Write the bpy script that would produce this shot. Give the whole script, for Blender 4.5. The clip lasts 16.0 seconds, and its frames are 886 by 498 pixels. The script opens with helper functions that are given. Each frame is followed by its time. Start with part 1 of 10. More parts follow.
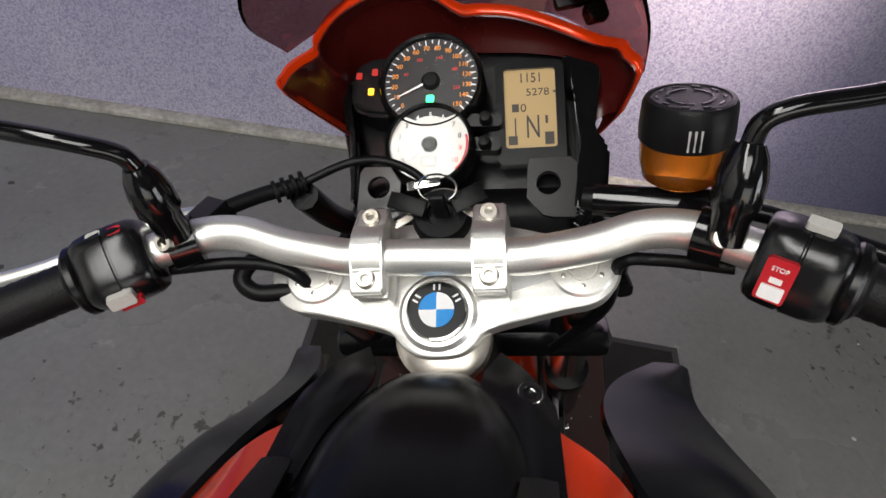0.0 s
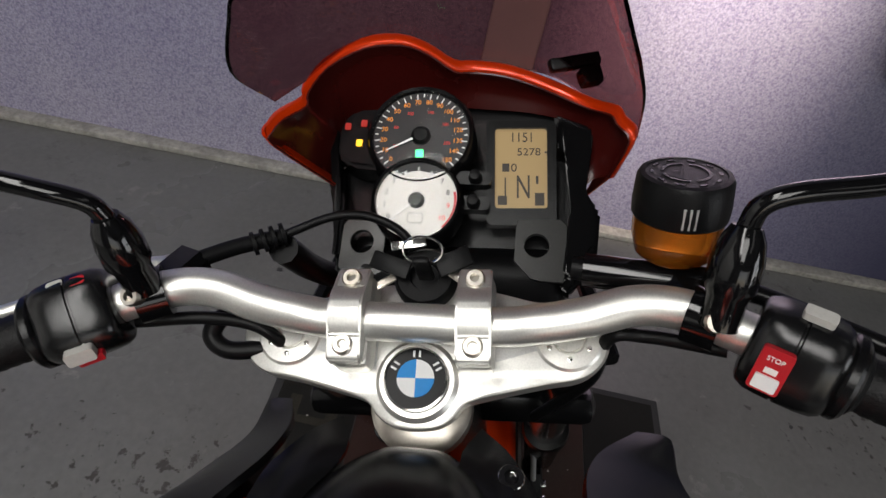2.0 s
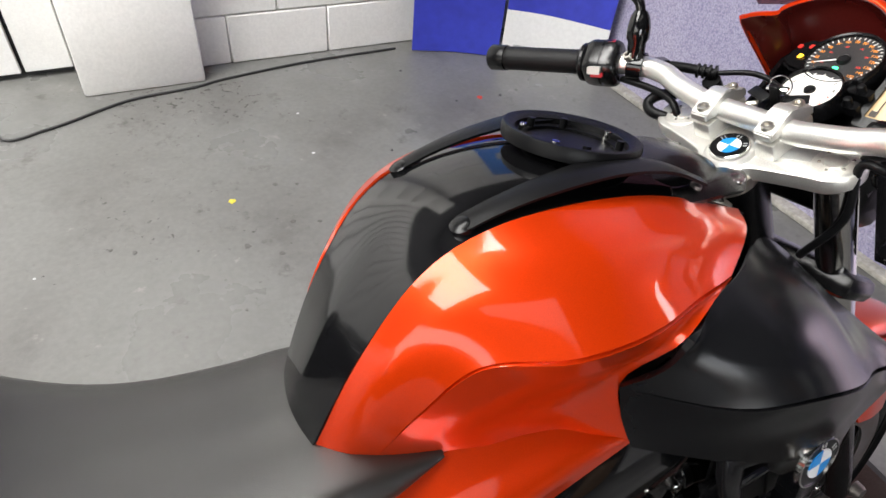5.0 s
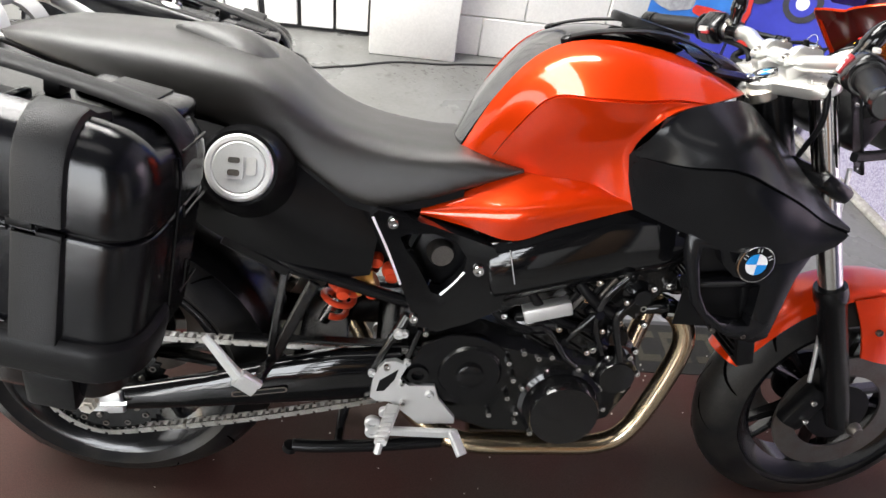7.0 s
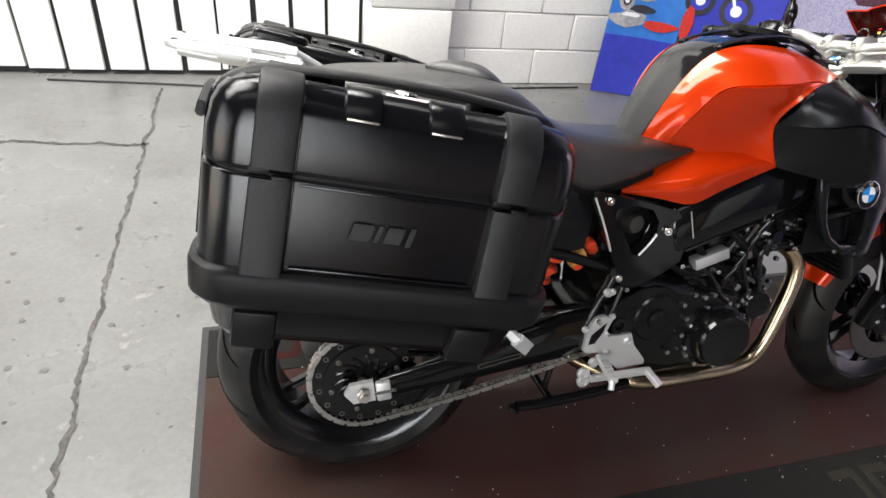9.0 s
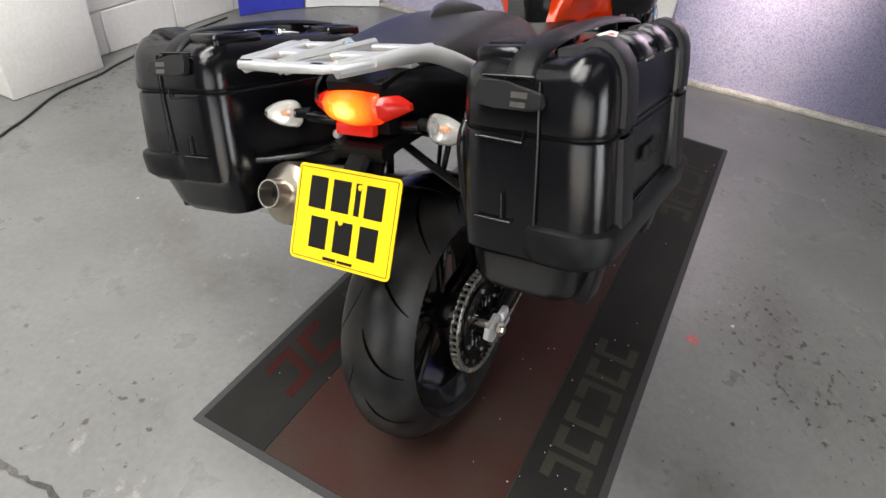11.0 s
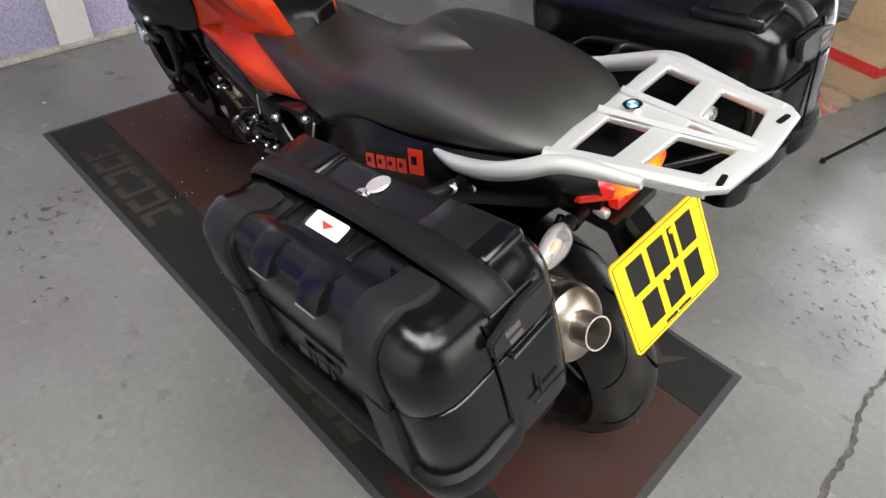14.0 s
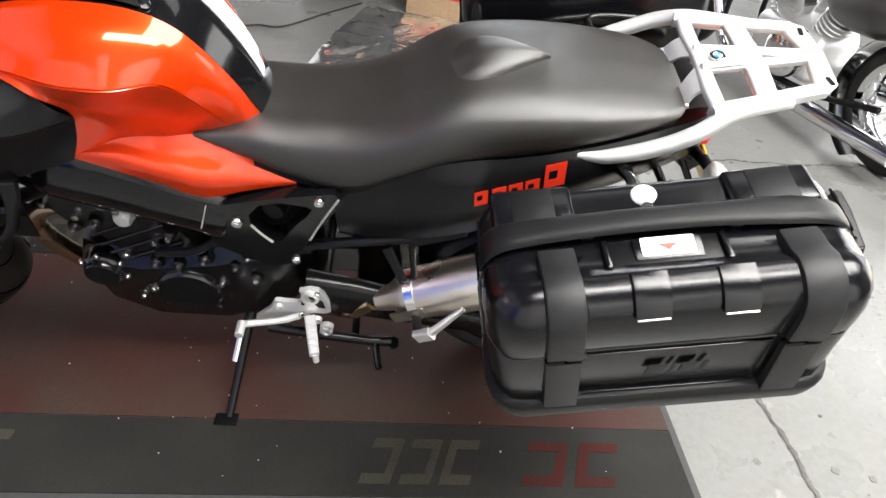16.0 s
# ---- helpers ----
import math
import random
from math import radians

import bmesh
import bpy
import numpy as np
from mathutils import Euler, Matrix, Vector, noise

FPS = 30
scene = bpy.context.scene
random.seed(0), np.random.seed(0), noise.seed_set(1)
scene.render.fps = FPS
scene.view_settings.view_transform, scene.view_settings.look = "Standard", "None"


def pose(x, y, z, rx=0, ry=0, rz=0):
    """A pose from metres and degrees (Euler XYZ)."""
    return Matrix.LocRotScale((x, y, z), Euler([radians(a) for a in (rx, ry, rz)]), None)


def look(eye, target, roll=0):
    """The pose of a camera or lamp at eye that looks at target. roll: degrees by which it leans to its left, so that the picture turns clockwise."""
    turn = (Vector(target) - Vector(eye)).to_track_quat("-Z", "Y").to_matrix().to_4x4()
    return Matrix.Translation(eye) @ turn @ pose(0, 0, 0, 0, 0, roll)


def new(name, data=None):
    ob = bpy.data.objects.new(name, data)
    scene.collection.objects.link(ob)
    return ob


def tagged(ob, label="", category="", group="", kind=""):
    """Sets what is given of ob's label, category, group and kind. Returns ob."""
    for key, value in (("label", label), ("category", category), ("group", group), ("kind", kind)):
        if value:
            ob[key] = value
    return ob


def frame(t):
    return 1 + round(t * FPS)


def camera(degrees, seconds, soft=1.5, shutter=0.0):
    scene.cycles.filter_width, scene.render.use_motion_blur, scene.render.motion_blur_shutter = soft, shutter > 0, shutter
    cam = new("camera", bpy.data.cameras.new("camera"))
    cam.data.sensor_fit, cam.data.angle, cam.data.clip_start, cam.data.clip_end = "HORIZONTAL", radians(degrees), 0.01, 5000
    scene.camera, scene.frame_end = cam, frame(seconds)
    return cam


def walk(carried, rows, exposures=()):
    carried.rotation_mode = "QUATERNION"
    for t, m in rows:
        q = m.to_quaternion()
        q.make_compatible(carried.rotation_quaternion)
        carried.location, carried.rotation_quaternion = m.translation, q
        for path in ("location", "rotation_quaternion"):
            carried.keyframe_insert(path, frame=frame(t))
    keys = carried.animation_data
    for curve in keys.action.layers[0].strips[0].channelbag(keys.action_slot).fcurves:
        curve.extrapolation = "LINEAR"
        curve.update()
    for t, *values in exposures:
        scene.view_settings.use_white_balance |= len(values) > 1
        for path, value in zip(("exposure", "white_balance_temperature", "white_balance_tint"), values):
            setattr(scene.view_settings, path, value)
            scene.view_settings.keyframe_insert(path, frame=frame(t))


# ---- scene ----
cam = camera(71.47, 16.0)
# seconds, eye, target, roll
PATH = [
    (0.0, (0.880, 0.231, 1.317), (1.584, 0.243, 0.607), 9.88),
    (0.5, (0.905, 0.231, 1.320), (1.629, 0.234, 0.630), 10.24),
    (1.0, (0.932, 0.239, 1.321), (1.676, 0.227, 0.653), 12.15),
    (1.5, (0.943, 0.236, 1.321), (1.696, 0.209, 0.663), 12.79),
    (2.0, (0.907, 0.237, 1.320), (1.652, 0.232, 0.653), 13.48),
    (2.5, (0.858, 0.224, 1.328), (1.596, 0.258, 0.654), 13.15),
    (3.0, (0.777, 0.204, 1.334), (1.508, 0.294, 0.656), 12.36),
    (3.5, (0.702, 0.171, 1.332), (1.425, 0.312, 0.656), 12.28),
    (4.0, (0.634, 0.119, 1.330), (1.276, 0.430, 0.629), 11.78),
    (4.2, (0.620, 0.068, 1.334), (1.196, 0.493, 0.635), 9.71),
    (6.3, (0.529, -0.556, 1.355), (0.727, 0.160, 0.687), 9.62),
    (6.5, (0.531, -0.630, 1.363), (0.679, 0.101, 0.697), 10.04),
    (7.0, (0.513, -0.789, 1.371), (0.607, -0.030, 0.727), 9.12),
    (7.5, (0.394, -0.937, 1.388), (0.508, -0.146, 0.787), 8.50),
    (8.0, (0.241, -1.048, 1.397), (0.354, -0.239, 0.819), 7.52),
    (8.5, (0.081, -1.024, 1.379), (0.218, -0.220, 0.800), 8.02),
    (8.7, (-0.011, -1.005, 1.384), (0.165, -0.212, 0.801), 7.64),
    (10.8, (-0.896, -0.468, 1.371), (-0.225, -0.055, 0.755), 6.84),
    (11.0, (-0.973, -0.384, 1.377), (-0.272, -0.056, 0.743), 6.39),
    (11.5, (-1.033, -0.174, 1.357), (-0.291, 0.024, 0.716), 7.56),
    (12.0, (-0.990, 0.094, 1.363), (-0.243, 0.186, 0.705), 5.35),
    (12.5, (-0.977, 0.375, 1.365), (-0.219, 0.282, 0.720), 6.95),
    (13.0, (-0.884, 0.641, 1.355), (-0.192, 0.351, 0.694), 10.58),
    (13.5, (-0.710, 0.796, 1.369), (-0.080, 0.403, 0.699), 7.52),
    (14.0, (-0.482, 0.943, 1.372), (0.012, 0.392, 0.700), 6.10),
    (14.5, (-0.260, 1.035, 1.352), (0.086, 0.395, 0.667), 8.68),
    (15.0, (-0.005, 1.095, 1.362), (0.179, 0.396, 0.671), 10.91),
    (15.5, (0.205, 1.230, 1.359), (0.215, 0.470, 0.708), 10.32),
    (16.0, (0.418, 1.228, 1.333), (0.308, 0.462, 0.701), 9.34),
]
walk(cam, [(t, look(e, g, r)) for t, e, g, r in PATH],
     exposures=[(0.0, -0.45), (0.5, -0.72), (1.0, -0.86), (1.5, -0.92), (2.5, -0.88), (3.5, -0.42), (4.0, -0.06), (6.3, 0.92), (7.5, 1.06), (8.7, 0.76), (10.8, 0.25), (12.0, 0.32), (13.5, 0.25), (14.5, 0.38), (15.0, 0.47), (15.5, 1.03), (16.0, 1.15)])

# ---- world and lamps ----
world = bpy.data.worlds.new("world")
scene.world = world
world.use_nodes = True
sky = world.node_tree.nodes.new("ShaderNodeTexSky")
sky.sky_type = "NISHITA"
sky.sun_disc = False
sky.sun_elevation = radians(35)
sky.sun_rotation = radians(250)
world.node_tree.links.new(sky.outputs[0], world.node_tree.nodes["Background"].inputs[0])
world.node_tree.nodes["Background"].inputs[1].default_value = 0.12


def area(name, eye, target, sx, sy, watts, color):
    d = bpy.data.lights.new(name, "AREA")
    d.shape, d.size, d.size_y, d.energy, d.color = "RECTANGLE", sx, sy, watts, color
    ob = new(name, d)
    ob.matrix_world = look(eye, target)
    return ob


# fill added behind the motorcycle; daylight from the side door and through roof lights
area("rear_fill", (-4.3, -1.9, 1.42), (-0.2, -0.6, 0.5), 4.0, 2.6, 60, (1.0, 0.99, 0.97))
area("side_door_daylight", (-1.1, -4.86, 1.53), (-1.1, 0.0, 1.4), 2.16, 2.98, 140, (0.97, 0.98, 1.0))
area("roof_light_right", (-0.4, -1.4, 3.72), (-0.4, -1.35, 0.0), 2.6, 0.6, 5, (1.0, 0.98, 0.95))
area("roof_light_left", (-0.7, 1.55, 3.72), (-0.7, 1.6, 0.0), 3.2, 0.7, 120, (1.0, 0.98, 0.95))
area("roof_light_rear", (-2.0, 0.45, 3.72), (-1.95, 0.45, 0.0), 1.4, 3.0, 140, (1.0, 0.985, 0.95))
spot = bpy.data.lights.new("wall_spotlight", "SPOT")
spot.energy, spot.color, spot.spot_size, spot.spot_blend, spot.shadow_soft_size = 850, (1.0, 0.83, 0.72), radians(40), 1.0, 0.05
spot_ob = new("wall_spotlight", spot)
spot_ob.matrix_world = look((2.05, -0.36, 2.2), (2.66, -0.36, 1.22))

# ---- materials ----
def material(name, color, rough=0.5, metal=0.0, grain=0.0, grain_scale=200.0, stain=0.0, stain_scale=6.0, bump=0.0, coat=0.0,
             tint=(0.0, 0.0, 0.0), spread=0.0, spec=0.5):
    """A procedural surface: fine grain, larger stains towards tint, relief and clear coat."""
    m = bpy.data.materials.new(name)
    m.use_nodes = True
    nt = m.node_tree
    n, l = nt.nodes, nt.links
    b = n["Principled BSDF"]
    b.inputs["Roughness"].default_value, b.inputs["Metallic"].default_value = rough, metal
    b.inputs["Coat Weight"].default_value, b.inputs["Coat Roughness"].default_value = coat, 0.06
    b.inputs["Specular IOR Level"].default_value = spec
    co = n.new("ShaderNodeTexCoord")
    fine = n.new("ShaderNodeTexNoise")
    fine.inputs["Scale"].default_value, fine.inputs["Detail"].default_value = grain_scale, 4
    wide = n.new("ShaderNodeTexNoise")
    wide.inputs["Scale"].default_value, wide.inputs["Detail"].default_value = stain_scale, 6
    l.new(co.outputs["Object"], fine.inputs["Vector"])
    l.new(co.outputs["Object"], wide.inputs["Vector"])
    ramp = n.new("ShaderNodeValToRGB")
    ramp.color_ramp.elements[0].position, ramp.color_ramp.elements[1].position = 0.42, 0.68
    l.new(wide.outputs["Fac"], ramp.inputs["Fac"])
    amount = n.new("ShaderNodeMath")
    amount.operation = "MULTIPLY"
    amount.inputs[1].default_value = stain
    l.new(ramp.outputs["Color"], amount.inputs[0])
    mix = n.new("ShaderNodeMix")
    mix.data_type = "RGBA"
    mix.inputs["A"].default_value, mix.inputs["B"].default_value = (*color, 1), (*tint, 1)
    l.new(amount.outputs[0], mix.inputs["Factor"])
    shade = n.new("ShaderNodeMapRange")
    shade.inputs["From Min"].default_value, shade.inputs["From Max"].default_value = 0.25, 0.75
    shade.inputs["To Min"].default_value, shade.inputs["To Max"].default_value = 1 - grain, 1 + grain
    l.new(fine.outputs["Fac"], shade.inputs["Value"])
    mul = n.new("ShaderNodeVectorMath")
    mul.operation = "SCALE"
    l.new(mix.outputs["Result"], mul.inputs[0])
    l.new(shade.outputs[0], mul.inputs["Scale"])
    l.new(mul.outputs[0], b.inputs["Base Color"])
    rr = n.new("ShaderNodeMapRange")
    rr.inputs["To Min"].default_value, rr.inputs["To Max"].default_value = max(0.02, rough - 0.06 - spread), min(1, rough + 0.06 + spread)
    l.new(wide.outputs["Fac"], rr.inputs["Value"])
    l.new(rr.outputs[0], b.inputs["Roughness"])
    if bump:
        bp = n.new("ShaderNodeBump")
        bp.inputs["Strength"].default_value, bp.inputs["Distance"].default_value = bump, 0.002
        l.new(fine.outputs["Fac"], bp.inputs["Height"])
        l.new(bp.outputs[0], b.inputs["Normal"])
    return m


def glow(name, color, strength, base=(0.2, 0.02, 0.01)):
    m = material(name, base, 0.2)
    b = m.node_tree.nodes["Principled BSDF"]
    b.inputs["Emission Color"].default_value, b.inputs["Emission Strength"].default_value = (*color, 1), strength
    return m


def clear(name, color, rough=0.02, ior=1.45, weight=1.0):
    m = bpy.data.materials.new(name)
    m.use_nodes = True
    b = m.node_tree.nodes["Principled BSDF"]
    b.inputs["Base Color"].default_value = (*color, 1)
    b.inputs["Roughness"].default_value, b.inputs["IOR"].default_value = rough, ior
    b.inputs["Transmission Weight"].default_value = weight
    return m


RED = material("red_metallic_paint", (0.68, 0.040, 0.0018), 0.30, 0.45, 0.06, 900, coat=0.8)
GLOSS_BLACK = material("gloss_black_paint", (0.004, 0.004, 0.0045), 0.10, 0.0, 0.1, 500, coat=0.3, spec=0.35)
SATIN_BLACK = material("satin_black_plastic", (0.005, 0.005, 0.0055), 0.22, 0.0, 0.15, 900, bump=0.08, spread=0.05, spec=0.26)
MATT_BLACK = material("matt_black_plastic", (0.0045, 0.0045, 0.005), 0.36, 0.0, 0.2, 900, bump=0.15, spec=0.16)
GREY_BLACK = material("graphite_body_plastic", (0.0055, 0.0056, 0.0065), 0.24, 0.0, 0.1, 900, spread=0.05, spec=0.26)
CASE_BLACK = material("black_case_plastic", (0.004, 0.004, 0.005), 0.15, 0.0, 0.12, 700, bump=0.1, spread=0.05, spec=0.36)
CASE_TEXTURED = material("textured_case_plastic", (0.006, 0.006, 0.0066), 0.36, 0.0, 0.25, 700, bump=0.3, spec=0.18)
RUBBER = material("tyre_rubber", (0.008, 0.008, 0.0085), 0.36, 0.0, 0.25, 300, 0.75, 11, bump=0.2, tint=(0.030, 0.027, 0.023), spread=0.1, spec=0.24)
GRIP = material("grip_rubber", (0.006, 0.006, 0.0065), 0.45, 0.0, 0.2, 600, bump=0.3, spec=0.2)
SEAT_VINYL = material("seat_vinyl", (0.0105, 0.0092, 0.0075), 0.32, 0.0, 0.2, 1400, bump=0.35, spec=0.36)
STRAP = material("grained_strap_plastic", (0.010, 0.010, 0.0108), 0.38, 0.0, 0.25, 700, bump=0.35, spec=0.28)
SILVER = material("silver_paint", (0.54, 0.545, 0.54), 0.36, 0.45, 0.05, 1500)
ALU = material("brushed_aluminium", (0.82, 0.81, 0.77), 0.38, 0.85, 0.08, 700, spread=0.04)
CAST = material("cast_aluminium", (0.66, 0.66, 0.65), 0.45, 0.7, 0.12, 900, bump=0.1)
STEEL = material("stainless_steel", (0.66, 0.62, 0.56), 0.32, 1.0, 0.08, 400, 0.4, 9, tint=(0.42, 0.32, 0.2), spread=0.06)
DARK_STEEL = material("dark_steel", (0.16, 0.15, 0.14), 0.45, 0.9, 0.2, 400, 0.4, 20, tint=(0.12, 0.07, 0.04))
CHROME = material("bright_steel", (0.72, 0.71, 0.69), 0.15, 1.0, 0.05, 500)
ENGINE_BLACK = material("black_engine_paint", (0.0045, 0.0045, 0.0045), 0.20, 0.1, 0.2, 500, bump=0.15, spec=0.4)
WHEEL_BLACK = material("black_wheel_paint", (0.0045, 0.0045, 0.005), 0.18, 0.1, 0.1, 500, coat=0.3, spec=0.4)
SPRING_RED = material("red_spring_paint", (0.62, 0.06, 0.02), 0.3, 0.0, 0.08, 500)
YELLOW = material("reflective_yellow", (0.90, 0.60, 0.015), 0.35, 0.0, 0.03, 900)
INK = material("black_ink", (0.01, 0.01, 0.01), 0.4, 0.0, 0.1, 500)
WHITE = material("white_paint", (0.80, 0.80, 0.78), 0.45, 0.0, 0.04, 300)
BLUE = material("badge_blue", (0.02, 0.25, 0.65), 0.35, 0.0, 0.03, 300)
BADGE_WHITE = material("badge_white", (0.8, 0.8, 0.8), 0.35, 0.0, 0.03, 300)
RED_PLASTIC = material("red_switch_plastic", (0.45, 0.012, 0.02), 0.35, 0.0, 0.06, 500)
GREY_PLASTIC = material("grey_switch_plastic", (0.5, 0.49, 0.46), 0.4, 0.0, 0.06, 500)
STICKER_RED = material("red_sticker", (0.62, 0.03, 0.01), 0.35, 0.0, 0.04, 500)

BADGE_BLACK = material("black_enamel", (0.006, 0.006, 0.0065), 0.3, 0.0, 0.05, 300)
for m in (BLUE, BADGE_WHITE, BADGE_BLACK):
    m.node_tree.nodes["Principled BSDF"].inputs["Specular IOR Level"].default_value = 0.15
for m in (YELLOW, INK):
    m.node_tree.nodes["Principled BSDF"].inputs["Specular IOR Level"].default_value = 0.15
RED.node_tree.nodes["Principled BSDF"].inputs["Specular IOR Level"].default_value = 0.12
SEAT_VINYL.node_tree.nodes["Principled BSDF"].inputs["Specular IOR Level"].default_value = 0.95

# ---- mesh helpers ----
def obj(name, bm, mat, parent=None, label="", angle=38):
    me = bpy.data.meshes.new(name)
    bmesh.ops.recalc_face_normals(bm, faces=bm.faces)
    bm.to_mesh(me)
    bm.free()
    me.polygons.foreach_set("use_smooth", [True] * len(me.polygons))
    me.set_sharp_from_angle(angle=radians(angle))
    me.materials.append(mat)
    ob = new(name, me)
    if parent:
        ob.parent = parent
    if label:
        ob["label"] = label
    return ob


def part(name, bm, mat, parent, label="", angle=38):
    return obj(name, bm, mat, parent, label, angle)


def thing(name, m, label, category, group="", kind=""):
    ob = new(name)
    ob.empty_display_size = 0.1
    ob.matrix_basis = m
    return tagged(ob, label, category, group, kind)


def box(bm, c, s, rot=(0, 0, 0), bevel=0.0, seg=2):
    g = bmesh.ops.create_cube(bm, size=1.0)
    v = g["verts"]
    m = pose(*c, *rot) @ Matrix.Diagonal((*s, 1))
    bmesh.ops.transform(bm, matrix=m, verts=v)
    if bevel:
        edges = list({e for q in v for e in q.link_edges})
        bmesh.ops.bevel(bm, geom=edges, offset=bevel, segments=seg, affect="EDGES", profile=0.5)
    return bm


def spline(pts, n=6, closed=False):
    """Catmull-Rom through the points, n steps a span."""
    p = [Vector(q) for q in pts]
    k = len(p)
    out = []
    spans = k if closed else k - 1
    for i in range(spans):
        if closed:
            a, b, c, d = p[i - 1], p[i], p[(i + 1) % k], p[(i + 2) % k]
        else:
            b, c = p[i], p[i + 1]
            a = p[i - 1] if i else b * 2 - c
            d = p[i + 2] if i + 2 < k else c * 2 - b
        for j in range(n):
            t = j / n
            out.append(0.5 * (2 * b + (c - a) * t + (2 * a - 5 * b + 4 * c - d) * t * t + (3 * b - a - 3 * c + d) * t ** 3))
    if not closed:
        out.append(p[-1])
    return out


def skin(bm, rings, closed=True, caps=True):
    """Faces between rings of equal length."""
    vs = [[bm.verts.new(q) for q in r] for r in rings]
    n = len(vs[0])
    for a, b in zip(vs, vs[1:]):
        for i in range(n if closed else n - 1):
            j = (i + 1) % n
            bm.faces.new((a[i], a[j], b[j], b[i]))
    if caps and closed:
        bm.faces.new(list(reversed(vs[0])))
        bm.faces.new(vs[-1])
    return vs


def tube(bm, pts, r, seg=12, n=6, smooth=True, caps=True):
    """A round bar along the points; r is one radius or one for each point."""
    path = spline(pts, n) if smooth and len(pts) > 2 else [Vector(q) for q in pts]
    k = len(path)
    if isinstance(r, (int, float)):
        rad = [r] * k
    else:
        rad = [float(np.interp(i / (k - 1) * (len(r) - 1), range(len(r)), r)) for i in range(k)]
    d0 = (path[1] - path[0]).normalized()
    u = d0.orthogonal().normalized()
    rings = []
    for i in range(k):
        d = (path[min(i + 1, k - 1)] - path[max(i - 1, 0)]).normalized()
        u = (u - d * u.dot(d)).normalized()
        w = d.cross(u)
        rings.append([path[i] + (u * math.cos(a) + w * math.sin(a)) * rad[i] for a in (2 * math.pi * j / seg for j in range(seg))])
    skin(bm, rings, True, caps)
    return bm


def lathe(bm, profile, c, axis, seg=32, closed=False, start=0.0, sweep=360.0):
    """Turns (radius, height) pairs round the axis through c."""
    d = Vector(axis).normalized()
    u = d.orthogonal().normalized()
    w = d.cross(u)
    c = Vector(c)
    full = sweep >= 359.9
    count = seg if full else seg + 1
    rings = []
    for j in range(count):
        a = radians(start + sweep * j / seg)
        e = u * math.cos(a) + w * math.sin(a)
        rings.append([c + e * r + d * h for r, h in profile])
    vs = [[bm.verts.new(q) for q in r] for r in rings]
    n = len(profile)
    for i in range(seg):
        a, b = vs[i], vs[(i + 1) % count]
        for j in range(n if closed else n - 1):
            k = (j + 1) % n
            if (profile[j][0] < 1e-6 and profile[k][0] < 1e-6):
                continue
            q = [a[j], b[j], b[k], a[k]]
            bm.faces.new(q)
    bmesh.ops.remove_doubles(bm, verts=[v for r in vs for v in r], dist=1e-6)
    return bm


def rod(bm, a, b, r, seg=14):
    a, b = Vector(a), Vector(b)
    return lathe(bm, [(0, 0), (r, 0), (r, (b - a).length), (0, (b - a).length)], a, b - a, seg)


def bolt(bm, c, axis, r, h=0.006):
    """A round head with a socket."""
    return lathe(bm, [(0, h * 0.5), (r * 0.45, h * 0.5), (r * 0.5, h), (r * 0.85, h), (r, h * 0.7), (r, -0.002), (0, -0.002)], c, axis, 12)


def plate(bm, outline, thick, m=None):
    """A flat prism over an outline of (x, y) pairs, between z 0 and thick, moved by m."""
    m = m or Matrix()
    lo = [bm.verts.new(m @ Vector((x, y, 0))) for x, y in outline]
    hi = [bm.verts.new(m @ Vector((x, y, thick))) for x, y in outline]
    n = len(outline)
    bm.faces.new(list(reversed(lo)))
    bm.faces.new(hi)
    for i in range(n):
        j = (i + 1) % n
        bm.faces.new((lo[i], lo[j], hi[j], hi[i]))
    return bm


def axes(origin, right, up):
    """A pose whose x runs along right and whose y runs along up as far as it can."""
    x = Vector(right).normalized()
    z = x.cross(Vector(up)).normalized()
    y = z.cross(x)
    m = Matrix((x, y, z)).transposed().to_4x4()
    m.translation = Vector(origin)
    return m


def rounded(w, h, r, k=5):
    """Outline of a rectangle with round corners, about its centre."""
    out = []
    for sx, sy, a0 in ((1, 1, 0), (-1, 1, 90), (-1, -1, 180), (1, -1, 270)):
        for j in range(k + 1):
            a = radians(a0 + 90 * j / k)
            out.append((sx * (w / 2 - r) + r * math.cos(a), sy * (h / 2 - r) + r * math.sin(a)))
    return out


def surface(sections, nu=5, nv=5):
    """A smooth grid through sections, each a list of points of one length."""
    cols = [spline(s, nv) for s in sections]
    rows = [spline([c[j] for c in cols], nu) for j in range(len(cols[0]))]
    return [[rows[j][i] for j in range(len(rows))] for i in range(len(rows[0]))]


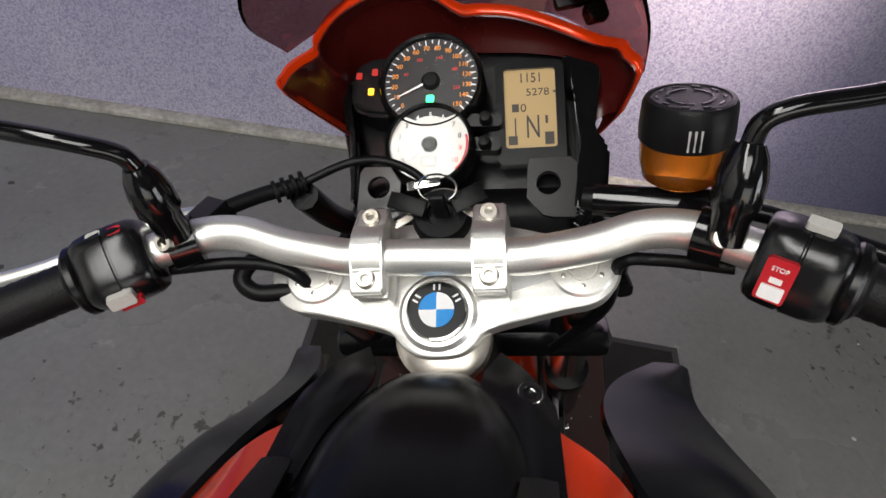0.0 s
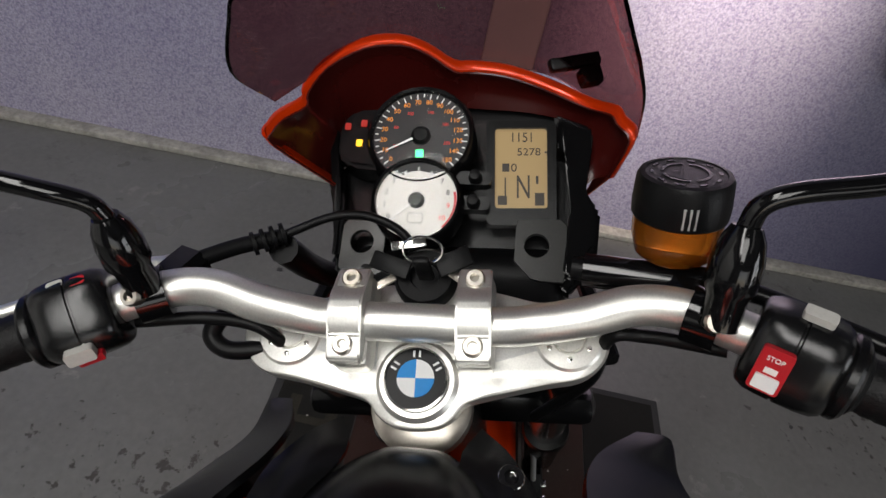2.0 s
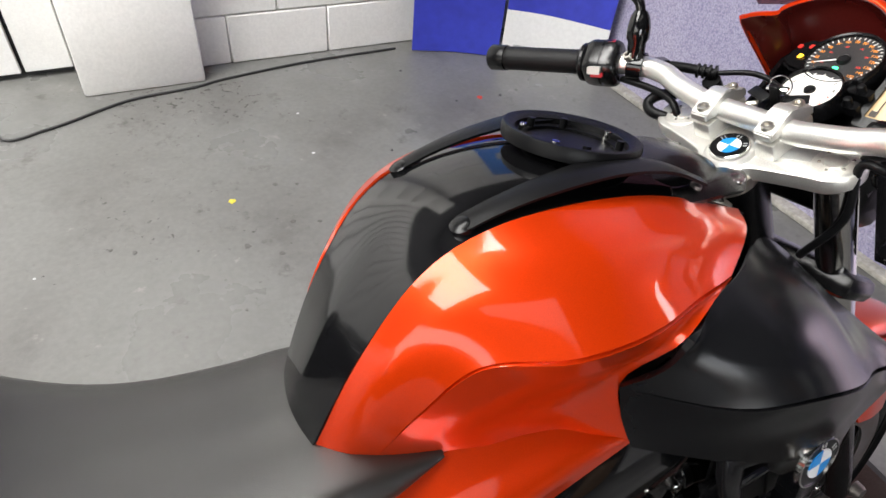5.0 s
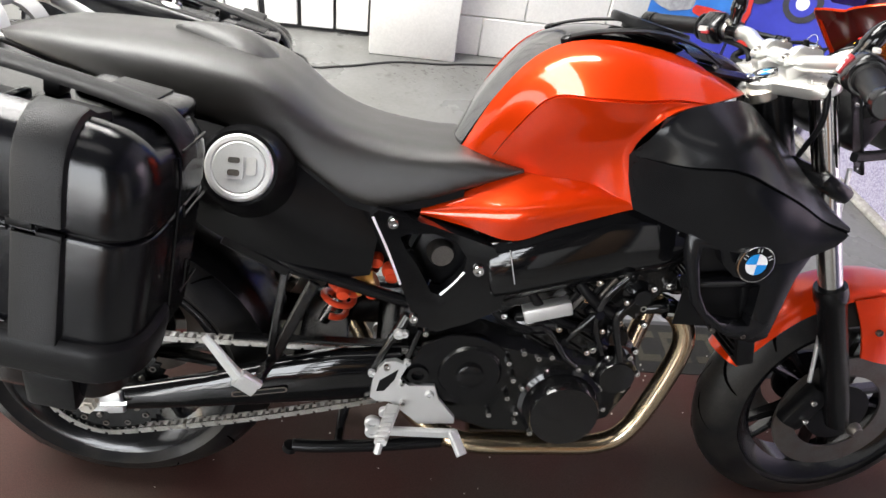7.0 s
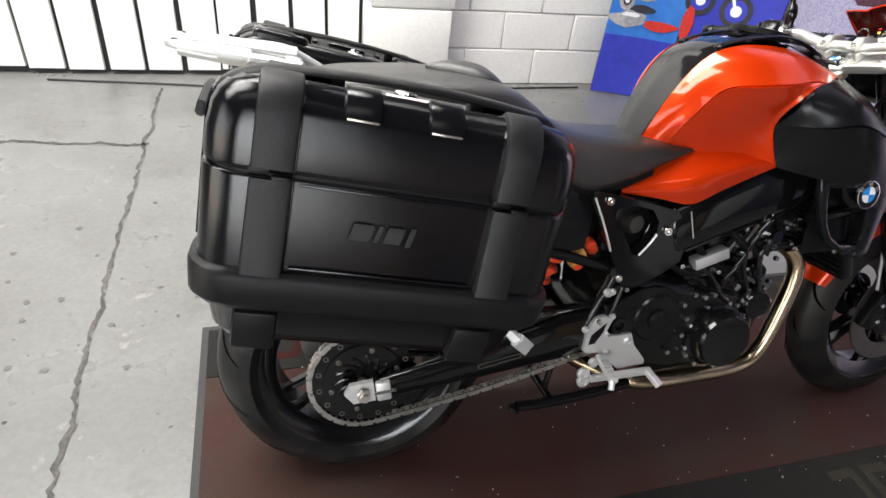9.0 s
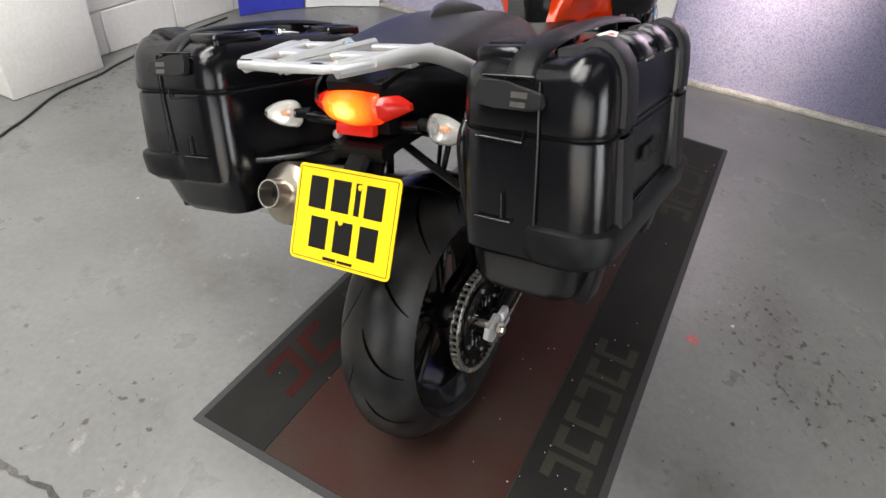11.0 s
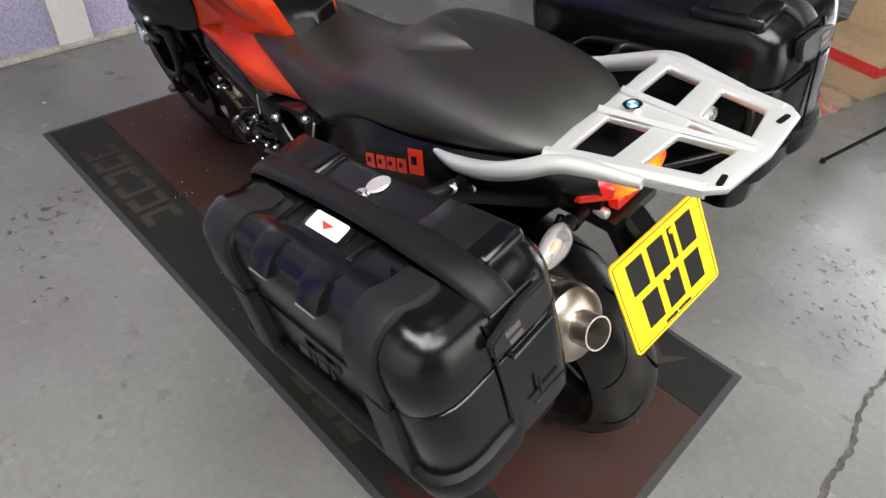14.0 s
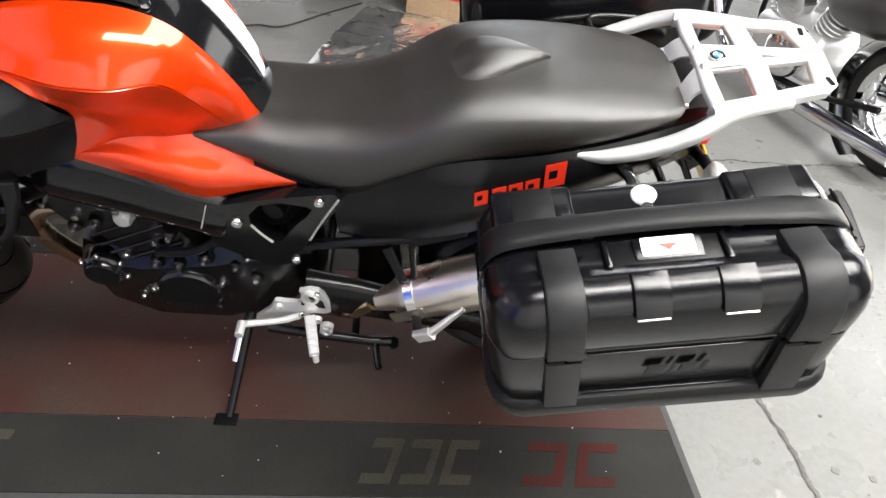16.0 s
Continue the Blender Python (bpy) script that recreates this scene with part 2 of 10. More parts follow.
def sheet(bm, grid, thick):
    """A grid of points with thickness, offset to its inner side."""
    nu, nv = len(grid), len(grid[0])
    inner = []
    for i in range(nu):
        row = []
        for j in range(nv):
            du = grid[min(i + 1, nu - 1)][j] - grid[max(i - 1, 0)][j]
            dv = grid[i][min(j + 1, nv - 1)] - grid[i][max(j - 1, 0)]
            nrm = du.cross(dv)
            nrm = nrm.normalized() if nrm.length > 1e-12 else Vector((0, 0, 1))
            row.append(grid[i][j] - nrm * thick)
        inner.append(row)
    a = [[bm.verts.new(q) for q in r] for r in grid]
    b = [[bm.verts.new(q) for q in r] for r in inner]
    for i in range(nu - 1):
        for j in range(nv - 1):
            bm.faces.new((a[i][j], a[i + 1][j], a[i + 1][j + 1], a[i][j + 1]))
            bm.faces.new((b[i][j], b[i][j + 1], b[i + 1][j + 1], b[i + 1][j]))
    rim = [(0, j) for j in range(nv)] + [(i, nv - 1) for i in range(1, nu)] + [(nu - 1, j) for j in range(nv - 2, -1, -1)] + [(i, 0) for i in range(nu - 2, 0, -1)]
    for (i, j), (k, q) in zip(rim, rim[1:] + rim[:1]):
        bm.faces.new((a[i][j], b[i][j], b[k][q], a[k][q]))
    return bm


def mirror(bm_fn):
    """Runs fn(bm, s) for s = -1 and 1."""
    for s in (-1, 1):
        bm_fn(s)


def writing(text, m, height, mat, parent, name="lettering", depth=0.0008, width=0.0):
    """Built-in font as a thin solid on the plane of m, centred; width stretches it to that many metres."""
    cu = bpy.data.curves.new(name, "FONT")
    cu.body, cu.size, cu.extrude, cu.align_x, cu.align_y = text, 1.0, 0.001, "CENTER", "CENTER"
    tmp = new(name, cu)
    bpy.context.view_layer.update()
    me = bpy.data.meshes.new_from_object(tmp)
    bpy.data.objects.remove(tmp)
    xs = [v.co.x for v in me.vertices]
    ys = [v.co.y for v in me.vertices]
    zs = [v.co.z for v in me.vertices]
    cx, cy, sx, sy = (max(xs) + min(xs)) / 2, (max(ys) + min(ys)) / 2, max(xs) - min(xs), max(ys) - min(ys)
    ky = height / sy
    kx = width / sx if width else ky
    for v in me.vertices:
        v.co = m @ Vector(((v.co.x - cx) * kx, (v.co.y - cy) * ky, depth if v.co.z > 0 else 0.0))
    me.materials.clear()
    me.materials.append(mat)
    ob = new(name, me)
    if parent:
        ob.parent = parent
    return ob


def bars(rows, m, mat, parent, name="lettering"):
    """Unreadable writing: bars of (x, y, width, height) on the plane of m."""
    bm = bmesh.new()
    for x, y, w, h in rows:
        plate(bm, [(x - w / 2, y - h / 2), (x + w / 2, y - h / 2), (x + w / 2, y + h / 2), (x - w / 2, y + h / 2)], 0.0008, m)
    return part(name, bm, mat, parent)

# ---- the room ----
def floor_material():
    m = material("painted_concrete", (0.172, 0.172, 0.164), 0.32, 0.0, 0.10, 60, 0.55, 2.2, bump=0.15, tint=(0.120, 0.117, 0.108), spread=0.16)
    n, l = m.node_tree.nodes, m.node_tree.links
    b = n["Principled BSDF"]
    old = b.inputs["Base Color"].links[0].from_socket
    co = n.new("ShaderNodeTexCoord")
    # scuffs and worn spots
    spots = n.new("ShaderNodeTexNoise")
    spots.inputs["Scale"].default_value, spots.inputs["Detail"].default_value, spots.inputs["Roughness"].default_value = 9.0, 8, 0.72
    l.new(co.outputs["Object"], spots.inputs["Vector"])
    ramp = n.new("ShaderNodeValToRGB")
    ramp.color_ramp.elements[0].position, ramp.color_ramp.elements[1].position = 0.62, 0.72
    l.new(spots.outputs["Fac"], ramp.inputs["Fac"])
    light = n.new("ShaderNodeMix")
    light.data_type = "RGBA"
    light.inputs["B"].default_value = (0.27, 0.262, 0.245, 1)
    l.new(ramp.outputs["Color"], light.inputs["Factor"])
    l.new(old, light.inputs["A"])
    low = n.new("ShaderNodeValToRGB")
    low.color_ramp.elements[0].position, low.color_ramp.elements[1].position = 0.28, 0.40
    low.color_ramp.elements[0].color, low.color_ramp.elements[1].color = (1, 1, 1, 1), (0, 0, 0, 1)
    l.new(spots.outputs["Fac"], low.inputs["Fac"])
    dark = n.new("ShaderNodeMix")
    dark.data_type = "RGBA"
    dark.inputs["B"].default_value = (0.085, 0.080, 0.075, 1)
    l.new(low.outputs["Color"], dark.inputs["Factor"])
    l.new(light.outputs["Result"], dark.inputs["A"])
    fine = n.new("ShaderNodeTexNoise")
    fine.inputs["Scale"].default_value, fine.inputs["Detail"].default_value, fine.inputs["Roughness"].default_value = 2.3, 9, 0.66
    l.new(co.outputs["Object"], fine.inputs["Vector"])
    cut = n.new("ShaderNodeValToRGB")
    cut.color_ramp.elements[0].position, cut.color_ramp.elements[1].position = 0.56, 0.70
    l.new(fine.outputs["Fac"], cut.inputs["Fac"])
    part_of = n.new("ShaderNodeMath")
    part_of.operation = "MULTIPLY"
    part_of.inputs[1].default_value = 0.55
    l.new(cut.outputs["Color"], part_of.inputs[0])
    grime = n.new("ShaderNodeMix")
    grime.data_type = "RGBA"
    grime.inputs["B"].default_value = (0.075, 0.070, 0.064, 1)
    l.new(part_of.outputs[0], grime.inputs["Factor"])
    l.new(dark.outputs["Result"], grime.inputs["A"])
    # chipped paint in patches: small dark pits gathered where a wide noise is high
    chips = n.new("ShaderNodeTexNoise")
    chips.inputs["Scale"].default_value, chips.inputs["Detail"].default_value, chips.inputs["Roughness"].default_value = 34.0, 5, 0.6
    patch = n.new("ShaderNodeTexNoise")
    patch.inputs["Scale"].default_value, patch.inputs["Detail"].default_value = 1.1, 3
    for node in (chips, patch):
        l.new(co.outputs["Object"], node.inputs["Vector"])
    gather = n.new("ShaderNodeMapRange")
    gather.inputs["From Min"].default_value, gather.inputs["From Max"].default_value = 0.42, 0.66
    gather.inputs["To Min"].default_value, gather.inputs["To Max"].default_value = 0.74, 0.57
    l.new(patch.outputs["Fac"], gather.inputs["Value"])
    over = n.new("ShaderNodeMath")
    over.operation = "SUBTRACT"
    l.new(chips.outputs["Fac"], over.inputs[0])
    l.new(gather.outputs[0], over.inputs[1])
    pit = n.new("ShaderNodeMapRange")
    pit.inputs["From Min"].default_value, pit.inputs["From Max"].default_value = 0.0, 0.05
    l.new(over.outputs[0], pit.inputs["Value"])
    worn = n.new("ShaderNodeMix")
    worn.data_type = "RGBA"
    worn.inputs["B"].default_value = (0.060, 0.056, 0.050, 1)
    l.new(pit.outputs[0], worn.inputs["Factor"])
    l.new(grime.outputs["Result"], worn.inputs["A"])
    l.new(worn.outputs["Result"], b.inputs["Base Color"])
    # the pits break the sheen
    dent = n.new("ShaderNodeBump")
    dent.inputs["Strength"].default_value, dent.inputs["Distance"].default_value, dent.invert = 0.5, 0.002, True
    l.new(pit.outputs[0], dent.inputs["Height"])
    l.new(b.inputs["Normal"].links[0].from_socket, dent.inputs["Normal"])
    l.new(dent.outputs[0], b.inputs["Normal"])
    return m


FLOOR = floor_material()
WALL_WHITE = material("white_masonry_paint", (0.78, 0.77, 0.74), 0.6, 0.0, 0.06, 90, 0.2, 3, bump=0.35, tint=(0.62, 0.60, 0.55))
PLANK_WHITE = material("white_painted_timber", (0.80, 0.79, 0.77), 0.5, 0.0, 0.05, 120, 0.2, 4, bump=0.15, tint=(0.66, 0.64, 0.6))
DARK_GAP = material("dark_timber", (0.05, 0.045, 0.04), 0.8, 0.0, 0.2, 60)
DARK_WALL = material("dark_grey_wall", (0.035, 0.035, 0.037), 0.8, 0.0, 0.15, 40, 0.4, 2, tint=(0.05, 0.05, 0.05))
CEILING = material("grey_ceiling_sheet", (0.03, 0.03, 0.031), 0.8, 0.0, 0.1, 30, 0.3, 1.5, tint=(0.05, 0.05, 0.05))
JOINT = material("joint_dirt", (0.055, 0.052, 0.048), 0.85, 0.0, 0.4, 90, 0.5, 9, bump=0.4, tint=(0.16, 0.15, 0.14))


def purple_material():
    m = material("speckled_purple_print", (0.36, 0.34, 0.47), 0.75, 0.0, 0.32, 170, 0.7, 1.3, bump=0.1, tint=(0.50, 0.47, 0.56))
    n, l = m.node_tree.nodes, m.node_tree.links
    b = n["Principled BSDF"]
    old = b.inputs["Base Color"].links[0].from_socket
    co = n.new("ShaderNodeTexCoord")
    cell = n.new("ShaderNodeTexNoise")
    cell.inputs["Scale"].default_value, cell.inputs["Detail"].default_value = 120.0, 6
    l.new(co.outputs["Object"], cell.inputs["Vector"])
    ramp = n.new("ShaderNodeValToRGB")
    ramp.color_ramp.elements[0].position, ramp.color_ramp.elements[1].position = 0.36, 0.55
    ramp.color_ramp.elements[0].color, ramp.color_ramp.elements[1].color = (0.50, 0.47, 0.62, 1), (1, 1, 1, 1)
    l.new(cell.outputs["Fac"], ramp.inputs["Fac"])
    mul = n.new("ShaderNodeMix")
    mul.data_type, mul.blend_type = "RGBA", "MULTIPLY"
    mul.inputs["Factor"].default_value = 0.65
    l.new(old, mul.inputs["A"])
    l.new(ramp.outputs["Color"], mul.inputs["B"])
    # the colour turns to navy towards one end
    axis = n.new("ShaderNodeSeparateXYZ")
    l.new(co.outputs["Object"], axis.inputs[0])
    turn = n.new("ShaderNodeMapRange")
    turn.inputs["From Min"].default_value, turn.inputs["From Max"].default_value = -0.62, -1.60
    turn.inputs["To Min"].default_value, turn.inputs["To Max"].default_value = 0.0, 0.94
    l.new(axis.outputs["Y"], turn.inputs["Value"])
    navy = n.new("ShaderNodeMix")
    navy.data_type = "RGBA"
    navy.inputs["B"].default_value = (0.045, 0.045, 0.092, 1)
    l.new(turn.outputs[0], navy.inputs["Factor"])
    l.new(mul.outputs["Result"], navy.inputs["A"])
    l.new(navy.outputs["Result"], b.inputs["Base Color"])
    return m


PURPLE = purple_material()


def slab(name, c, s, mat, label, rz=0.0):
    bm = bmesh.new()
    box(bm, (0, 0, 0), s)
    ob = obj(name, bm, mat)
    ob.matrix_basis = pose(*c, 0, 0, rz)
    return tagged(ob, label, name.split("_")[0], kind="structure")


slab("floor", (-0.6, -0.6, -0.06), (12.4, 9.4, 0.12), FLOOR, "worn grey painted concrete floor with scuffs and stains")
WALL_TURN = 3.4
slab("wall_front", (2.71, 0.3, 1.9), (0.14, 9.2, 3.8), PURPLE, "wall covered with a speckled purple and grey print", WALL_TURN)
left_wall = slab("wall_left", (-2.2, 2.69, 1.9), (9.6, 0.12, 3.8), DARK_WALL, "masonry wall behind painted blocks and planks")
for k, (x0, x1, z0, z1) in enumerate(((-6.8, -2.2, 0.0, 3.8), (0.0, 5.6, 0.0, 3.8), (-2.2, 0.0, 3.05, 3.8))):
    slab("wall_right_%d" % (k + 1), ((x0 + x1) / 2, -4.9, (z0 + z1) / 2), (x1 - x0, 0.15, z1 - z0), DARK_WALL, "plain dark grey side wall beside a wide door opening")
# unseen rear walls close the room round an added opening
for k, (cx, cy, sx, sy, cz, sz) in enumerate(((-4.4, 1.4, 0.15, 2.6, 1.9, 3.8), (-4.4, -4.5, 0.15, 0.8, 1.9, 3.8), (-4.4, -2.0, 0.15, 4.2, 3.3, 1.0))):
    slab("wall_rear_%d" % (k + 1), (cx, cy, cz), (sx, sy, sz), DARK_WALL, "unseen rear wall beside an added opening")
slab("ceiling", (-0.6, -0.6, 3.86), (12.4, 9.4, 0.1), CEILING, "plain grey sheet ceiling")


def skirting():
    bm = bmesh.new()
    box(bm, (0, 0, 0.012), (0.05, 4.6, 0.024), bevel=0.006)
    ob = obj("trim", bm, material("dirty_cream_edge", (0.42, 0.40, 0.36), 0.8, 0.0, 0.3, 60, 0.6, 8, tint=(0.2, 0.19, 0.17)))
    ob.matrix_basis = pose(2.618, 0.3, 0, 0, 0, WALL_TURN)
    tagged(ob, "narrow dirty cream edge along the foot of the wall", "trim", kind="structure")


skirting()


def blockwork():
    """White painted concrete blocks, each a piece, in the corner stretch of the left wall."""
    bm = bmesh.new()
    box(bm, (0, 0, 0), (0.436, 0.10, 0.211), bevel=0.006, seg=1)
    base = obj("block", bm, WALL_WHITE, left_wall)
    first = True
    for row in range(12):
        for col in range(5):
            x = 0.72 + 0.44 * col + (0.22 if row % 2 else 0.0)
            if x > 2.75:
                continue
            ob = base if first else new("block", base.data)
            first = False
            ob.parent = left_wall
            ob.location = Vector((x + random.uniform(-0.001, 0.001), 2.555 + random.uniform(-0.002, 0.002), 0.106 + 0.215 * row)) - left_wall.location
    bm = bmesh.new()
    box(bm, (0, 0, 0), (0.46, 0.30, 0.46), bevel=0.012, seg=2)
    pier = obj("pier_block", bm, WALL_WHITE, left_wall)
    for k in range(6):
        ob = pier if k == 0 else new("pier_block", pier.data)
        ob.parent = left_wall
        ob.location = Vector((0.575 + (0.01 if k % 2 else 0), 2.525, 0.23 + 0.464 * k)) - left_wall.location


blockwork()


def plank_partition():
    root = thing("plank_partition", pose(0, 0, 0), "white painted vertical plank partition with dark gaps", "partition", kind="structure")
    bm = bmesh.new()
    box(bm, (-1.3, 2.66, 1.2), (3.2, 0.03, 2.4))
    part("backing", bm, DARK_GAP, root)
    bm = bmesh.new()
    box(bm, (0, 0, 0), (0.172, 0.024, 2.36), bevel=0.003, seg=1)
    base = part("plank", bm, PLANK_WHITE, root)
    for k in range(16):
        ob = base if k == 0 else new("plank", base.data)
        ob.parent = root
        ob.matrix_basis = pose(0.235 - 0.193 * k, 2.60 + random.uniform(-0.004, 0.004), 1.205 + random.uniform(0, 0.015), 0, random.uniform(-0.35, 0.35), 0)


plank_partition()


def wandering_strip(name, pts, width, mat, label, category, height=0.003):
    """A flat ragged strip on the floor."""
    bm = bmesh.new()
    path = spline(pts, 60)
    left, right = [], []
    for i, p in enumerate(path):
        d = (path[min(i + 1, len(path) - 1)] - path[max(i - 1, 0)]).normalized()
        side = Vector((-d.y, d.x, 0))
        k = noise.noise(p * 7) * 0.02 + noise.noise(p * 31) * 0.008
        left.append(p + side * (width * (0.25 + 1.1 * random.random()) / 2 + k))
        right.append(p - side * (width * (0.25 + 1.1 * random.random()) / 2 - k))
    a = [bm.verts.new((q.x, q.y, height)) for q in left]
    b = [bm.verts.new((q.x, q.y, height)) for q in right]
    for i in range(len(a) - 1):
        bm.faces.new((a[i], a[i + 1], b[i + 1], b[i]))
    ob = obj(name, bm, mat)
    return tagged(ob, label, category, kind="structure")


wandering_strip("floor_joint_1", [(-0.74, 2.4, 0), (-0.73, 0.9, 0), (-0.71, 0.0, 0), (-0.68, -0.9, 0), (-0.70, -2.6, 0), (-0.70, -4.5, 0)], 0.016, JOINT, "ragged dirt-filled joint across the concrete floor", "joint")
wandering_strip("floor_joint_2", [(-0.70, -1.15, 0), (-1.5, -1.2, 0), (-2.6, -1.3, 0), (-4.2, -1.3, 0)], 0.014, JOINT, "ragged dirt-filled joint across the concrete floor", "joint")
wandering_strip("floor_joint_3", [(-0.72, 1.75, 0), (-1.6, 1.8, 0), (-3.2, 1.75, 0)], 0.02, JOINT, "ragged dirt-filled joint across the concrete floor", "joint")


SPOT_PAINT = {}


def paint_spot(name, x, y, r, color, label):
    bm = bmesh.new()
    pts = [(x + r * (0.55 + 0.5 * random.random()) * math.cos(a), y + r * (0.55 + 0.5 * random.random()) * math.sin(a)) for a in (2 * math.pi * k / 14 for k in range(14))]
    plate(bm, pts, 0.0015)
    if color not in SPOT_PAINT:
        SPOT_PAINT[color] = material(name, color, 0.6, 0, 0.3, 120)
    tagged(obj(name, bm, SPOT_PAINT[color]), label, "paint mark", kind="structure")


paint_spot("paint_mark_1", 0.611, -0.537, 0.024, (0.36, 0.11, 0.11), "small faded red paint mark on the floor")
paint_spot("paint_mark_2", 0.736, 1.55, 0.014, (0.65, 0.55, 0.05), "tiny yellow paint mark on the floor")
paint_spot("paint_mark_3", 1.87, 1.91, 0.016, (0.5, 0.06, 0.04), "tiny red paint mark on the floor")
for k in range(60):
    sx, sy = random.uniform(-1.6, 2.3), random.uniform(-1.8, 2.3)
    if -0.45 < sx < 2.0 and -0.55 < sy < 0.62:
        continue
    g = random.choice((0.04, 0.05, 0.55))
    paint_spot("fleck", sx, sy, random.uniform(0.004, 0.011), (g, g, g), "small fleck trodden into the concrete floor")


def spatter(cx, cy, spread, count):
    """Dark worn spots scattered round a place on the floor."""
    for k in range(count):
        x, y = random.gauss(cx, spread), random.gauss(cy, spread)
        if -0.42 < x < 1.98 and -0.46 < y < 0.56:
            continue
        paint_spot("floor_stain", x, y, random.uniform(0.004, 0.014), (0.105, 0.10, 0.094), "dark worn oil spot on the concrete floor")


spatter(-0.95, 0.75, 0.22, 26)
spatter(-0.75, -0.95, 0.25, 26)
spatter(0.9, 1.35, 0.35, 16)


# ---- rubber-backed display mat ----
def mat_under():
    m = pose(0.779, 0.045, 0, 0, 0, 0.9)
    root = thing("display_mat", m, "dark maroon and black display mat under the motorcycle", "mat")
    L, Wd = 2.37, 0.99
    PILE_RED = material("maroon_mat_pile", (0.042, 0.0160, 0.0125), 0.65, 0.0, 0.4, 400, 0.75, 3, bump=0.5, tint=(0.040, 0.032, 0.024), spec=0.17)
    PILE_BLACK = material("black_mat_pile", (0.014, 0.0135, 0.012), 0.7, 0.0, 0.35, 400, 0.6, 5, bump=0.5, tint=(0.024, 0.023, 0.020), spec=0.15)
    PILE_GREY = material("grey_mat_print", (0.044, 0.041, 0.032), 0.9, 0.0, 0.5, 400, 0.5, 9, bump=0.6, tint=(0.030, 0.028, 0.023), spec=0.08)
    PILE_BRIGHT = material("red_mat_print", (0.046, 0.013, 0.011), 0.9, 0.0, 0.45, 400, 0.6, 9, bump=0.6, tint=(0.026, 0.013, 0.011), spec=0.08)
    bm = bmesh.new()
    box(bm, (0, 0, 0.002), (L, Wd, 0.004), bevel=0.001, seg=1)
    part("rubber_edge", bm, material("black_rubber", (0.03, 0.03, 0.03), 0.7, 0, 0.2, 200), root, "black rubber rim")
    bm = bmesh.new()
    plate(bm, [(-L / 2 + 0.02, -0.28), (L / 2 - 0.02, -0.28), (L / 2 - 0.02, 0.28), (-L / 2 + 0.02, 0.28)], 0.003, pose(0, 0, 0.004))
    part("centre_field", bm, PILE_RED, root, "maroon pile field")
    for s in (-1, 1):
        bm = bmesh.new()
        y0, y1 = s * 0.283, s * (Wd / 2 - 0.02)
        plate(bm, [(-L / 2 + 0.02, min(y0, y1)), (L / 2 - 0.02, min(y0, y1)), (L / 2 - 0.02, max(y0, y1)), (-L / 2 + 0.02, max(y0, y1))], 0.003, pose(0, 0, 0.004))
        part("border", bm, PILE_BLACK, root, "black pile border")

    def glyphs(name, x0, x1, y0, y1, count, mat, lean):
        """A brand word as plain slanted blocks."""
        step = (x1 - x0) / count
        for k in range(count):
            bm = bmesh.new()
            a, b = x0 + step * (k + 0.08), x0 + step * (k + 0.86)
            t, h = (b - a) * 0.28, (y1 - y0) * 0.22
            sk = lean / (y1 - y0)
            for u0, u1, v0, v1 in ((a, b, y0, y0 + h), (a, b, y1 - h, y1), ((a, a + t, y0 + h, y1 - h) if k % 3 else (b - t, b, y0 + h, y1 - h))):
                plate(bm, [(u0 + sk * (v0 - y0), v0), (u1 + sk * (v0 - y0), v0), (u1 + sk * (v1 - y0), v1), (u0 + sk * (v1 - y0), v1)], 0.0008, pose(0, 0, 0.007))
            part(name, bm, mat, root)

    # writing along the borders: towards the rear on one side, the front on the other
    glyphs("print_block", -0.87, -0.32, -0.445, -0.325, 6, PILE_GREY, 0.0)
    glyphs("print_block", 0.45, 1.0, -0.445, -0.325, 5, PILE_GREY, 0.0)
    glyphs("print_block", -0.66, -0.38, 0.325, 0.445, 3, PILE_GREY, 0.04)
    glyphs("print_block", -1.02, -0.76, 0.325, 0.445, 2, PILE_BRIGHT, 0.04)
    glyphs("print_block", 0.42, 0.98, 0.325, 0.445, 6, PILE_GREY, 0.0)
    bm = bmesh.new()
    plate(bm, [(-1.05, -0.44), (-0.99, -0.38), (-0.93, -0.44), (-0.99, -0.33)], 0.0008, pose(0, 0, 0.007))
    part("print_block", bm, PILE_GREY, root)


def grit():
    """Small pale crumbs lying on the mat."""
    rng = random.Random(23)
    bm = bmesh.new()
    for k in range(110):
        x, y, r = rng.uniform(-0.3, 1.85), rng.uniform(-0.42, 0.50), rng.uniform(0.0008, 0.0026)
        pts = [(x + r * rng.uniform(0.6, 1.3) * math.cos(a * math.pi / 3), y + r * rng.uniform(0.6, 1.3) * math.sin(a * math.pi / 3)) for a in range(6)]
        plate(bm, pts, 0.0014, pose(0, 0, 0.0072))
    tagged(obj("grit", bm, material("pale_grit", (0.42, 0.40, 0.36), 0.8, 0.0, 0.3, 200)), "pale crumbs of grit scattered over the display mat", "grit", kind="stuff")


mat_under()
grit()

# ---- things round the motorcycle ----
BANNER_BLUE = material("deep_blue_print", (0.035, 0.045, 0.42), 0.45, 0.0, 0.12, 20, 0.5, 2.5, bump=0.05, tint=(0.05, 0.07, 0.58))
BANNER_SKY = material("light_blue_print", (0.03, 0.16, 0.55), 0.45, 0.0, 0.12, 20, 0.6, 2.5, bump=0.05, tint=(0.06, 0.27, 0.68))
PRINT_GREY = material("grey_print", (0.30, 0.31, 0.33), 0.5, 0.0, 0.3, 60, 0.6, 12, tint=(0.55, 0.55, 0.56))
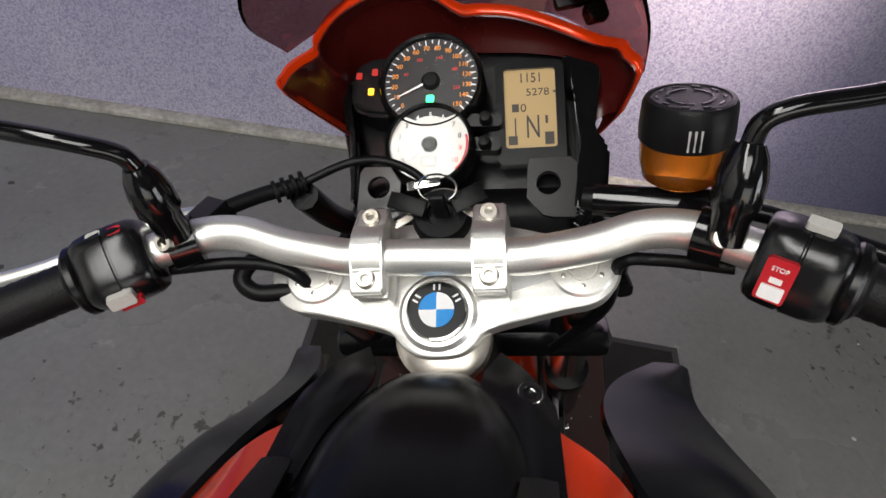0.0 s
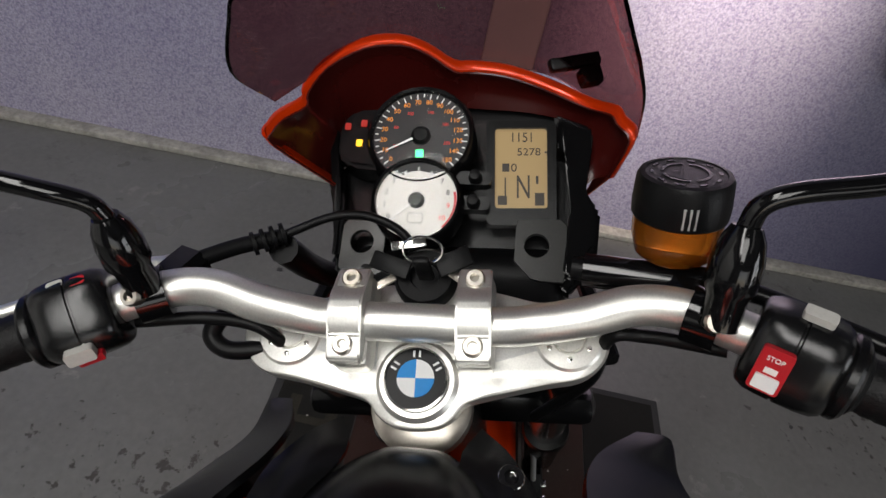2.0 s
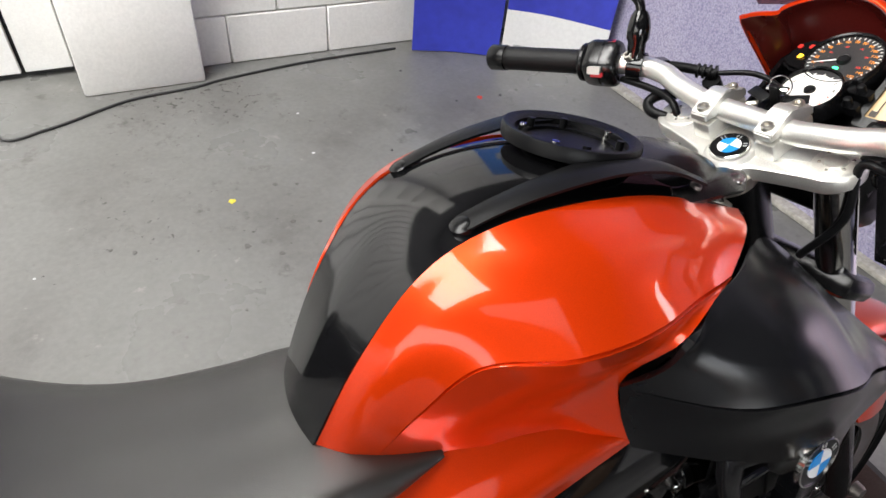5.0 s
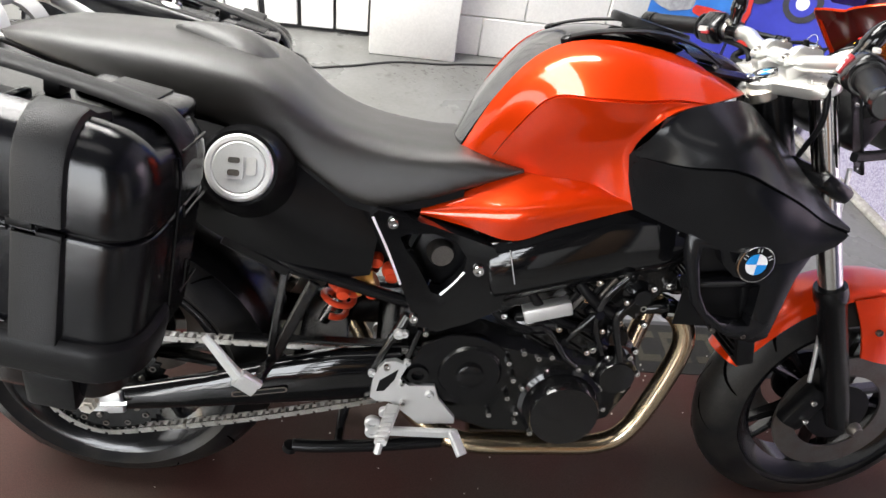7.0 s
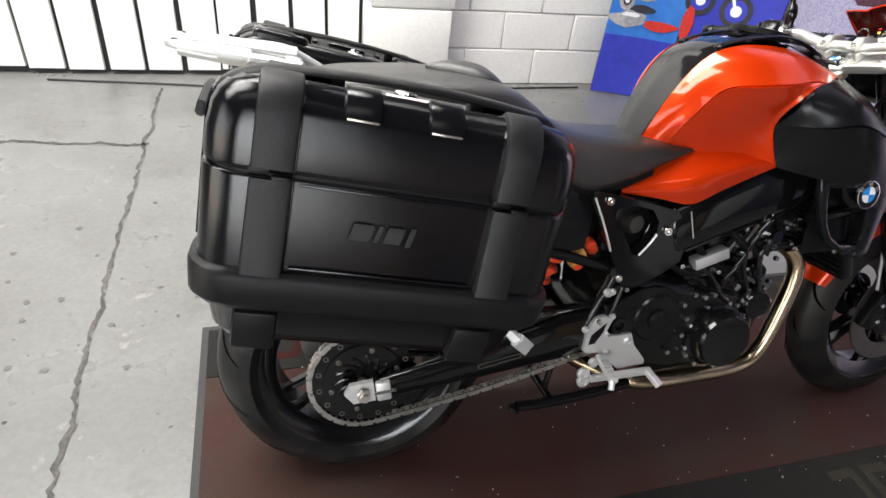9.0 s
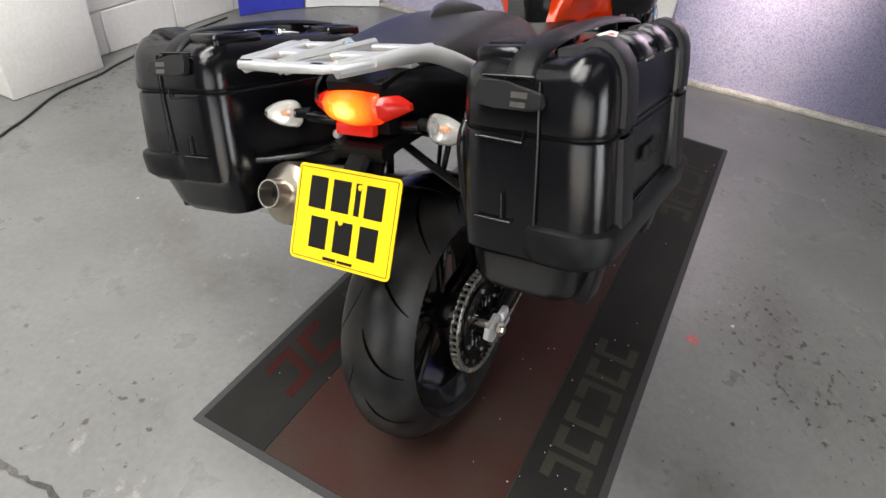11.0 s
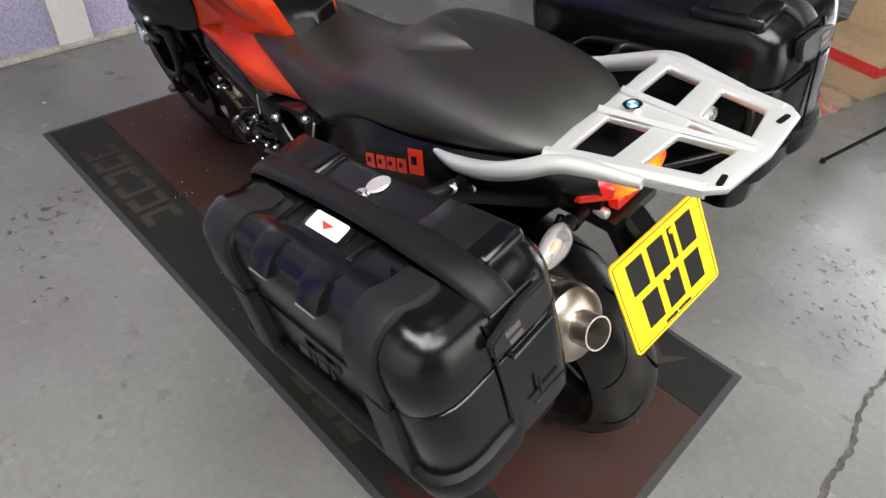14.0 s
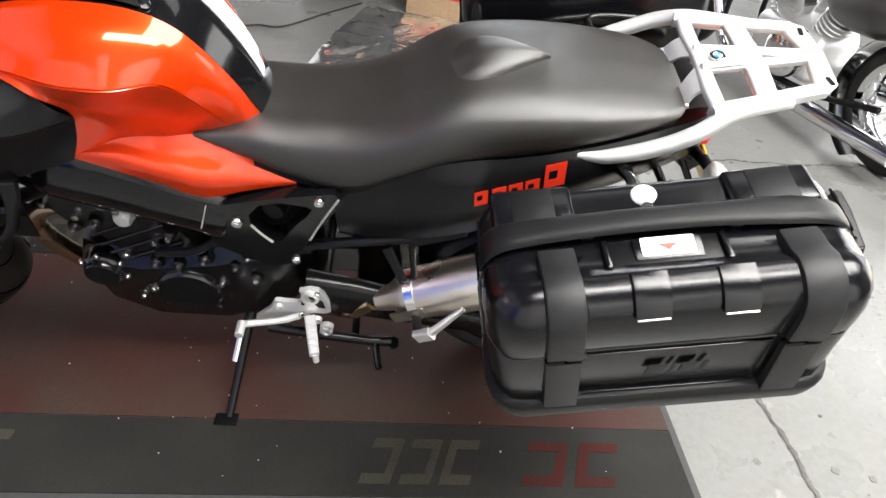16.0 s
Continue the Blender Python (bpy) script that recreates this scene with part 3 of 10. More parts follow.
PRINT_DARK = material("dark_print", (0.03, 0.03, 0.04), 0.5, 0.0, 0.3, 60)
PRINT_RED = material("red_print", (0.55, 0.03, 0.02), 0.5, 0.0, 0.2, 60)
PRINT_WHITE = material("white_print", (0.80, 0.80, 0.80), 0.5, 0.0, 0.05, 60)
PRINT_TEAL = material("teal_print", (0.03, 0.28, 0.32), 0.5, 0.0, 0.1, 60)
PRINT_ORANGE = material("orange_print", (0.75, 0.22, 0.03), 0.5, 0.0, 0.1, 60)
WOOD = material("brown_board", (0.30, 0.17, 0.08), 0.55, 0.0, 0.25, 30, 0.5, 4, tint=(0.20, 0.11, 0.05))
CARDBOARD = material("brown_cardboard", (0.42, 0.29, 0.17), 0.85, 0.0, 0.15, 80, 0.3, 6, tint=(0.34, 0.23, 0.13))
PANEL_GREY = material("light_grey_panel", (0.52, 0.53, 0.54), 0.5, 0.0, 0.06, 60, 0.3, 3, tint=(0.44, 0.44, 0.45))
CABLE = material("black_cable", (0.018, 0.018, 0.018), 0.5, 0.0, 0.2, 200)
CHAIN_CHROME = material("bright_chrome", (0.75, 0.75, 0.76), 0.09, 1.0, 0.05, 60)


def bent(pts, z0, z1, thick):
    """An upright sheet over a plan line."""
    bm = bmesh.new()
    line = spline([(x, y, 0) for x, y in pts], 8)
    zs = [z0 + (z1 - z0) * k / 6 for k in range(7)]
    sheet(bm, [[Vector((p.x, p.y, z)) for z in zs] for p in line], thick)
    return bm, line


def on_arc(line, u, z, off=0.004):
    """A point at share u of the plan line, off in front of it."""
    k = min(len(line) - 2, max(0, int(u * (len(line) - 1))))
    d = (line[k + 1] - line[k])
    p = line[k] + d * (u * (len(line) - 1) - k)
    d.normalize()
    n = Vector((d.y, -d.x, 0))
    if n.y > 0:
        n = -n
    return Vector((p.x, p.y, z)) + n * off, d, n


def motif(root, line, name, mat, shapes, off=0.004):
    """Flat printed shapes on the banner: (u, z, outline)."""
    for u, z, outline in shapes:
        p, d, n = on_arc(line, u, z, off)
        m = axes(p, d, (0, 0, 1))
        bm = bmesh.new()
        plate(bm, outline, 0.0006, m)
        part(name, bm, mat, root)


def disc(r, k=18, sx=1.0):
    return [(sx * r * math.cos(2 * math.pi * j / k), r * math.sin(2 * math.pi * j / k)) for j in range(k)]


def blob(w, h, seed):
    rnd = random.Random(seed)
    return [(w * (0.35 + 0.2 * rnd.random()) * math.cos(a), h * (0.35 + 0.2 * rnd.random()) * math.sin(a)) for a in (2 * math.pi * j / 11 for j in range(11))]


def banners():
    root = thing("pop_up_banner", pose(0, 0, 0), "curved light blue banner with grey motorcycle pictures standing in the corner", "banner", "banners in the corner")
    bm, line = bent([(1.76, 2.40), (1.95, 2.33), (2.135, 2.225)], 0.005, 0.36, 0.012)
    part("skirt", bm, BANNER_BLUE, root, "deep blue lower part")
    bm, line = bent([(1.76, 2.40), (1.95, 2.33), (2.135, 2.225)], 0.36, 2.15, 0.012)
    part("panel", bm, BANNER_SKY, root, "light blue printed panel")
    motif(root, line, "picture_part", PRINT_GREY, [(0.30, 0.46, blob(0.26, 0.10, 1)), (0.20, 0.56, disc(0.055, sx=0.8)), (0.50, 0.64, blob(0.20, 0.17, 2)), (0.66, 0.76, blob(0.2, 0.14, 3)), (0.4, 1.1, blob(0.3, 0.2, 4)), (0.6, 1.5, blob(0.22, 0.25, 5))])
    motif(root, line, "picture_part", PRINT_DARK, [(0.20, 0.56, disc(0.03, sx=0.8)), (0.44, 0.52, blob(0.16, 0.05, 6)), (0.57, 0.68, blob(0.12, 0.05, 7)), (0.68, 0.82, blob(0.1, 0.07, 8))], 0.0055)
    motif(root, line, "picture_part", PRINT_WHITE, [(0.20, 0.56, disc(0.016, sx=0.8)), (0.30, 0.485, blob(0.12, 0.03, 9)), (0.5, 0.70, blob(0.08, 0.05, 10))], 0.007)
    motif(root, line, "picture_part", PRINT_RED, [(0.72, 0.44, blob(0.24, 0.06, 11))], 0.0055)
    root = thing("pop_up_banner", pose(0, 0, 0), "curved deep blue banner with a motorcycle picture and white base", "banner", "banners in the corner")
    bm, line = bent([(2.145, 2.215), (2.30, 2.10), (2.49, 1.89)], 0.005, 0.24, 0.03)
    part("base_case", bm, PRINT_WHITE, root, "white base with small grey print")
    motif(root, line, "print_bar", PRINT_GREY, [(0.28, 0.075, [(-0.05, -0.004), (0.05, -0.004), (0.05, 0.004), (-0.05, 0.004)]), (0.30, 0.055, [(-0.03, -0.003), (0.03, -0.003), (0.03, 0.003), (-0.03, 0.003)])])
    bm, line = bent([(2.145, 2.215), (2.30, 2.10), (2.49, 1.89)], 0.24, 2.15, 0.012)
    part("panel", bm, BANNER_BLUE, root, "deep blue printed panel")
    motif(root, line, "picture_part", PRINT_DARK, [(0.60, 0.60, disc(0.088)), (0.12, 0.62, disc(0.08)), (0.34, 0.72, blob(0.36, 0.13, 21)), (0.5, 1.3, blob(0.3, 0.3, 23))])
    motif(root, line, "picture_part", BANNER_BLUE, [(0.60, 0.60, disc(0.06)), (0.12, 0.62, disc(0.052))], 0.0055)
    motif(root, line, "picture_part", PRINT_WHITE, [(0.60, 0.60, disc(0.030)), (0.12, 0.62, disc(0.026)), (0.45, 0.80, blob(0.28, 0.04, 22)), (0.52, 0.70, [(-0.05, 0.06), (-0.035, 0.07), (0.04, -0.09), (0.025, -0.095)])], 0.007)
    motif(root, line, "picture_part", PRINT_RED, [(0.03, 0.49, blob(0.07, 0.22, 24)), (0.22, 0.38, blob(0.12, 0.1, 25))], 0.0055)


banners()


def wall_trunking():
    bm = bmesh.new()
    box(bm, (0, 0, 1.9), (0.03, 0.155, 3.78), bevel=0.006)
    ob = obj("wall_trunking", bm, material("white_plastic_trunking", (0.74, 0.72, 0.70), 0.45, 0.0, 0.05, 60, 0.3, 5, tint=(0.6, 0.58, 0.55)))
    ob.matrix_basis = pose(2.634, 0.17, 0, 0, 0, WALL_TURN)
    tagged(ob, "white upright plastic trunking on the purple wall", "trunking", kind="structure")


wall_trunking()


def wall_sign():
    m = pose(2.674, -1.31, 1.18, 0, 0, WALL_TURN) @ Matrix(((0, 0, -1, 0), (-1, 0, 0, 0), (0, 1, 0, 0), (0, 0, 0, 1)))
    root = thing("wall_sign", m, "dark grey rounded sign with a white outline on the wall", "sign")
    bm = bmesh.new()
    plate(bm, rounded(0.96, 0.88, 0.07), 0.006, pose(0, 0, -0.004))
    part("sign_face", bm, material("dark_grey_sign", (0.10, 0.10, 0.115), 0.5, 0.0, 0.3, 50, 0.4, 3, tint=(0.15, 0.14, 0.17)), root)
    bm = bmesh.new()
    o, i = rounded(0.90, 0.82, 0.055), rounded(0.885, 0.805, 0.05)
    m0 = [[Vector((*q, z)) for q in ring] for ring, z in ((i, 0.0025), (o, 0.0025), (o, 0.0035), (i, 0.0035))]
    skin(bm, m0 + m0[:1], True, False)
    part("outline", bm, PRINT_WHITE, root, "white outline")
    bars([(0.0, 0.12, 0.5, 0.10), (0.0, -0.06, 0.62, 0.05), (0.0, -0.16, 0.4, 0.05)], pose(0, 0, 0.003), PRINT_WHITE, root, "lettering")


wall_sign()


def upright_board(name, a, b, z0, z1, thick, mat, label, category):
    """A panel standing between two floor points."""
    a, b = Vector((*a, 0)), Vector((*b, 0))
    d = b - a
    m = pose(*((a + b) / 2), 0, 0, math.degrees(math.atan2(d.y, d.x)))
    root = thing(name, m, label, category)
    bm = bmesh.new()
    box(bm, (0, 0, (z0 + z1) / 2), (d.length, thick, z1 - z0), bevel=0.004)
    part("panel", bm, mat, root)
    return root, d.length


def right_side():
    # white printed board on two feet
    root, w = upright_board("display_board", (2.60, -2.16), (2.03, -2.26), 0.04, 1.75, 0.02, PRINT_WHITE, "white printed display board standing on the floor", "board")
    face = axes((0, 0.012, 0), (-1, 0, 0), (0, 0, 1))
    for mat, sx, z, outline in ((PRINT_TEAL, 0.10, 0.62, blob(0.22, 0.12, 31)), (PRINT_ORANGE, 0.17, 0.74, blob(0.12, 0.06, 32)), (PRINT_TEAL, -0.12, 0.9, blob(0.24, 0.08, 33)), (PRINT_ORANGE, -0.05, 0.42, blob(0.14, 0.04, 34)), (PRINT_RED, -0.16, 0.56, blob(0.10, 0.06, 35))):
        bm = bmesh.new()
        plate(bm, outline, 0.001, face @ pose(sx, z, 0))
        part("brand_shape", bm, mat, root)
    bars([(random.uniform(-0.03, 0.03), 0.12 + 0.035 * k, random.uniform(0.3, 0.44), 0.012) for k in range(7)], face, PRINT_GREY, root, "lettering")
    for s in (-0.2, 0.2):
        bm = bmesh.new()
        box(bm, (s, 0, 0.02), (0.05, 0.30, 0.04), bevel=0.006)
        part("foot", bm, PRINT_WHITE, root)
    # brown board and grey panel leaning in the corner
    upright_board("wooden_board", (1.93, -2.42), (1.52, -2.52), 0.0, 1.4, 0.022, WOOD, "brown wooden board standing on edge", "board")
    upright_board("grey_panel", (1.46, -2.58), (0.98, -2.77), 0.0, 0.95, 0.03, PANEL_GREY, "light grey panel standing against shelving", "panel")
    # shelving
    root = thing("shelf_unit", pose(0.62, -3.05, 0, 0, 0, 4), "dark metal shelf unit with boxes behind the panel", "shelf")
    for x in (-0.75, 0.75):
        for y in (-0.2, 0.2):
            bm = bmesh.new()
            box(bm, (x, y, 0.95), (0.04, 0.04, 1.9), bevel=0.004)
            part("post", bm, DARK_STEEL, root)
    for z in (0.12, 0.62, 1.12, 1.62):
        bm = bmesh.new()
        box(bm, (0, 0, z), (1.5, 0.44, 0.03), bevel=0.004)
        part("shelf_board", bm, DARK_GAP, root)
    for k, (x, z, w, h, mat) in enumerate(((-0.5, 0.135, 0.34, 0.26, CARDBOARD), (0.0, 0.135, 0.42, 0.2, MATT_BLACK), (0.48, 0.135, 0.3, 0.3, PANEL_GREY), (-0.3, 0.635, 0.5, 0.3, CARDBOARD), (0.4, 0.635, 0.36, 0.22, PRINT_RED))):
        crate(0.62 + x, -3.05, z, w, 0.32, h, mat, "closed storage box standing on the shelf unit", 4)
    crate(0.13, -2.76, 0.0, 0.36, 0.26, 0.24, CARDBOARD, "brown cardboard box with a red band on the floor", -12, PRINT_RED)
    # cluttered dark bench far behind
    root = thing("work_bench", pose(-0.55, -3.75, 0, 0, 0, 3), "dark work bench with a red cabinet below", "bench")
    bm = bmesh.new()
    box(bm, (0, 0, 0.84), (1.5, 0.6, 0.06), bevel=0.006)
    part("top", bm, DARK_GAP, root)
    for x in (-0.7, 0.7):
        for y in (-0.25, 0.25):
            bm = bmesh.new()
            box(bm, (x, y, 0.405), (0.06, 0.06, 0.81), bevel=0.005)
            part("leg", bm, DARK_STEEL, root)
    bm = bmesh.new()
    box(bm, (0.1, 0.0, 0.30), (0.7, 0.5, 0.56), bevel=0.012)
    part("cabinet", bm, MATT_BLACK, root)
    for k in range(3):
        bm = bmesh.new()
        box(bm, (0.1, 0.255, 0.12 + 0.18 * k), (0.64, 0.012, 0.15), bevel=0.004)
        part("drawer", bm, (PRINT_DARK, PRINT_RED, PRINT_DARK)[k], root)
    crate(-0.75, -3.35, 0.0, 0.3, 0.22, 0.16, PRINT_WHITE, "white plastic box on the floor by the bench", 10)


def crate(x, y, z, w, d, h, mat, label, rz, band=None):
    root = thing("storage_box", pose(x, y, z, 0, 0, rz), label, "box")
    bm = bmesh.new()
    box(bm, (0, 0, h / 2), (w, d, h), bevel=0.006)
    part("body", bm, mat, root)
    for s in (-1, 1):
        bm = bmesh.new()
        box(bm, (0, s * d * 0.252, h + 0.002), (w * 0.99, d * 0.485, 0.004), bevel=0.001, seg=1)
        part("flap", bm, mat, root)
    if band:
        bm = bmesh.new()
        box(bm, (0, 0, h * 0.62), (w + 0.004, d + 0.004, h * 0.22))
        part("band", bm, band, root, "red printed band")


right_side()


def floor_cable(name, pts, r, label):
    bm = bmesh.new()
    tube(bm, [(x, y, r) for x, y in pts], r, 8, 8)
    tagged(obj(name, bm, CABLE), label, "cable")


floor_cable("floor_cable", [(-1.3, 2.50), (-0.5, 2.42), (-0.03, 2.28), (0.08, 2.14), (0.20, 2.17), (0.28, 2.2), (0.5, 2.30), (0.74, 2.33), (0.9, 2.37), (1.25, 2.42), (1.69, 2.44)], 0.0055, "black cable trailing along the foot of the wall")
floor_cable("floor_cable", [(1.27, -2.12), (1.15, -2.2), (1.01, -2.22), (0.8, -2.5), (0.61, -2.74)], 0.005, "thin black cable lying on the concrete floor")


def plastic_sheet():
    """Crumpled clear packing film."""
    edge = [(0.81, -1.69), (0.74, -2.1), (0.66, -2.4), (0.54, -2.66), (0.26, -2.60), (0.06, -2.60), (0.0, -2.42), (0.12, -2.15), (0.29, -1.93), (0.55, -1.78)]
    c = Vector((sum(x for x, y in edge) / len(edge), sum(y for x, y in edge) / len(edge), 0))
    ring = spline([(x, y, 0) for x, y in edge], 7, closed=True)
    bm = bmesh.new()
    rows = []
    for k in range(1, 13):
        f = k / 12
        rows.append([Vector((*(c + (q - c) * f).xy, 0.004 + 0.035 * abs(noise.noise((c + (q - c) * f) * 9)) + 0.014 * abs(noise.noise((c + (q - c) * f) * 19 + Vector((3, 1, 0)))))) for q in ring])
    skin(bm, rows, True, False)
    bmesh.ops.contextual_create(bm, geom=[e for e in bm.edges if e.is_boundary and all((v.co.xy - c.xy).length < 0.15 for v in e.verts)])
    film = clear("clear_film", (0.90, 0.91, 0.92), 0.10, 1.15, 0.95)
    tagged(obj("plastic_sheet", bm, film, angle=180), "crumpled sheet of clear plastic film on the floor", "plastic sheet")


plastic_sheet()


def light_stand():
    root = thing("tripod_stand", pose(-0.42, -2.05, 0), "black folding tripod stand on the floor", "tripod")
    bm = bmesh.new()
    rod(bm, (0, 0, 0.06), (0.02, 0, 1.5), 0.011)
    part("pole", bm, SATIN_BLACK, root)
    bm = bmesh.new()
    lathe(bm, [(0.011, -0.03), (0.024, -0.02), (0.024, 0.02), (0.011, 0.03)], (0.008, 0, 0.44), (0, 0, 1), 16)
    part("collar", bm, MATT_BLACK, root)
    for a in (35, 155, 275):
        x, y = math.cos(radians(a)), math.sin(radians(a))
        bm = bmesh.new()
        rod(bm, (0.02 * x, 0.02 * y, 0.44), (0.38 * x, 0.38 * y, 0.012), 0.008)
        rod(bm, (0.01 * x, 0.01 * y, 0.10), (0.20 * x, 0.20 * y, 0.215), 0.005)
        leg = part("leg", bm, SATIN_BLACK, root)
        bm = bmesh.new()
        lathe(bm, [(0, 0.0), (0.012, 0.0), (0.012, 0.02), (0, 0.024)], (0.38 * x, 0.38 * y, 0.0), (0, 0, 1), 12)
        part("rubber_foot", bm, RUBBER, leg)


light_stand()


def cruiser():
    """The chrome motorcycle parked behind; its own x runs forward."""
    a, b = Vector((-1.96, -1.22, 0)), Vector((-1.50, -2.76, 0))
    d = b - a
    m = pose(*a, 0, 0, math.degrees(math.atan2(d.y, d.x))) @ pose(0, 0, 0, -8, 0, 0)
    W = d.length
    root = thing("cruiser_motorcycle", m, "chrome and black cruiser motorcycle parked behind on the floor", "motorcycle")
    R = 0.32
    for x in (0.0, W):
        bm = bmesh.new()
        lathe(bm, [(R - 0.10 + 0.055 - 0.055 * math.cos(q) if False else R - 0.06 + 0.06 * math.cos(q), 0.06 * math.sin(q)) for q in (2 * math.pi * j / 14 for j in range(14))], (x, 0, R), (0, 1, 0), 40, closed=True)
        wheel = part("wheel", bm, RUBBER, root, "black tyre with chrome rim")
        bm = bmesh.new()
        lathe(bm, [(R - 0.115, -0.05), (R - 0.085, -0.055), (R - 0.10, -0.03), (R - 0.115, 0.0), (R - 0.10, 0.03), (R - 0.085, 0.055), (R - 0.115, 0.05), (R - 0.13, 0.0)], (x, 0, R), (0, 1, 0), 40, closed=True)
        part("rim", bm, CHAIN_CHROME, wheel)
        bm = bmesh.new()
        lathe(bm, [(0, -0.07), (0.03, -0.07), (0.045, -0.04), (0.04, 0.0), (0.045, 0.04), (0.03, 0.07), (0, 0.07)], (x, 0, R), (0, 1, 0), 20)
        part("hub", bm, CHAIN_CHROME, wheel)
        for k in range(20):
            q = 2 * math.pi * k / 20
            s = 0.04 if k % 2 else -0.04
            bm = bmesh.new()
            rod(bm, (x + 0.04 * math.cos(q + 0.5), s, R + 0.04 * math.sin(q + 0.5)), (x + (R - 0.12) * math.cos(q), s * 0.3, R + (R - 0.12) * math.sin(q)), 0.003, 6)
            part("spoke", bm, CHAIN_CHROME, wheel)
        bm = bmesh.new()
        lathe(bm, [(R + 0.03, -0.075), (R + 0.04, 0.0), (R + 0.03, 0.075), (R + 0.026, 0.075), (R + 0.035, 0.0), (R + 0.026, -0.075)], (x, 0, R), (0, 1, 0), 24, closed=True, start=0, sweep=150)
        part("mudguard", bm, GLOSS_BLACK, root)
    for s in (-1, 1):
        bm = bmesh.new()
        tube(bm, [(W, s * 0.10, R), (W - 0.16, s * 0.10, 0.72), (W - 0.27, s * 0.09, 1.02)], [0.03, 0.024, 0.022], 14)
        part("fork_leg", bm, CHAIN_CHROME, root)
        bm = bmesh.new()
        tube(bm, [(W - 0.27, s * 0.05, 1.04), (W - 0.30, s * 0.2, 1.10), (W - 0.42, s * 0.36, 1.10), (W - 0.56, s * 0.40, 1.07)], 0.0125, 10)
        part("handlebar", bm, CHAIN_CHROME, root)
        bm = bmesh.new()
        tube(bm, [(W - 0.22, s * 0.12, 0.80), (W - 0.42, s * 0.15, 0.40), (W - 0.62, s * 0.16, 0.20), (0.5, s * 0.18, 0.18), (-0.15, s * 0.18, 0.20)] if s > 0 else [(0.75, s * 0.12, 0.62), (0.85, s * 0.17, 0.42), (0.7, s * 0.19, 0.27), (0.4, s * 0.2, 0.24), (-0.15, s * 0.2, 0.27)], [0.022, 0.022, 0.026, 0.042, 0.042], 14)
        part("exhaust_pipe", bm, CHAIN_CHROME, root)
        bm = bmesh.new()
        tube(bm, [(W - 0.28, s * 0.03, 0.88), (W - 0.48, s * 0.12, 0.62), (W - 0.52, s * 0.13, 0.25), (0.5, s * 0.13, 0.22), (0.05, s * 0.12, R)], 0.016, 10)
        part("frame_tube", bm, SATIN_BLACK, root)
        bm = bmesh.new()
        lathe(bm, [(0, 0.05), (0.08, 0.05), (0.115, 0.03), (0.125, 0.0), (0.125, -0.05)], (0.62, s * 0.16, 0.36), (0, s, 0), 28)
        part("engine_cover", bm, CHAIN_CHROME, root)
    bm = bmesh.new()
    box(bm, (0.68, 0, 0.36), (0.46, 0.28, 0.24), bevel=0.05, seg=3)
    engine = part("engine", bm, CAST, root)
    for lean, x in ((-24, 0.55), (26, 0.82)):
        for k in range(9):
            bm = bmesh.new()
            r = 0.085 if k < 7 else 0.06
            m2 = pose(x, 0, 0.46, 0, lean, 0)
            lathe(bm, [(0, 0), (r, 0), (r + 0.004, 0.004), (r, 0.009), (0, 0.009)], m2 @ Vector((0, 0, 0.024 * k)), m2.to_3x3() @ Vector((0, 0, 1)), 20)
            part("cooling_fin", bm, CHAIN_CHROME if k > 6 else CAST, engine)
    bm = bmesh.new()
    lathe(bm, [(0, 0.03), (0.06, 0.03), (0.09, 0.015), (0.09, -0.06), (0, -0.06)], (0.69, 0.16, 0.60), (0, 1, 0), 24)
    part("air_filter_cover", bm, CHAIN_CHROME, root)
    bm = bmesh.new()
    tube(bm, [(1.20, 0, 0.90), (1.02, 0, 0.88), (0.80, 0, 0.84), (0.60, 0, 0.76)], [0.06, 0.14, 0.135, 0.05], 20)
    part("fuel_tank", bm, GLOSS_BLACK, root)
    bm = bmesh.new()
    tube(bm, [(0.64, 0, 0.74), (0.48, 0, 0.66), (0.28, 0, 0.68), (0.02, 0, 0.76)], [0.06, 0.12, 0.14, 0.06], 16)
    part("saddle", bm, SEAT_VINYL, root)
    bm = bmesh.new()
    lathe(bm, [(0, -0.09), (0.05, -0.075), (0.085, -0.02), (0.09, 0.03), (0.082, 0.04), (0, 0.045)], (W - 0.10, 0, 0.86), (1, 0, 0), 24)
    part("headlamp", bm, CHAIN_CHROME, root)
    bm = bmesh.new()
    rod(bm, (0.55, -0.16, 0.24), (0.50, -0.30, 0.03), 0.012)
    part("side_stand", bm, DARK_STEEL, root)


cruiser()

# ---- the motorcycle ----
LEAN = 13.32
BIKE = pose(0, 0, 0, -LEAN, 0, 0)
bike = thing("motorcycle", BIKE, "red and black naked motorcycle leaning on its side stand", "motorcycle")


def flip(pts, s):
    return [(x, y * s, z) for x, y, z in pts]


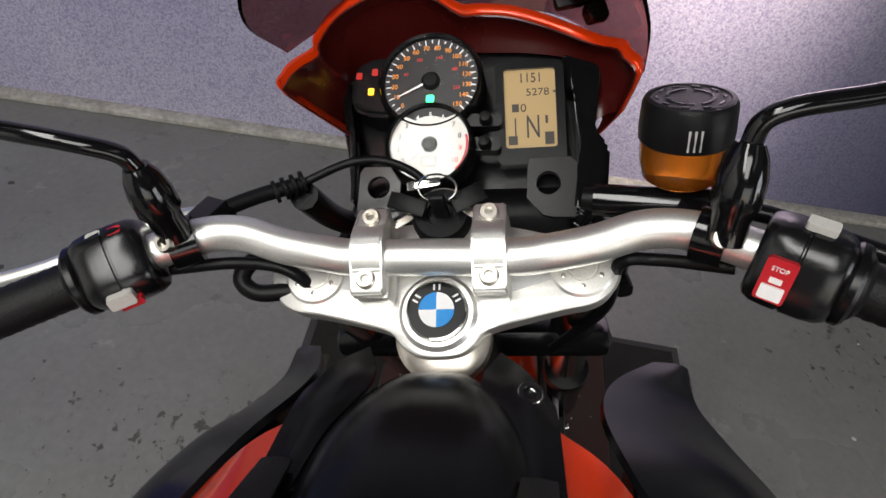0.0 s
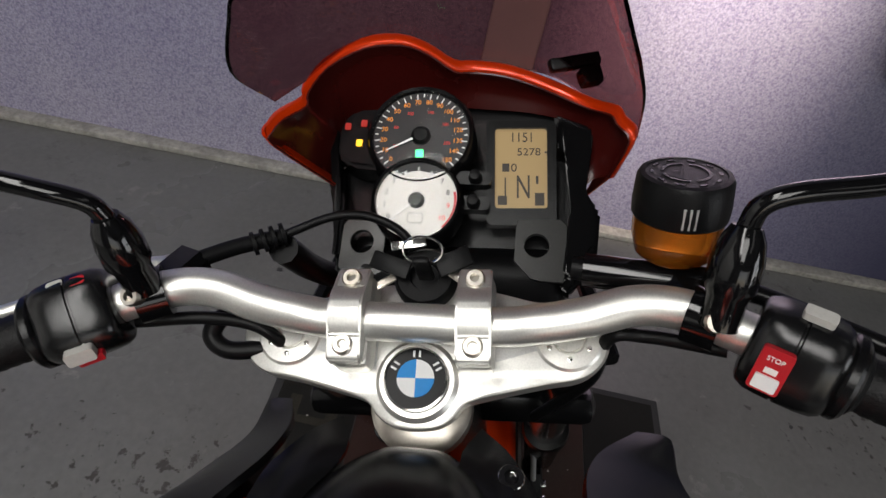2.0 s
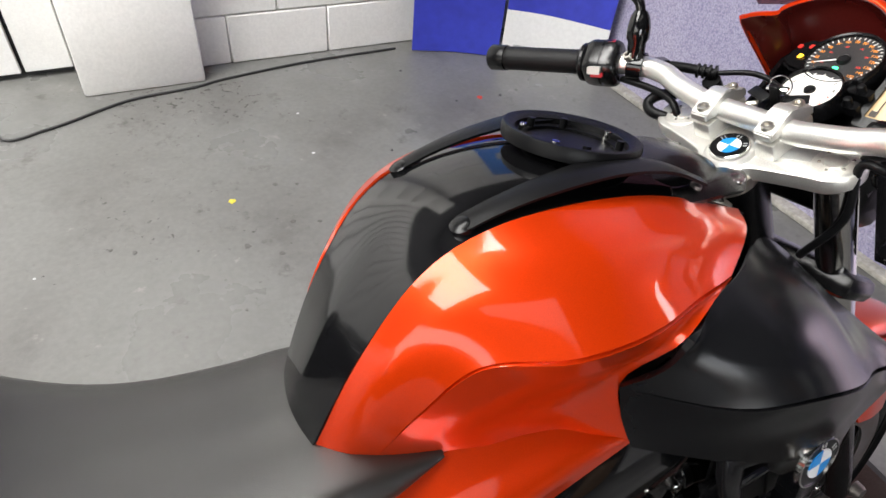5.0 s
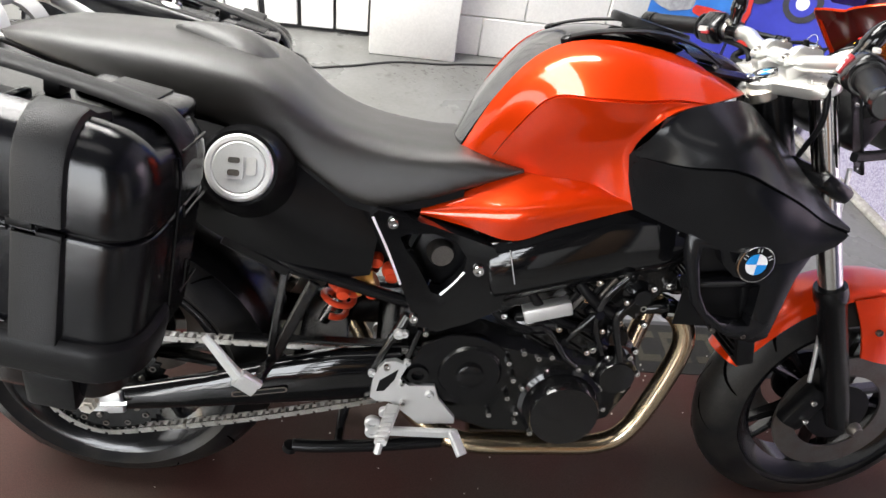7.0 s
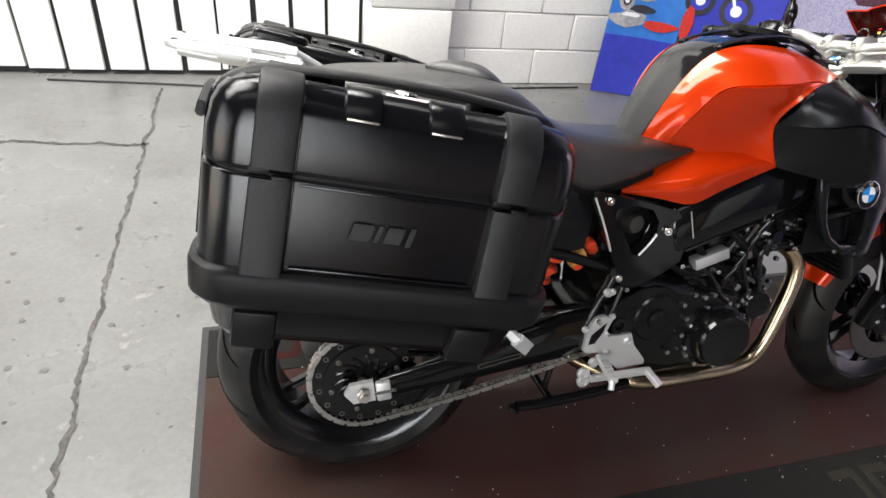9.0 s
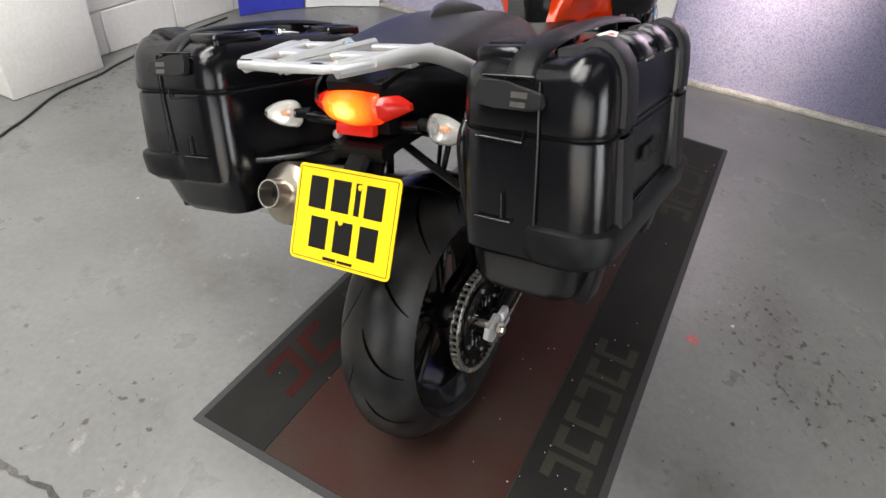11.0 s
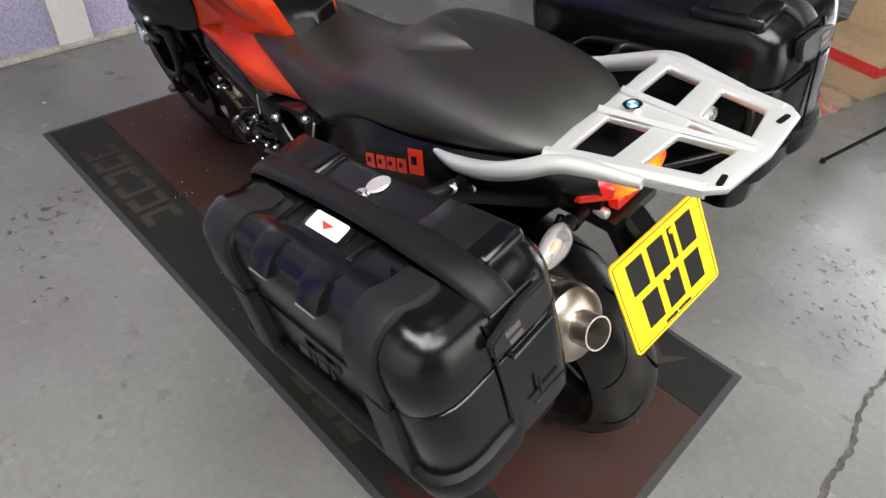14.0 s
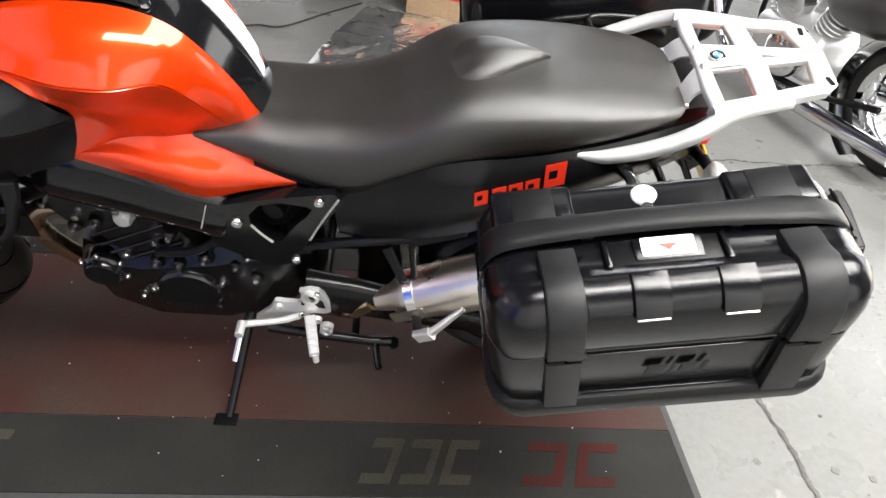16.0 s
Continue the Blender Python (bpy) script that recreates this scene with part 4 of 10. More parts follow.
def beam(bm, a, b, w, h, up=(0, 0, 1), bevel=0.003, w2=None, h2=None):
    """A bar of rectangular section from a to b."""
    a, b = Vector(a), Vector(b)
    d = (b - a).normalized()
    side = d.cross(Vector(up)).normalized()
    top = side.cross(d)
    rings = []
    for p, ww, hh in ((a, w, h), (b, w2 or w, h2 or h)):
        r = min(bevel, ww * 0.45, hh * 0.45)
        ring = []
        for sx, sy in ((1, 1), (-1, 1), (-1, -1), (1, -1)):
            cx, cy = sx * (ww / 2 - r), sy * (hh / 2 - r)
            first, second = ((sx * r, 0), (0, sy * r)) if sx * sy > 0 else ((0, sy * r), (sx * r, 0))
            for ox, oy in (first, second):
                ring.append(p + side * (cx + ox) + top * (cy + oy))
        rings.append(ring)
    skin(bm, rings)
    return bm


def badge(c, normal, up, r, parent, letters=True):
    """Round enamel badge: black ring, quartered white and blue, bright rim."""
    n = Vector(normal).normalized()
    right = Vector(up).cross(n).normalized()
    m = axes(c, right, n.cross(right))
    bm = bmesh.new()
    lathe(bm, [(0, 0.0), (r * 0.96, 0.0), (r * 0.96, 0.0035), (r * 0.93, 0.005), (0, 0.0052)], c, n, 40)
    root = part("badge", bm, BADGE_BLACK, parent, "round black, white and blue enamel badge")
    bm = bmesh.new()
    lathe(bm, [(r * 0.94, 0.003), (r * 0.94, 0.0062), (r, 0.0058), (r, -0.001)], c, n, 40)
    part("rim", bm, CHROME, root)
    for k in range(4):
        bm = bmesh.new()
        pts = [(0, 0)] + [(r * 0.58 * math.cos(a), r * 0.58 * math.sin(a)) for a in (radians(90 * k + 9 * j) for j in range(11))]
        plate(bm, pts, 0.0012, m @ pose(0, 0, 0.0052))
        part("quarter", bm, BADGE_WHITE if k % 2 == 0 else BLUE, root)
    if letters:
        for a in (150, 90, 30):
            q = m @ pose(r * 0.76 * math.cos(radians(a)), r * 0.76 * math.sin(radians(a)), 0.0054, 0, 0, a - 90)
            bars([(-r * 0.09, 0, r * 0.06, r * 0.2), (r * 0.09, 0, r * 0.06, r * 0.2)], q, SILVER, root, "mark")
    return root


# -- fuel tank cover and seat --
def tank():
    st = [(0.628, 0.052, 0.822, 0.834), (0.648, 0.060, 0.868, 0.878), (0.682, 0.068, 0.930, 0.938), (0.735, 0.075, 0.996, 1.006), (0.795, 0.080, 1.024, 1.036),
          (0.88, 0.085, 1.029, 1.044), (0.97, 0.085, 1.014, 1.030), (1.04, 0.083, 0.992, 1.006), (1.10, 0.078, 0.962, 0.972)]
    rows = []
    for x, w, e, t in st:
        rows.append([(x, -w, e), (x - 0.001, -w * 0.55, t - 0.003), (x - 0.003, 0, t), (x - 0.001, w * 0.55, t - 0.003), (x, w, e)])
    bm = bmesh.new()
    sheet(bm, surface(rows, 5, 5), -0.004)
    part("tank_cover", bm, GLOSS_BLACK, bike, "gloss black centre cover of the tank", 60)
    for s in (-1, 1):
        rows = [
            [(0.632, 0.050, 0.830), (0.652, 0.068, 0.826), (0.680, 0.078, 0.821), (0.700, 0.083, 0.817), (0.722, 0.087, 0.812), (0.742, 0.089, 0.806)],
            [(0.682, 0.069, 0.932), (0.690, 0.094, 0.914), (0.712, 0.112, 0.891), (0.735, 0.110, 0.862), (0.757, 0.104, 0.834), (0.780, 0.102, 0.808)],
            [(0.735, 0.076, 0.998), (0.740, 0.112, 0.980), (0.752, 0.144, 0.950), (0.778, 0.136, 0.905), (0.800, 0.116, 0.855), (0.820, 0.108, 0.807)],
            [(0.795, 0.081, 1.026), (0.801, 0.130, 1.006), (0.810, 0.181, 0.962), (0.826, 0.160, 0.925), (0.842, 0.128, 0.868), (0.858, 0.116, 0.803)],
            [(0.880, 0.086, 1.031), (0.878, 0.140, 1.010), (0.876, 0.187, 0.966), (0.868, 0.172, 0.935), (0.868, 0.136, 0.876), (0.888, 0.130, 0.796)],
            [(0.970, 0.086, 1.016), (0.957, 0.130, 1.002), (0.936, 0.174, 0.970), (0.902, 0.176, 0.942), (0.884, 0.140, 0.878), (0.908, 0.139, 0.790)],
            [(1.085, 0.081, 0.972), (1.055, 0.117, 0.974), (0.992, 0.158, 0.965), (0.922, 0.186, 0.947), (0.896, 0.146, 0.876), (0.924, 0.146, 0.784)],
        ]
        # a crisp ridge parts the upper side from the scoop below it
        bm = bmesh.new()
        sheet(bm, surface([flip(r[:3], s) for r in rows], 6, 6), -0.004 * s)
        sheet(bm, surface([flip(r[2:], s) for r in rows], 6, 5), -0.004 * s)
        part("tank_panel", bm, RED, bike, "bright red painted side panel of the tank", 70)
        rows = [
            [(0.572, 0.104, 0.729), (0.571, 0.108, 0.727), (0.570, 0.110, 0.725), (0.569, 0.109, 0.723)],
            [(0.650, 0.098, 0.766), (0.652, 0.114, 0.752), (0.654, 0.126, 0.735), (0.655, 0.124, 0.711)],
            [(0.735, 0.092, 0.804), (0.735, 0.118, 0.778), (0.735, 0.146, 0.752), (0.730, 0.139, 0.700)],
            [(0.800, 0.106, 0.806), (0.802, 0.124, 0.788), (0.804, 0.146, 0.768), (0.800, 0.141, 0.730)],
            [(0.860, 0.118, 0.803), (0.862, 0.126, 0.796), (0.866, 0.143, 0.784), (0.866, 0.143, 0.757)],
            [(0.922, 0.142, 0.788), (0.923, 0.143, 0.787), (0.924, 0.144, 0.786), (0.925, 0.144, 0.780)],
        ]
        bm = bmesh.new()
        sheet(bm, surface([flip(r, s) for r in rows], 5, 4), -0.004 * s)
        part("lower_tank_panel", bm, RED, bike, "bright red pointed lower side panel", 30)
    # dark core that closes the gaps under the panels
    bm = bmesh.new()
    rings = []
    for x, w, lo, hi in ((0.60, 0.06, 0.70, 0.80), (0.70, 0.085, 0.70, 0.90), (0.80, 0.095, 0.70, 0.985), (0.95, 0.10, 0.72, 0.99), (1.06, 0.07, 0.78, 0.955)):
        rings.append([(x, -w, lo), (x, w, lo), (x, w, hi - 0.07), (x, w * 0.6, hi), (x, -w * 0.6, hi), (x, -w, hi - 0.07)])
    skin(bm, rings)
    part("tank_core", bm, MATT_BLACK, bike)


tank()


def tank_front():
    rows = []
    for x, w, t in ((0.985, 0.054, 1.028), (1.030, 0.049, 1.026), (1.062, 0.046, 1.019), (1.088, 0.040, 1.008), (1.104, 0.031, 0.996), (1.114, 0.025, 0.980), (1.120, 0.022, 0.955)):
        half = [(x - 0.018, w * 1.75, t - 0.034), (x - 0.010, w * 1.38, t - 0.022), (x - 0.004, w * 1.05, t - 0.009), (x, w * 0.60, t - 0.0015)]
        rows.append([(a, -b - 0.006, c) for a, b, c in half] + [(x, -0.006, t)] + [(a, b - 0.006, c) for a, b, c in reversed(half)])
    bm = bmesh.new()
    sheet(bm, surface(rows, 5, 4), -0.004)
    part("tank_front_cover", bm, SATIN_BLACK, bike, "satin black plastic cover before the tank ring", 60)
    for s in (-1, 1):
        # wing beside the cover, with its bolt
        rows = [[(1.128, 0.046 * s, 0.990), (1.112, 0.062 * s, 0.994), (1.088, 0.080 * s, 0.992)], [(1.100, 0.036 * s, 0.996), (1.085, 0.060 * s, 1.000), (1.066, 0.084 * s, 0.996)], [(1.060, 0.056 * s, 1.000), (1.045, 0.070 * s, 1.004), (1.020, 0.088 * s, 1.000)], [(1.00, 0.066 * s, 1.010), (0.99, 0.078 * s, 1.012), (0.975, 0.090 * s, 1.006)]]
        bm = bmesh.new()
        sheet(bm, surface(rows, 4, 4), 0.005 * s)
        part("tank_wing", bm, SATIN_BLACK, bike, "", 50)
        bm = bmesh.new()
        bolt(bm, (1.026, 0.074 * s, 1.008), (0.1, 0.25 * s, 1), 0.006)
        part("bolt", bm, DARK_STEEL, bike)
    bm = bmesh.new()
    bolt(bm, (1.094, -0.066, 0.998), (-0.1, -0.15, 1), 0.0088)
    part("bolt", bm, CHROME, bike)


tank_front()


def tank_ring():
    n = Vector((0.19, 0, 1)).normalized()
    c = Vector((0.931, 0.003, 1.0545))
    ahead, side = Vector((1, 0, -0.19)).normalized(), Vector((0, 1, 0))
    bm = bmesh.new()
    lathe(bm, [(0.0440, -0.008), (0.0440, -0.004), (0.0550, -0.004), (0.0560, 0.0015), (0.0655, 0.0065), (0.0680, 0.0055), (0.0694, 0.001), (0.0680, -0.008)], c, n, 56, closed=True)
    ring = part("tank_bag_ring", bm, MATT_BLACK, bike, "matt black tank bag mounting ring", 50)
    bm = bmesh.new()
    lathe(bm, [(0.0, -0.014), (0.046, -0.014), (0.046, -0.007), (0.0, -0.007)], c, n, 40)
    part("ring_floor", bm, MATT_BLACK, ring)
    for k, a in enumerate((2, 62, 144, 112, 215, 250, 320)):
        q = c + ahead * 0.0475 * math.cos(radians(a)) + side * 0.0475 * math.sin(radians(a)) - n * 0.006
        bm = bmesh.new()
        if a not in (2, 144, 215):
            rod(bm, q, q + n * 0.011, 0.004, 10)
            part("stud", bm, MATT_BLACK, ring)
        else:
            bolt(bm, q, n, 0.0042, 0.010)
            part("screw", bm, CHROME, ring)
    for s in (-1, 1):
        bm = bmesh.new()
        rows = []
        for x, y, z, w in ((0.776, 0.066, 1.028, 0.010), (0.81, 0.068, 1.038, 0.011), (0.86, 0.070, 1.047, 0.014), (0.92, 0.071, 1.050, 0.017), (0.98, 0.073, 1.038, 0.013), (1.03, 0.074, 1.014, 0.009)):
            rows.append([(x, (y - w) * s, z + 0.002), (x, y * s, z + 0.003), (x, (y + w) * s, z)])
        sheet(bm, surface(rows, 5, 2), -0.003 * s)
        part("strap_arm", bm, MATT_BLACK, ring)
        bm = bmesh.new()
        lathe(bm, [(0, 0.006), (0.006, 0.006), (0.011, 0.003), (0.011, -0.006), (0, -0.006)], (0.776, 0.066 * s, 1.028), (-0.35, 0.1 * s, 1), 16)
        part("strap_bolt", bm, SATIN_BLACK, ring)


tank_ring()


def seat():
    st = [(0.738, 0.102, 0.808, 0.816), (0.69, 0.110, 0.790, 0.824), (0.64, 0.117, 0.772, 0.833), (0.58, 0.124, 0.750, 0.833), (0.50, 0.131, 0.730, 0.842), (0.44, 0.137, 0.748, 0.857),
          (0.39, 0.143, 0.785, 0.880), (0.345, 0.147, 0.815, 0.915), (0.30, 0.149, 0.838, 0.942), (0.24, 0.150, 0.856, 0.957), (0.15, 0.148, 0.880, 0.966), (0.06, 0.139, 0.908, 0.967),
          (-0.02, 0.122, 0.930, 0.965), (-0.07, 0.098, 0.940, 0.958), (-0.096, 0.062, 0.943, 0.949)]
    rows = []
    for x, w, lo, hi in st:
        h = hi - lo
        half = [(0.94, 0.0), (1.0, 0.16), (0.99, 0.50), (0.90, 0.84), (0.62, 0.985), (0.3, 1.0)]
        row = [(x, -w * a, lo + h * b) for a, b in half] + [(x, 0, hi + 0.001)] + [(x, w * a, lo + h * b) for a, b in reversed(half)]
        rows.append(row)
    g = surface(rows, 5, 3)
    bm = bmesh.new()
    skin(bm, g, closed=True)
    root = part("seat", bm, SEAT_VINYL, bike, "black vinyl stepped dual seat", 75)
    # raised pad between the rider's and the passenger's part
    rows = []
    for x, w, t in ((0.325, 0.030, 0.918), (0.305, 0.062, 0.945), (0.275, 0.072, 0.968), (0.24, 0.066, 0.980), (0.20, 0.045, 0.983), (0.165, 0.020, 0.979), (0.145, 0.004, 0.972)):
        b = t - 0.045
        rows.append([(x + 0.012, -w, b), (x + 0.004, -w * 0.72, t - 0.014), (x, -w * 0.3, t - 0.003), (x, 0, t), (x, w * 0.3, t - 0.003), (x + 0.004, w * 0.72, t - 0.014), (x + 0.012, w, b)])
    bm = bmesh.new()
    sheet(bm, surface(rows, 4, 4), -0.003)
    part("seat_hump", bm, SEAT_VINYL, root, "", 60)
    bm = bmesh.new()
    rows = []
    for x, w, lo, hi in st[2:]:
        rows.append([(x, -w * 0.955, lo - 0.012), (x, w * 0.955, lo - 0.012), (x, w * 0.955, lo + 0.004), (x, -w * 0.955, lo + 0.004)])
    skin(bm, rows)
    part("seat_base", bm, MATT_BLACK, root)


seat()


# -- side fairings, with the badge and the vent --
def side_fairing(s):
    rows = [
        [(0.918, 0.190, 0.948), (0.908, 0.180, 0.915), (0.894, 0.150, 0.876), (0.905, 0.148, 0.830), (0.922, 0.150, 0.784)],
        [(0.955, 0.173, 0.957), (0.960, 0.214, 0.925), (0.955, 0.222, 0.885), (0.955, 0.196, 0.838), (0.960, 0.172, 0.776)],
        [(1.003, 0.158, 0.965), (1.012, 0.222, 0.932), (1.018, 0.250, 0.893), (1.015, 0.236, 0.845), (1.015, 0.200, 0.765)],
        [(1.065, 0.125, 0.965), (1.080, 0.195, 0.925), (1.088, 0.244, 0.868), (1.085, 0.240, 0.825), (1.085, 0.218, 0.750)],
        [(1.130, 0.115, 0.925), (1.145, 0.175, 0.880), (1.155, 0.222, 0.838), (1.155, 0.224, 0.800), (1.155, 0.214, 0.735)],
        [(1.200, 0.135, 0.860), (1.210, 0.178, 0.830), (1.214, 0.208, 0.808), (1.212, 0.212, 0.785), (1.205, 0.207, 0.745)],
        [(1.262, 0.180, 0.800), (1.262, 0.204, 0.799), (1.262, 0.210, 0.795), (1.258, 0.208, 0.785), (1.250, 0.205, 0.770)],
    ]
    if s > 0:
        rows = [[(x, y - 0.014 * min(1.0, max(0.0, (y - 0.15) / 0.05)), z) for x, y, z in r] for r in rows]
    bm = bmesh.new()
    sheet(bm, surface([flip(r[:3], s) for r in rows], 5, 6), -0.006 * s)
    sheet(bm, surface([flip(r[2:], s) for r in rows], 5, 6), -0.006 * s)
    root = part("side_fairing", bm, GREY_BLACK, bike, "graphite black radiator side fairing", 28)
    # lower wing round an open vent
    outer = [(1.000, 0.768), (1.010, 0.726), (1.030, 0.675), (1.048, 0.635), (1.084, 0.597), (1.137, 0.571), (1.189, 0.560), (1.213, 0.573), (1.213, 0.637), (1.214, 0.700), (1.228, 0.760), (1.170, 0.758), (1.120, 0.762), (1.050, 0.770)]
    inner = [(1.032, 0.745), (1.036, 0.720), (1.045, 0.690), (1.056, 0.660), (1.075, 0.628), (1.105, 0.604), (1.140, 0.598), (1.166, 0.598), (1.160, 0.644), (1.153, 0.688), (1.130, 0.693), (1.100, 0.698), (1.075, 0.718), (1.060, 0.745)]

    def wing(x, z, depth=0.0):
        bulge = 0.215 - 0.8 * (x - 1.12) ** 2 - 0.05 * max(0.0, 0.76 - z)
        return Vector((x, (bulge - depth) * s, z))

    bm = bmesh.new()
    loops = []
    for f, d in ((0.0, 0.012), (0.0, 0.003), (0.10, 0.0), (0.5, -0.003), (0.88, 0.0), (1.0, 0.003), (1.0, 0.030)):
        loops.append([bm.verts.new(wing(ox + (ix - ox) * f, oz + (iz - oz) * f, d)) for (ox, oz), (ix, iz) in zip(outer, inner)])
    for la, lb in zip(loops, loops[1:]):
        for i in range(len(la)):
            j = (i + 1) % len(la)
            bm.faces.new((la[i], la[j], lb[j], lb[i]))
    bmesh.ops.recalc_face_normals(bm, faces=bm.faces)
    part("lower_wing", bm, GREY_BLACK, root, "", 50)
    bm = bmesh.new()
    box(bm, (1.125, 0.158 * s, 0.665), (0.150, 0.004, 0.200), (0, 0, 0), 0.001)
    duct = part("vent_back", bm, MATT_BLACK, root)
    bm = bmesh.new()
    tube(bm, flip([(1.035, 0.172, 0.662), (1.085, 0.174, 0.668), (1.17, 0.172, 0.676)], s), 0.013, 12)
    part("vent_pipe", bm, GLOSS_BLACK, duct)
    for x, z in ((1.100, 0.586), (1.160, 0.578)):
        bm = bmesh.new()
        bolt(bm, wing(x, z, 0.001), (0, s, 0), 0.005, 0.004)
        part("wing_bolt", bm, DARK_STEEL, root)
    badge((1.114, 0.2265 * s, 0.735), (0.05, s, 0.08), (-0.02, 0, 1), 0.032, bike)


side_fairing(-1)
side_fairing(1)


# -- tail --
def tail(s):
    rows = [
        [(0.505, 0.108, 0.728), (0.500, 0.118, 0.690), (0.495, 0.122, 0.645), (0.490, 0.118, 0.600)],
        [(0.400, 0.128, 0.782), (0.395, 0.140, 0.725), (0.385, 0.142, 0.660), (0.375, 0.132, 0.592)],
        [(0.290, 0.140, 0.840), (0.275, 0.165, 0.800), (0.260, 0.168, 0.745), (0.245, 0.150, 0.670)],
        [(0.180, 0.142, 0.868), (0.160, 0.160, 0.840), (0.140, 0.162, 0.805), (0.115, 0.146, 0.755)],
        [(0.060, 0.135, 0.902), (0.040, 0.148, 0.885), (0.020, 0.148, 0.860), (0.000, 0.132, 0.822)],
        [(-0.070, 0.105, 0.935), (-0.085, 0.115, 0.920), (-0.098, 0.115, 0.900), (-0.110, 0.100, 0.868)],
        [(-0.150, 0.060, 0.938), (-0.158, 0.066, 0.925), (-0.165, 0.066, 0.910), (-0.165, 0.058, 0.893)],
    ]
    bm = bmesh.new()
    sheet(bm, surface([flip(r, s) for r in rows], 5, 4), 0.005 * s)
    return part("tail_panel", bm, SATIN_BLACK, bike, "satin black tail side panel", 60)


tail_right, tail_left = tail(-1), tail(1)


def model_mark():
    """The model name on the left panel, as plain slanted shapes in its colours."""
    m = axes((0.180, 0.1700, 0.826), (-0.93, -0.09, 0.36), (0.33, -0.16, 0.90))
    for x, y, w, h, mat in ((-0.072, -0.006, 0.024, 0.028, STICKER_RED), (-0.040, -0.006, 0.025, 0.026, STICKER_RED), (-0.011, -0.006, 0.025, 0.026, STICKER_RED), (0.018, -0.006, 0.025, 0.026, STICKER_RED), (0.057, 0.006, 0.036, 0.046, STICKER_RED)):
        bm = bmesh.new()
        plate(bm, [(x - w / 2, y - h / 2), (x + w / 2, y - h / 2), (x + w / 2 + h * 0.25, y + h / 2), (x - w / 2 + h * 0.25, y + h / 2)], 0.0012, m @ pose(0, 0, 0.0))
        part("name_block", bm, mat, tail_left, "red sticker shape")
        bm = bmesh.new()
        k = 0.4
        plate(bm, [(x - w * k / 2, y - h * 0.12), (x + w * k / 2, y - h * 0.12), (x + w * k / 2 + h * 0.1, y + h * 0.22), (x - w * k / 2 + h * 0.1, y + h * 0.22)], 0.0016, m)
        part("name_counter", bm, SATIN_BLACK, tail_left)


model_mark()


def filler():
    c, n = Vector((0.294, -0.222, 0.819)), Vector((0.02, -0.915, 0.40)).normalized()
    bm = bmesh.new()
    lathe(bm, [(0.074, -0.075), (0.068, -0.035), (0.060, -0.012), (0.055, -0.002), (0.050, -0.002), (0.050, -0.02), (0, -0.02)], c, n, 40)
    root = part("filler_collar", bm, SATIN_BLACK, bike, "satin black collar of the fuel filler", 60)
    bm = bmesh.new()
    lathe(bm, [(0.049, -0.012), (0.049, 0.002), (0.046, 0.005), (0.040, 0.0055), (0.038, 0.004), (0.036, 0.0055), (0, 0.006)], c, n, 40)
    cap = part("filler_cap", bm, CAST, root, "round silver fuel filler cap", 30)
    m = axes(c + n * 0.006, (1, 0, 0), (0, 0.4, 0.915))
    for x, y, w, h, t, mat in ((-0.006, 0.0, 0.026, 0.034, 0.003, CAST), (-0.006, 0.010, 0.017, 0.008, 0.0036, DARK_STEEL), (-0.006, -0.008, 0.017, 0.009, 0.0036, DARK_STEEL), (0.018, 0.003, 0.014, 0.026, 0.002, ALU)):
        bm = bmesh.new()
        plate(bm, [(x + a, y + b) for a, b in rounded(w, h, 0.003, 3)], t, m)
        part("flap", bm, mat, cap)


filler()


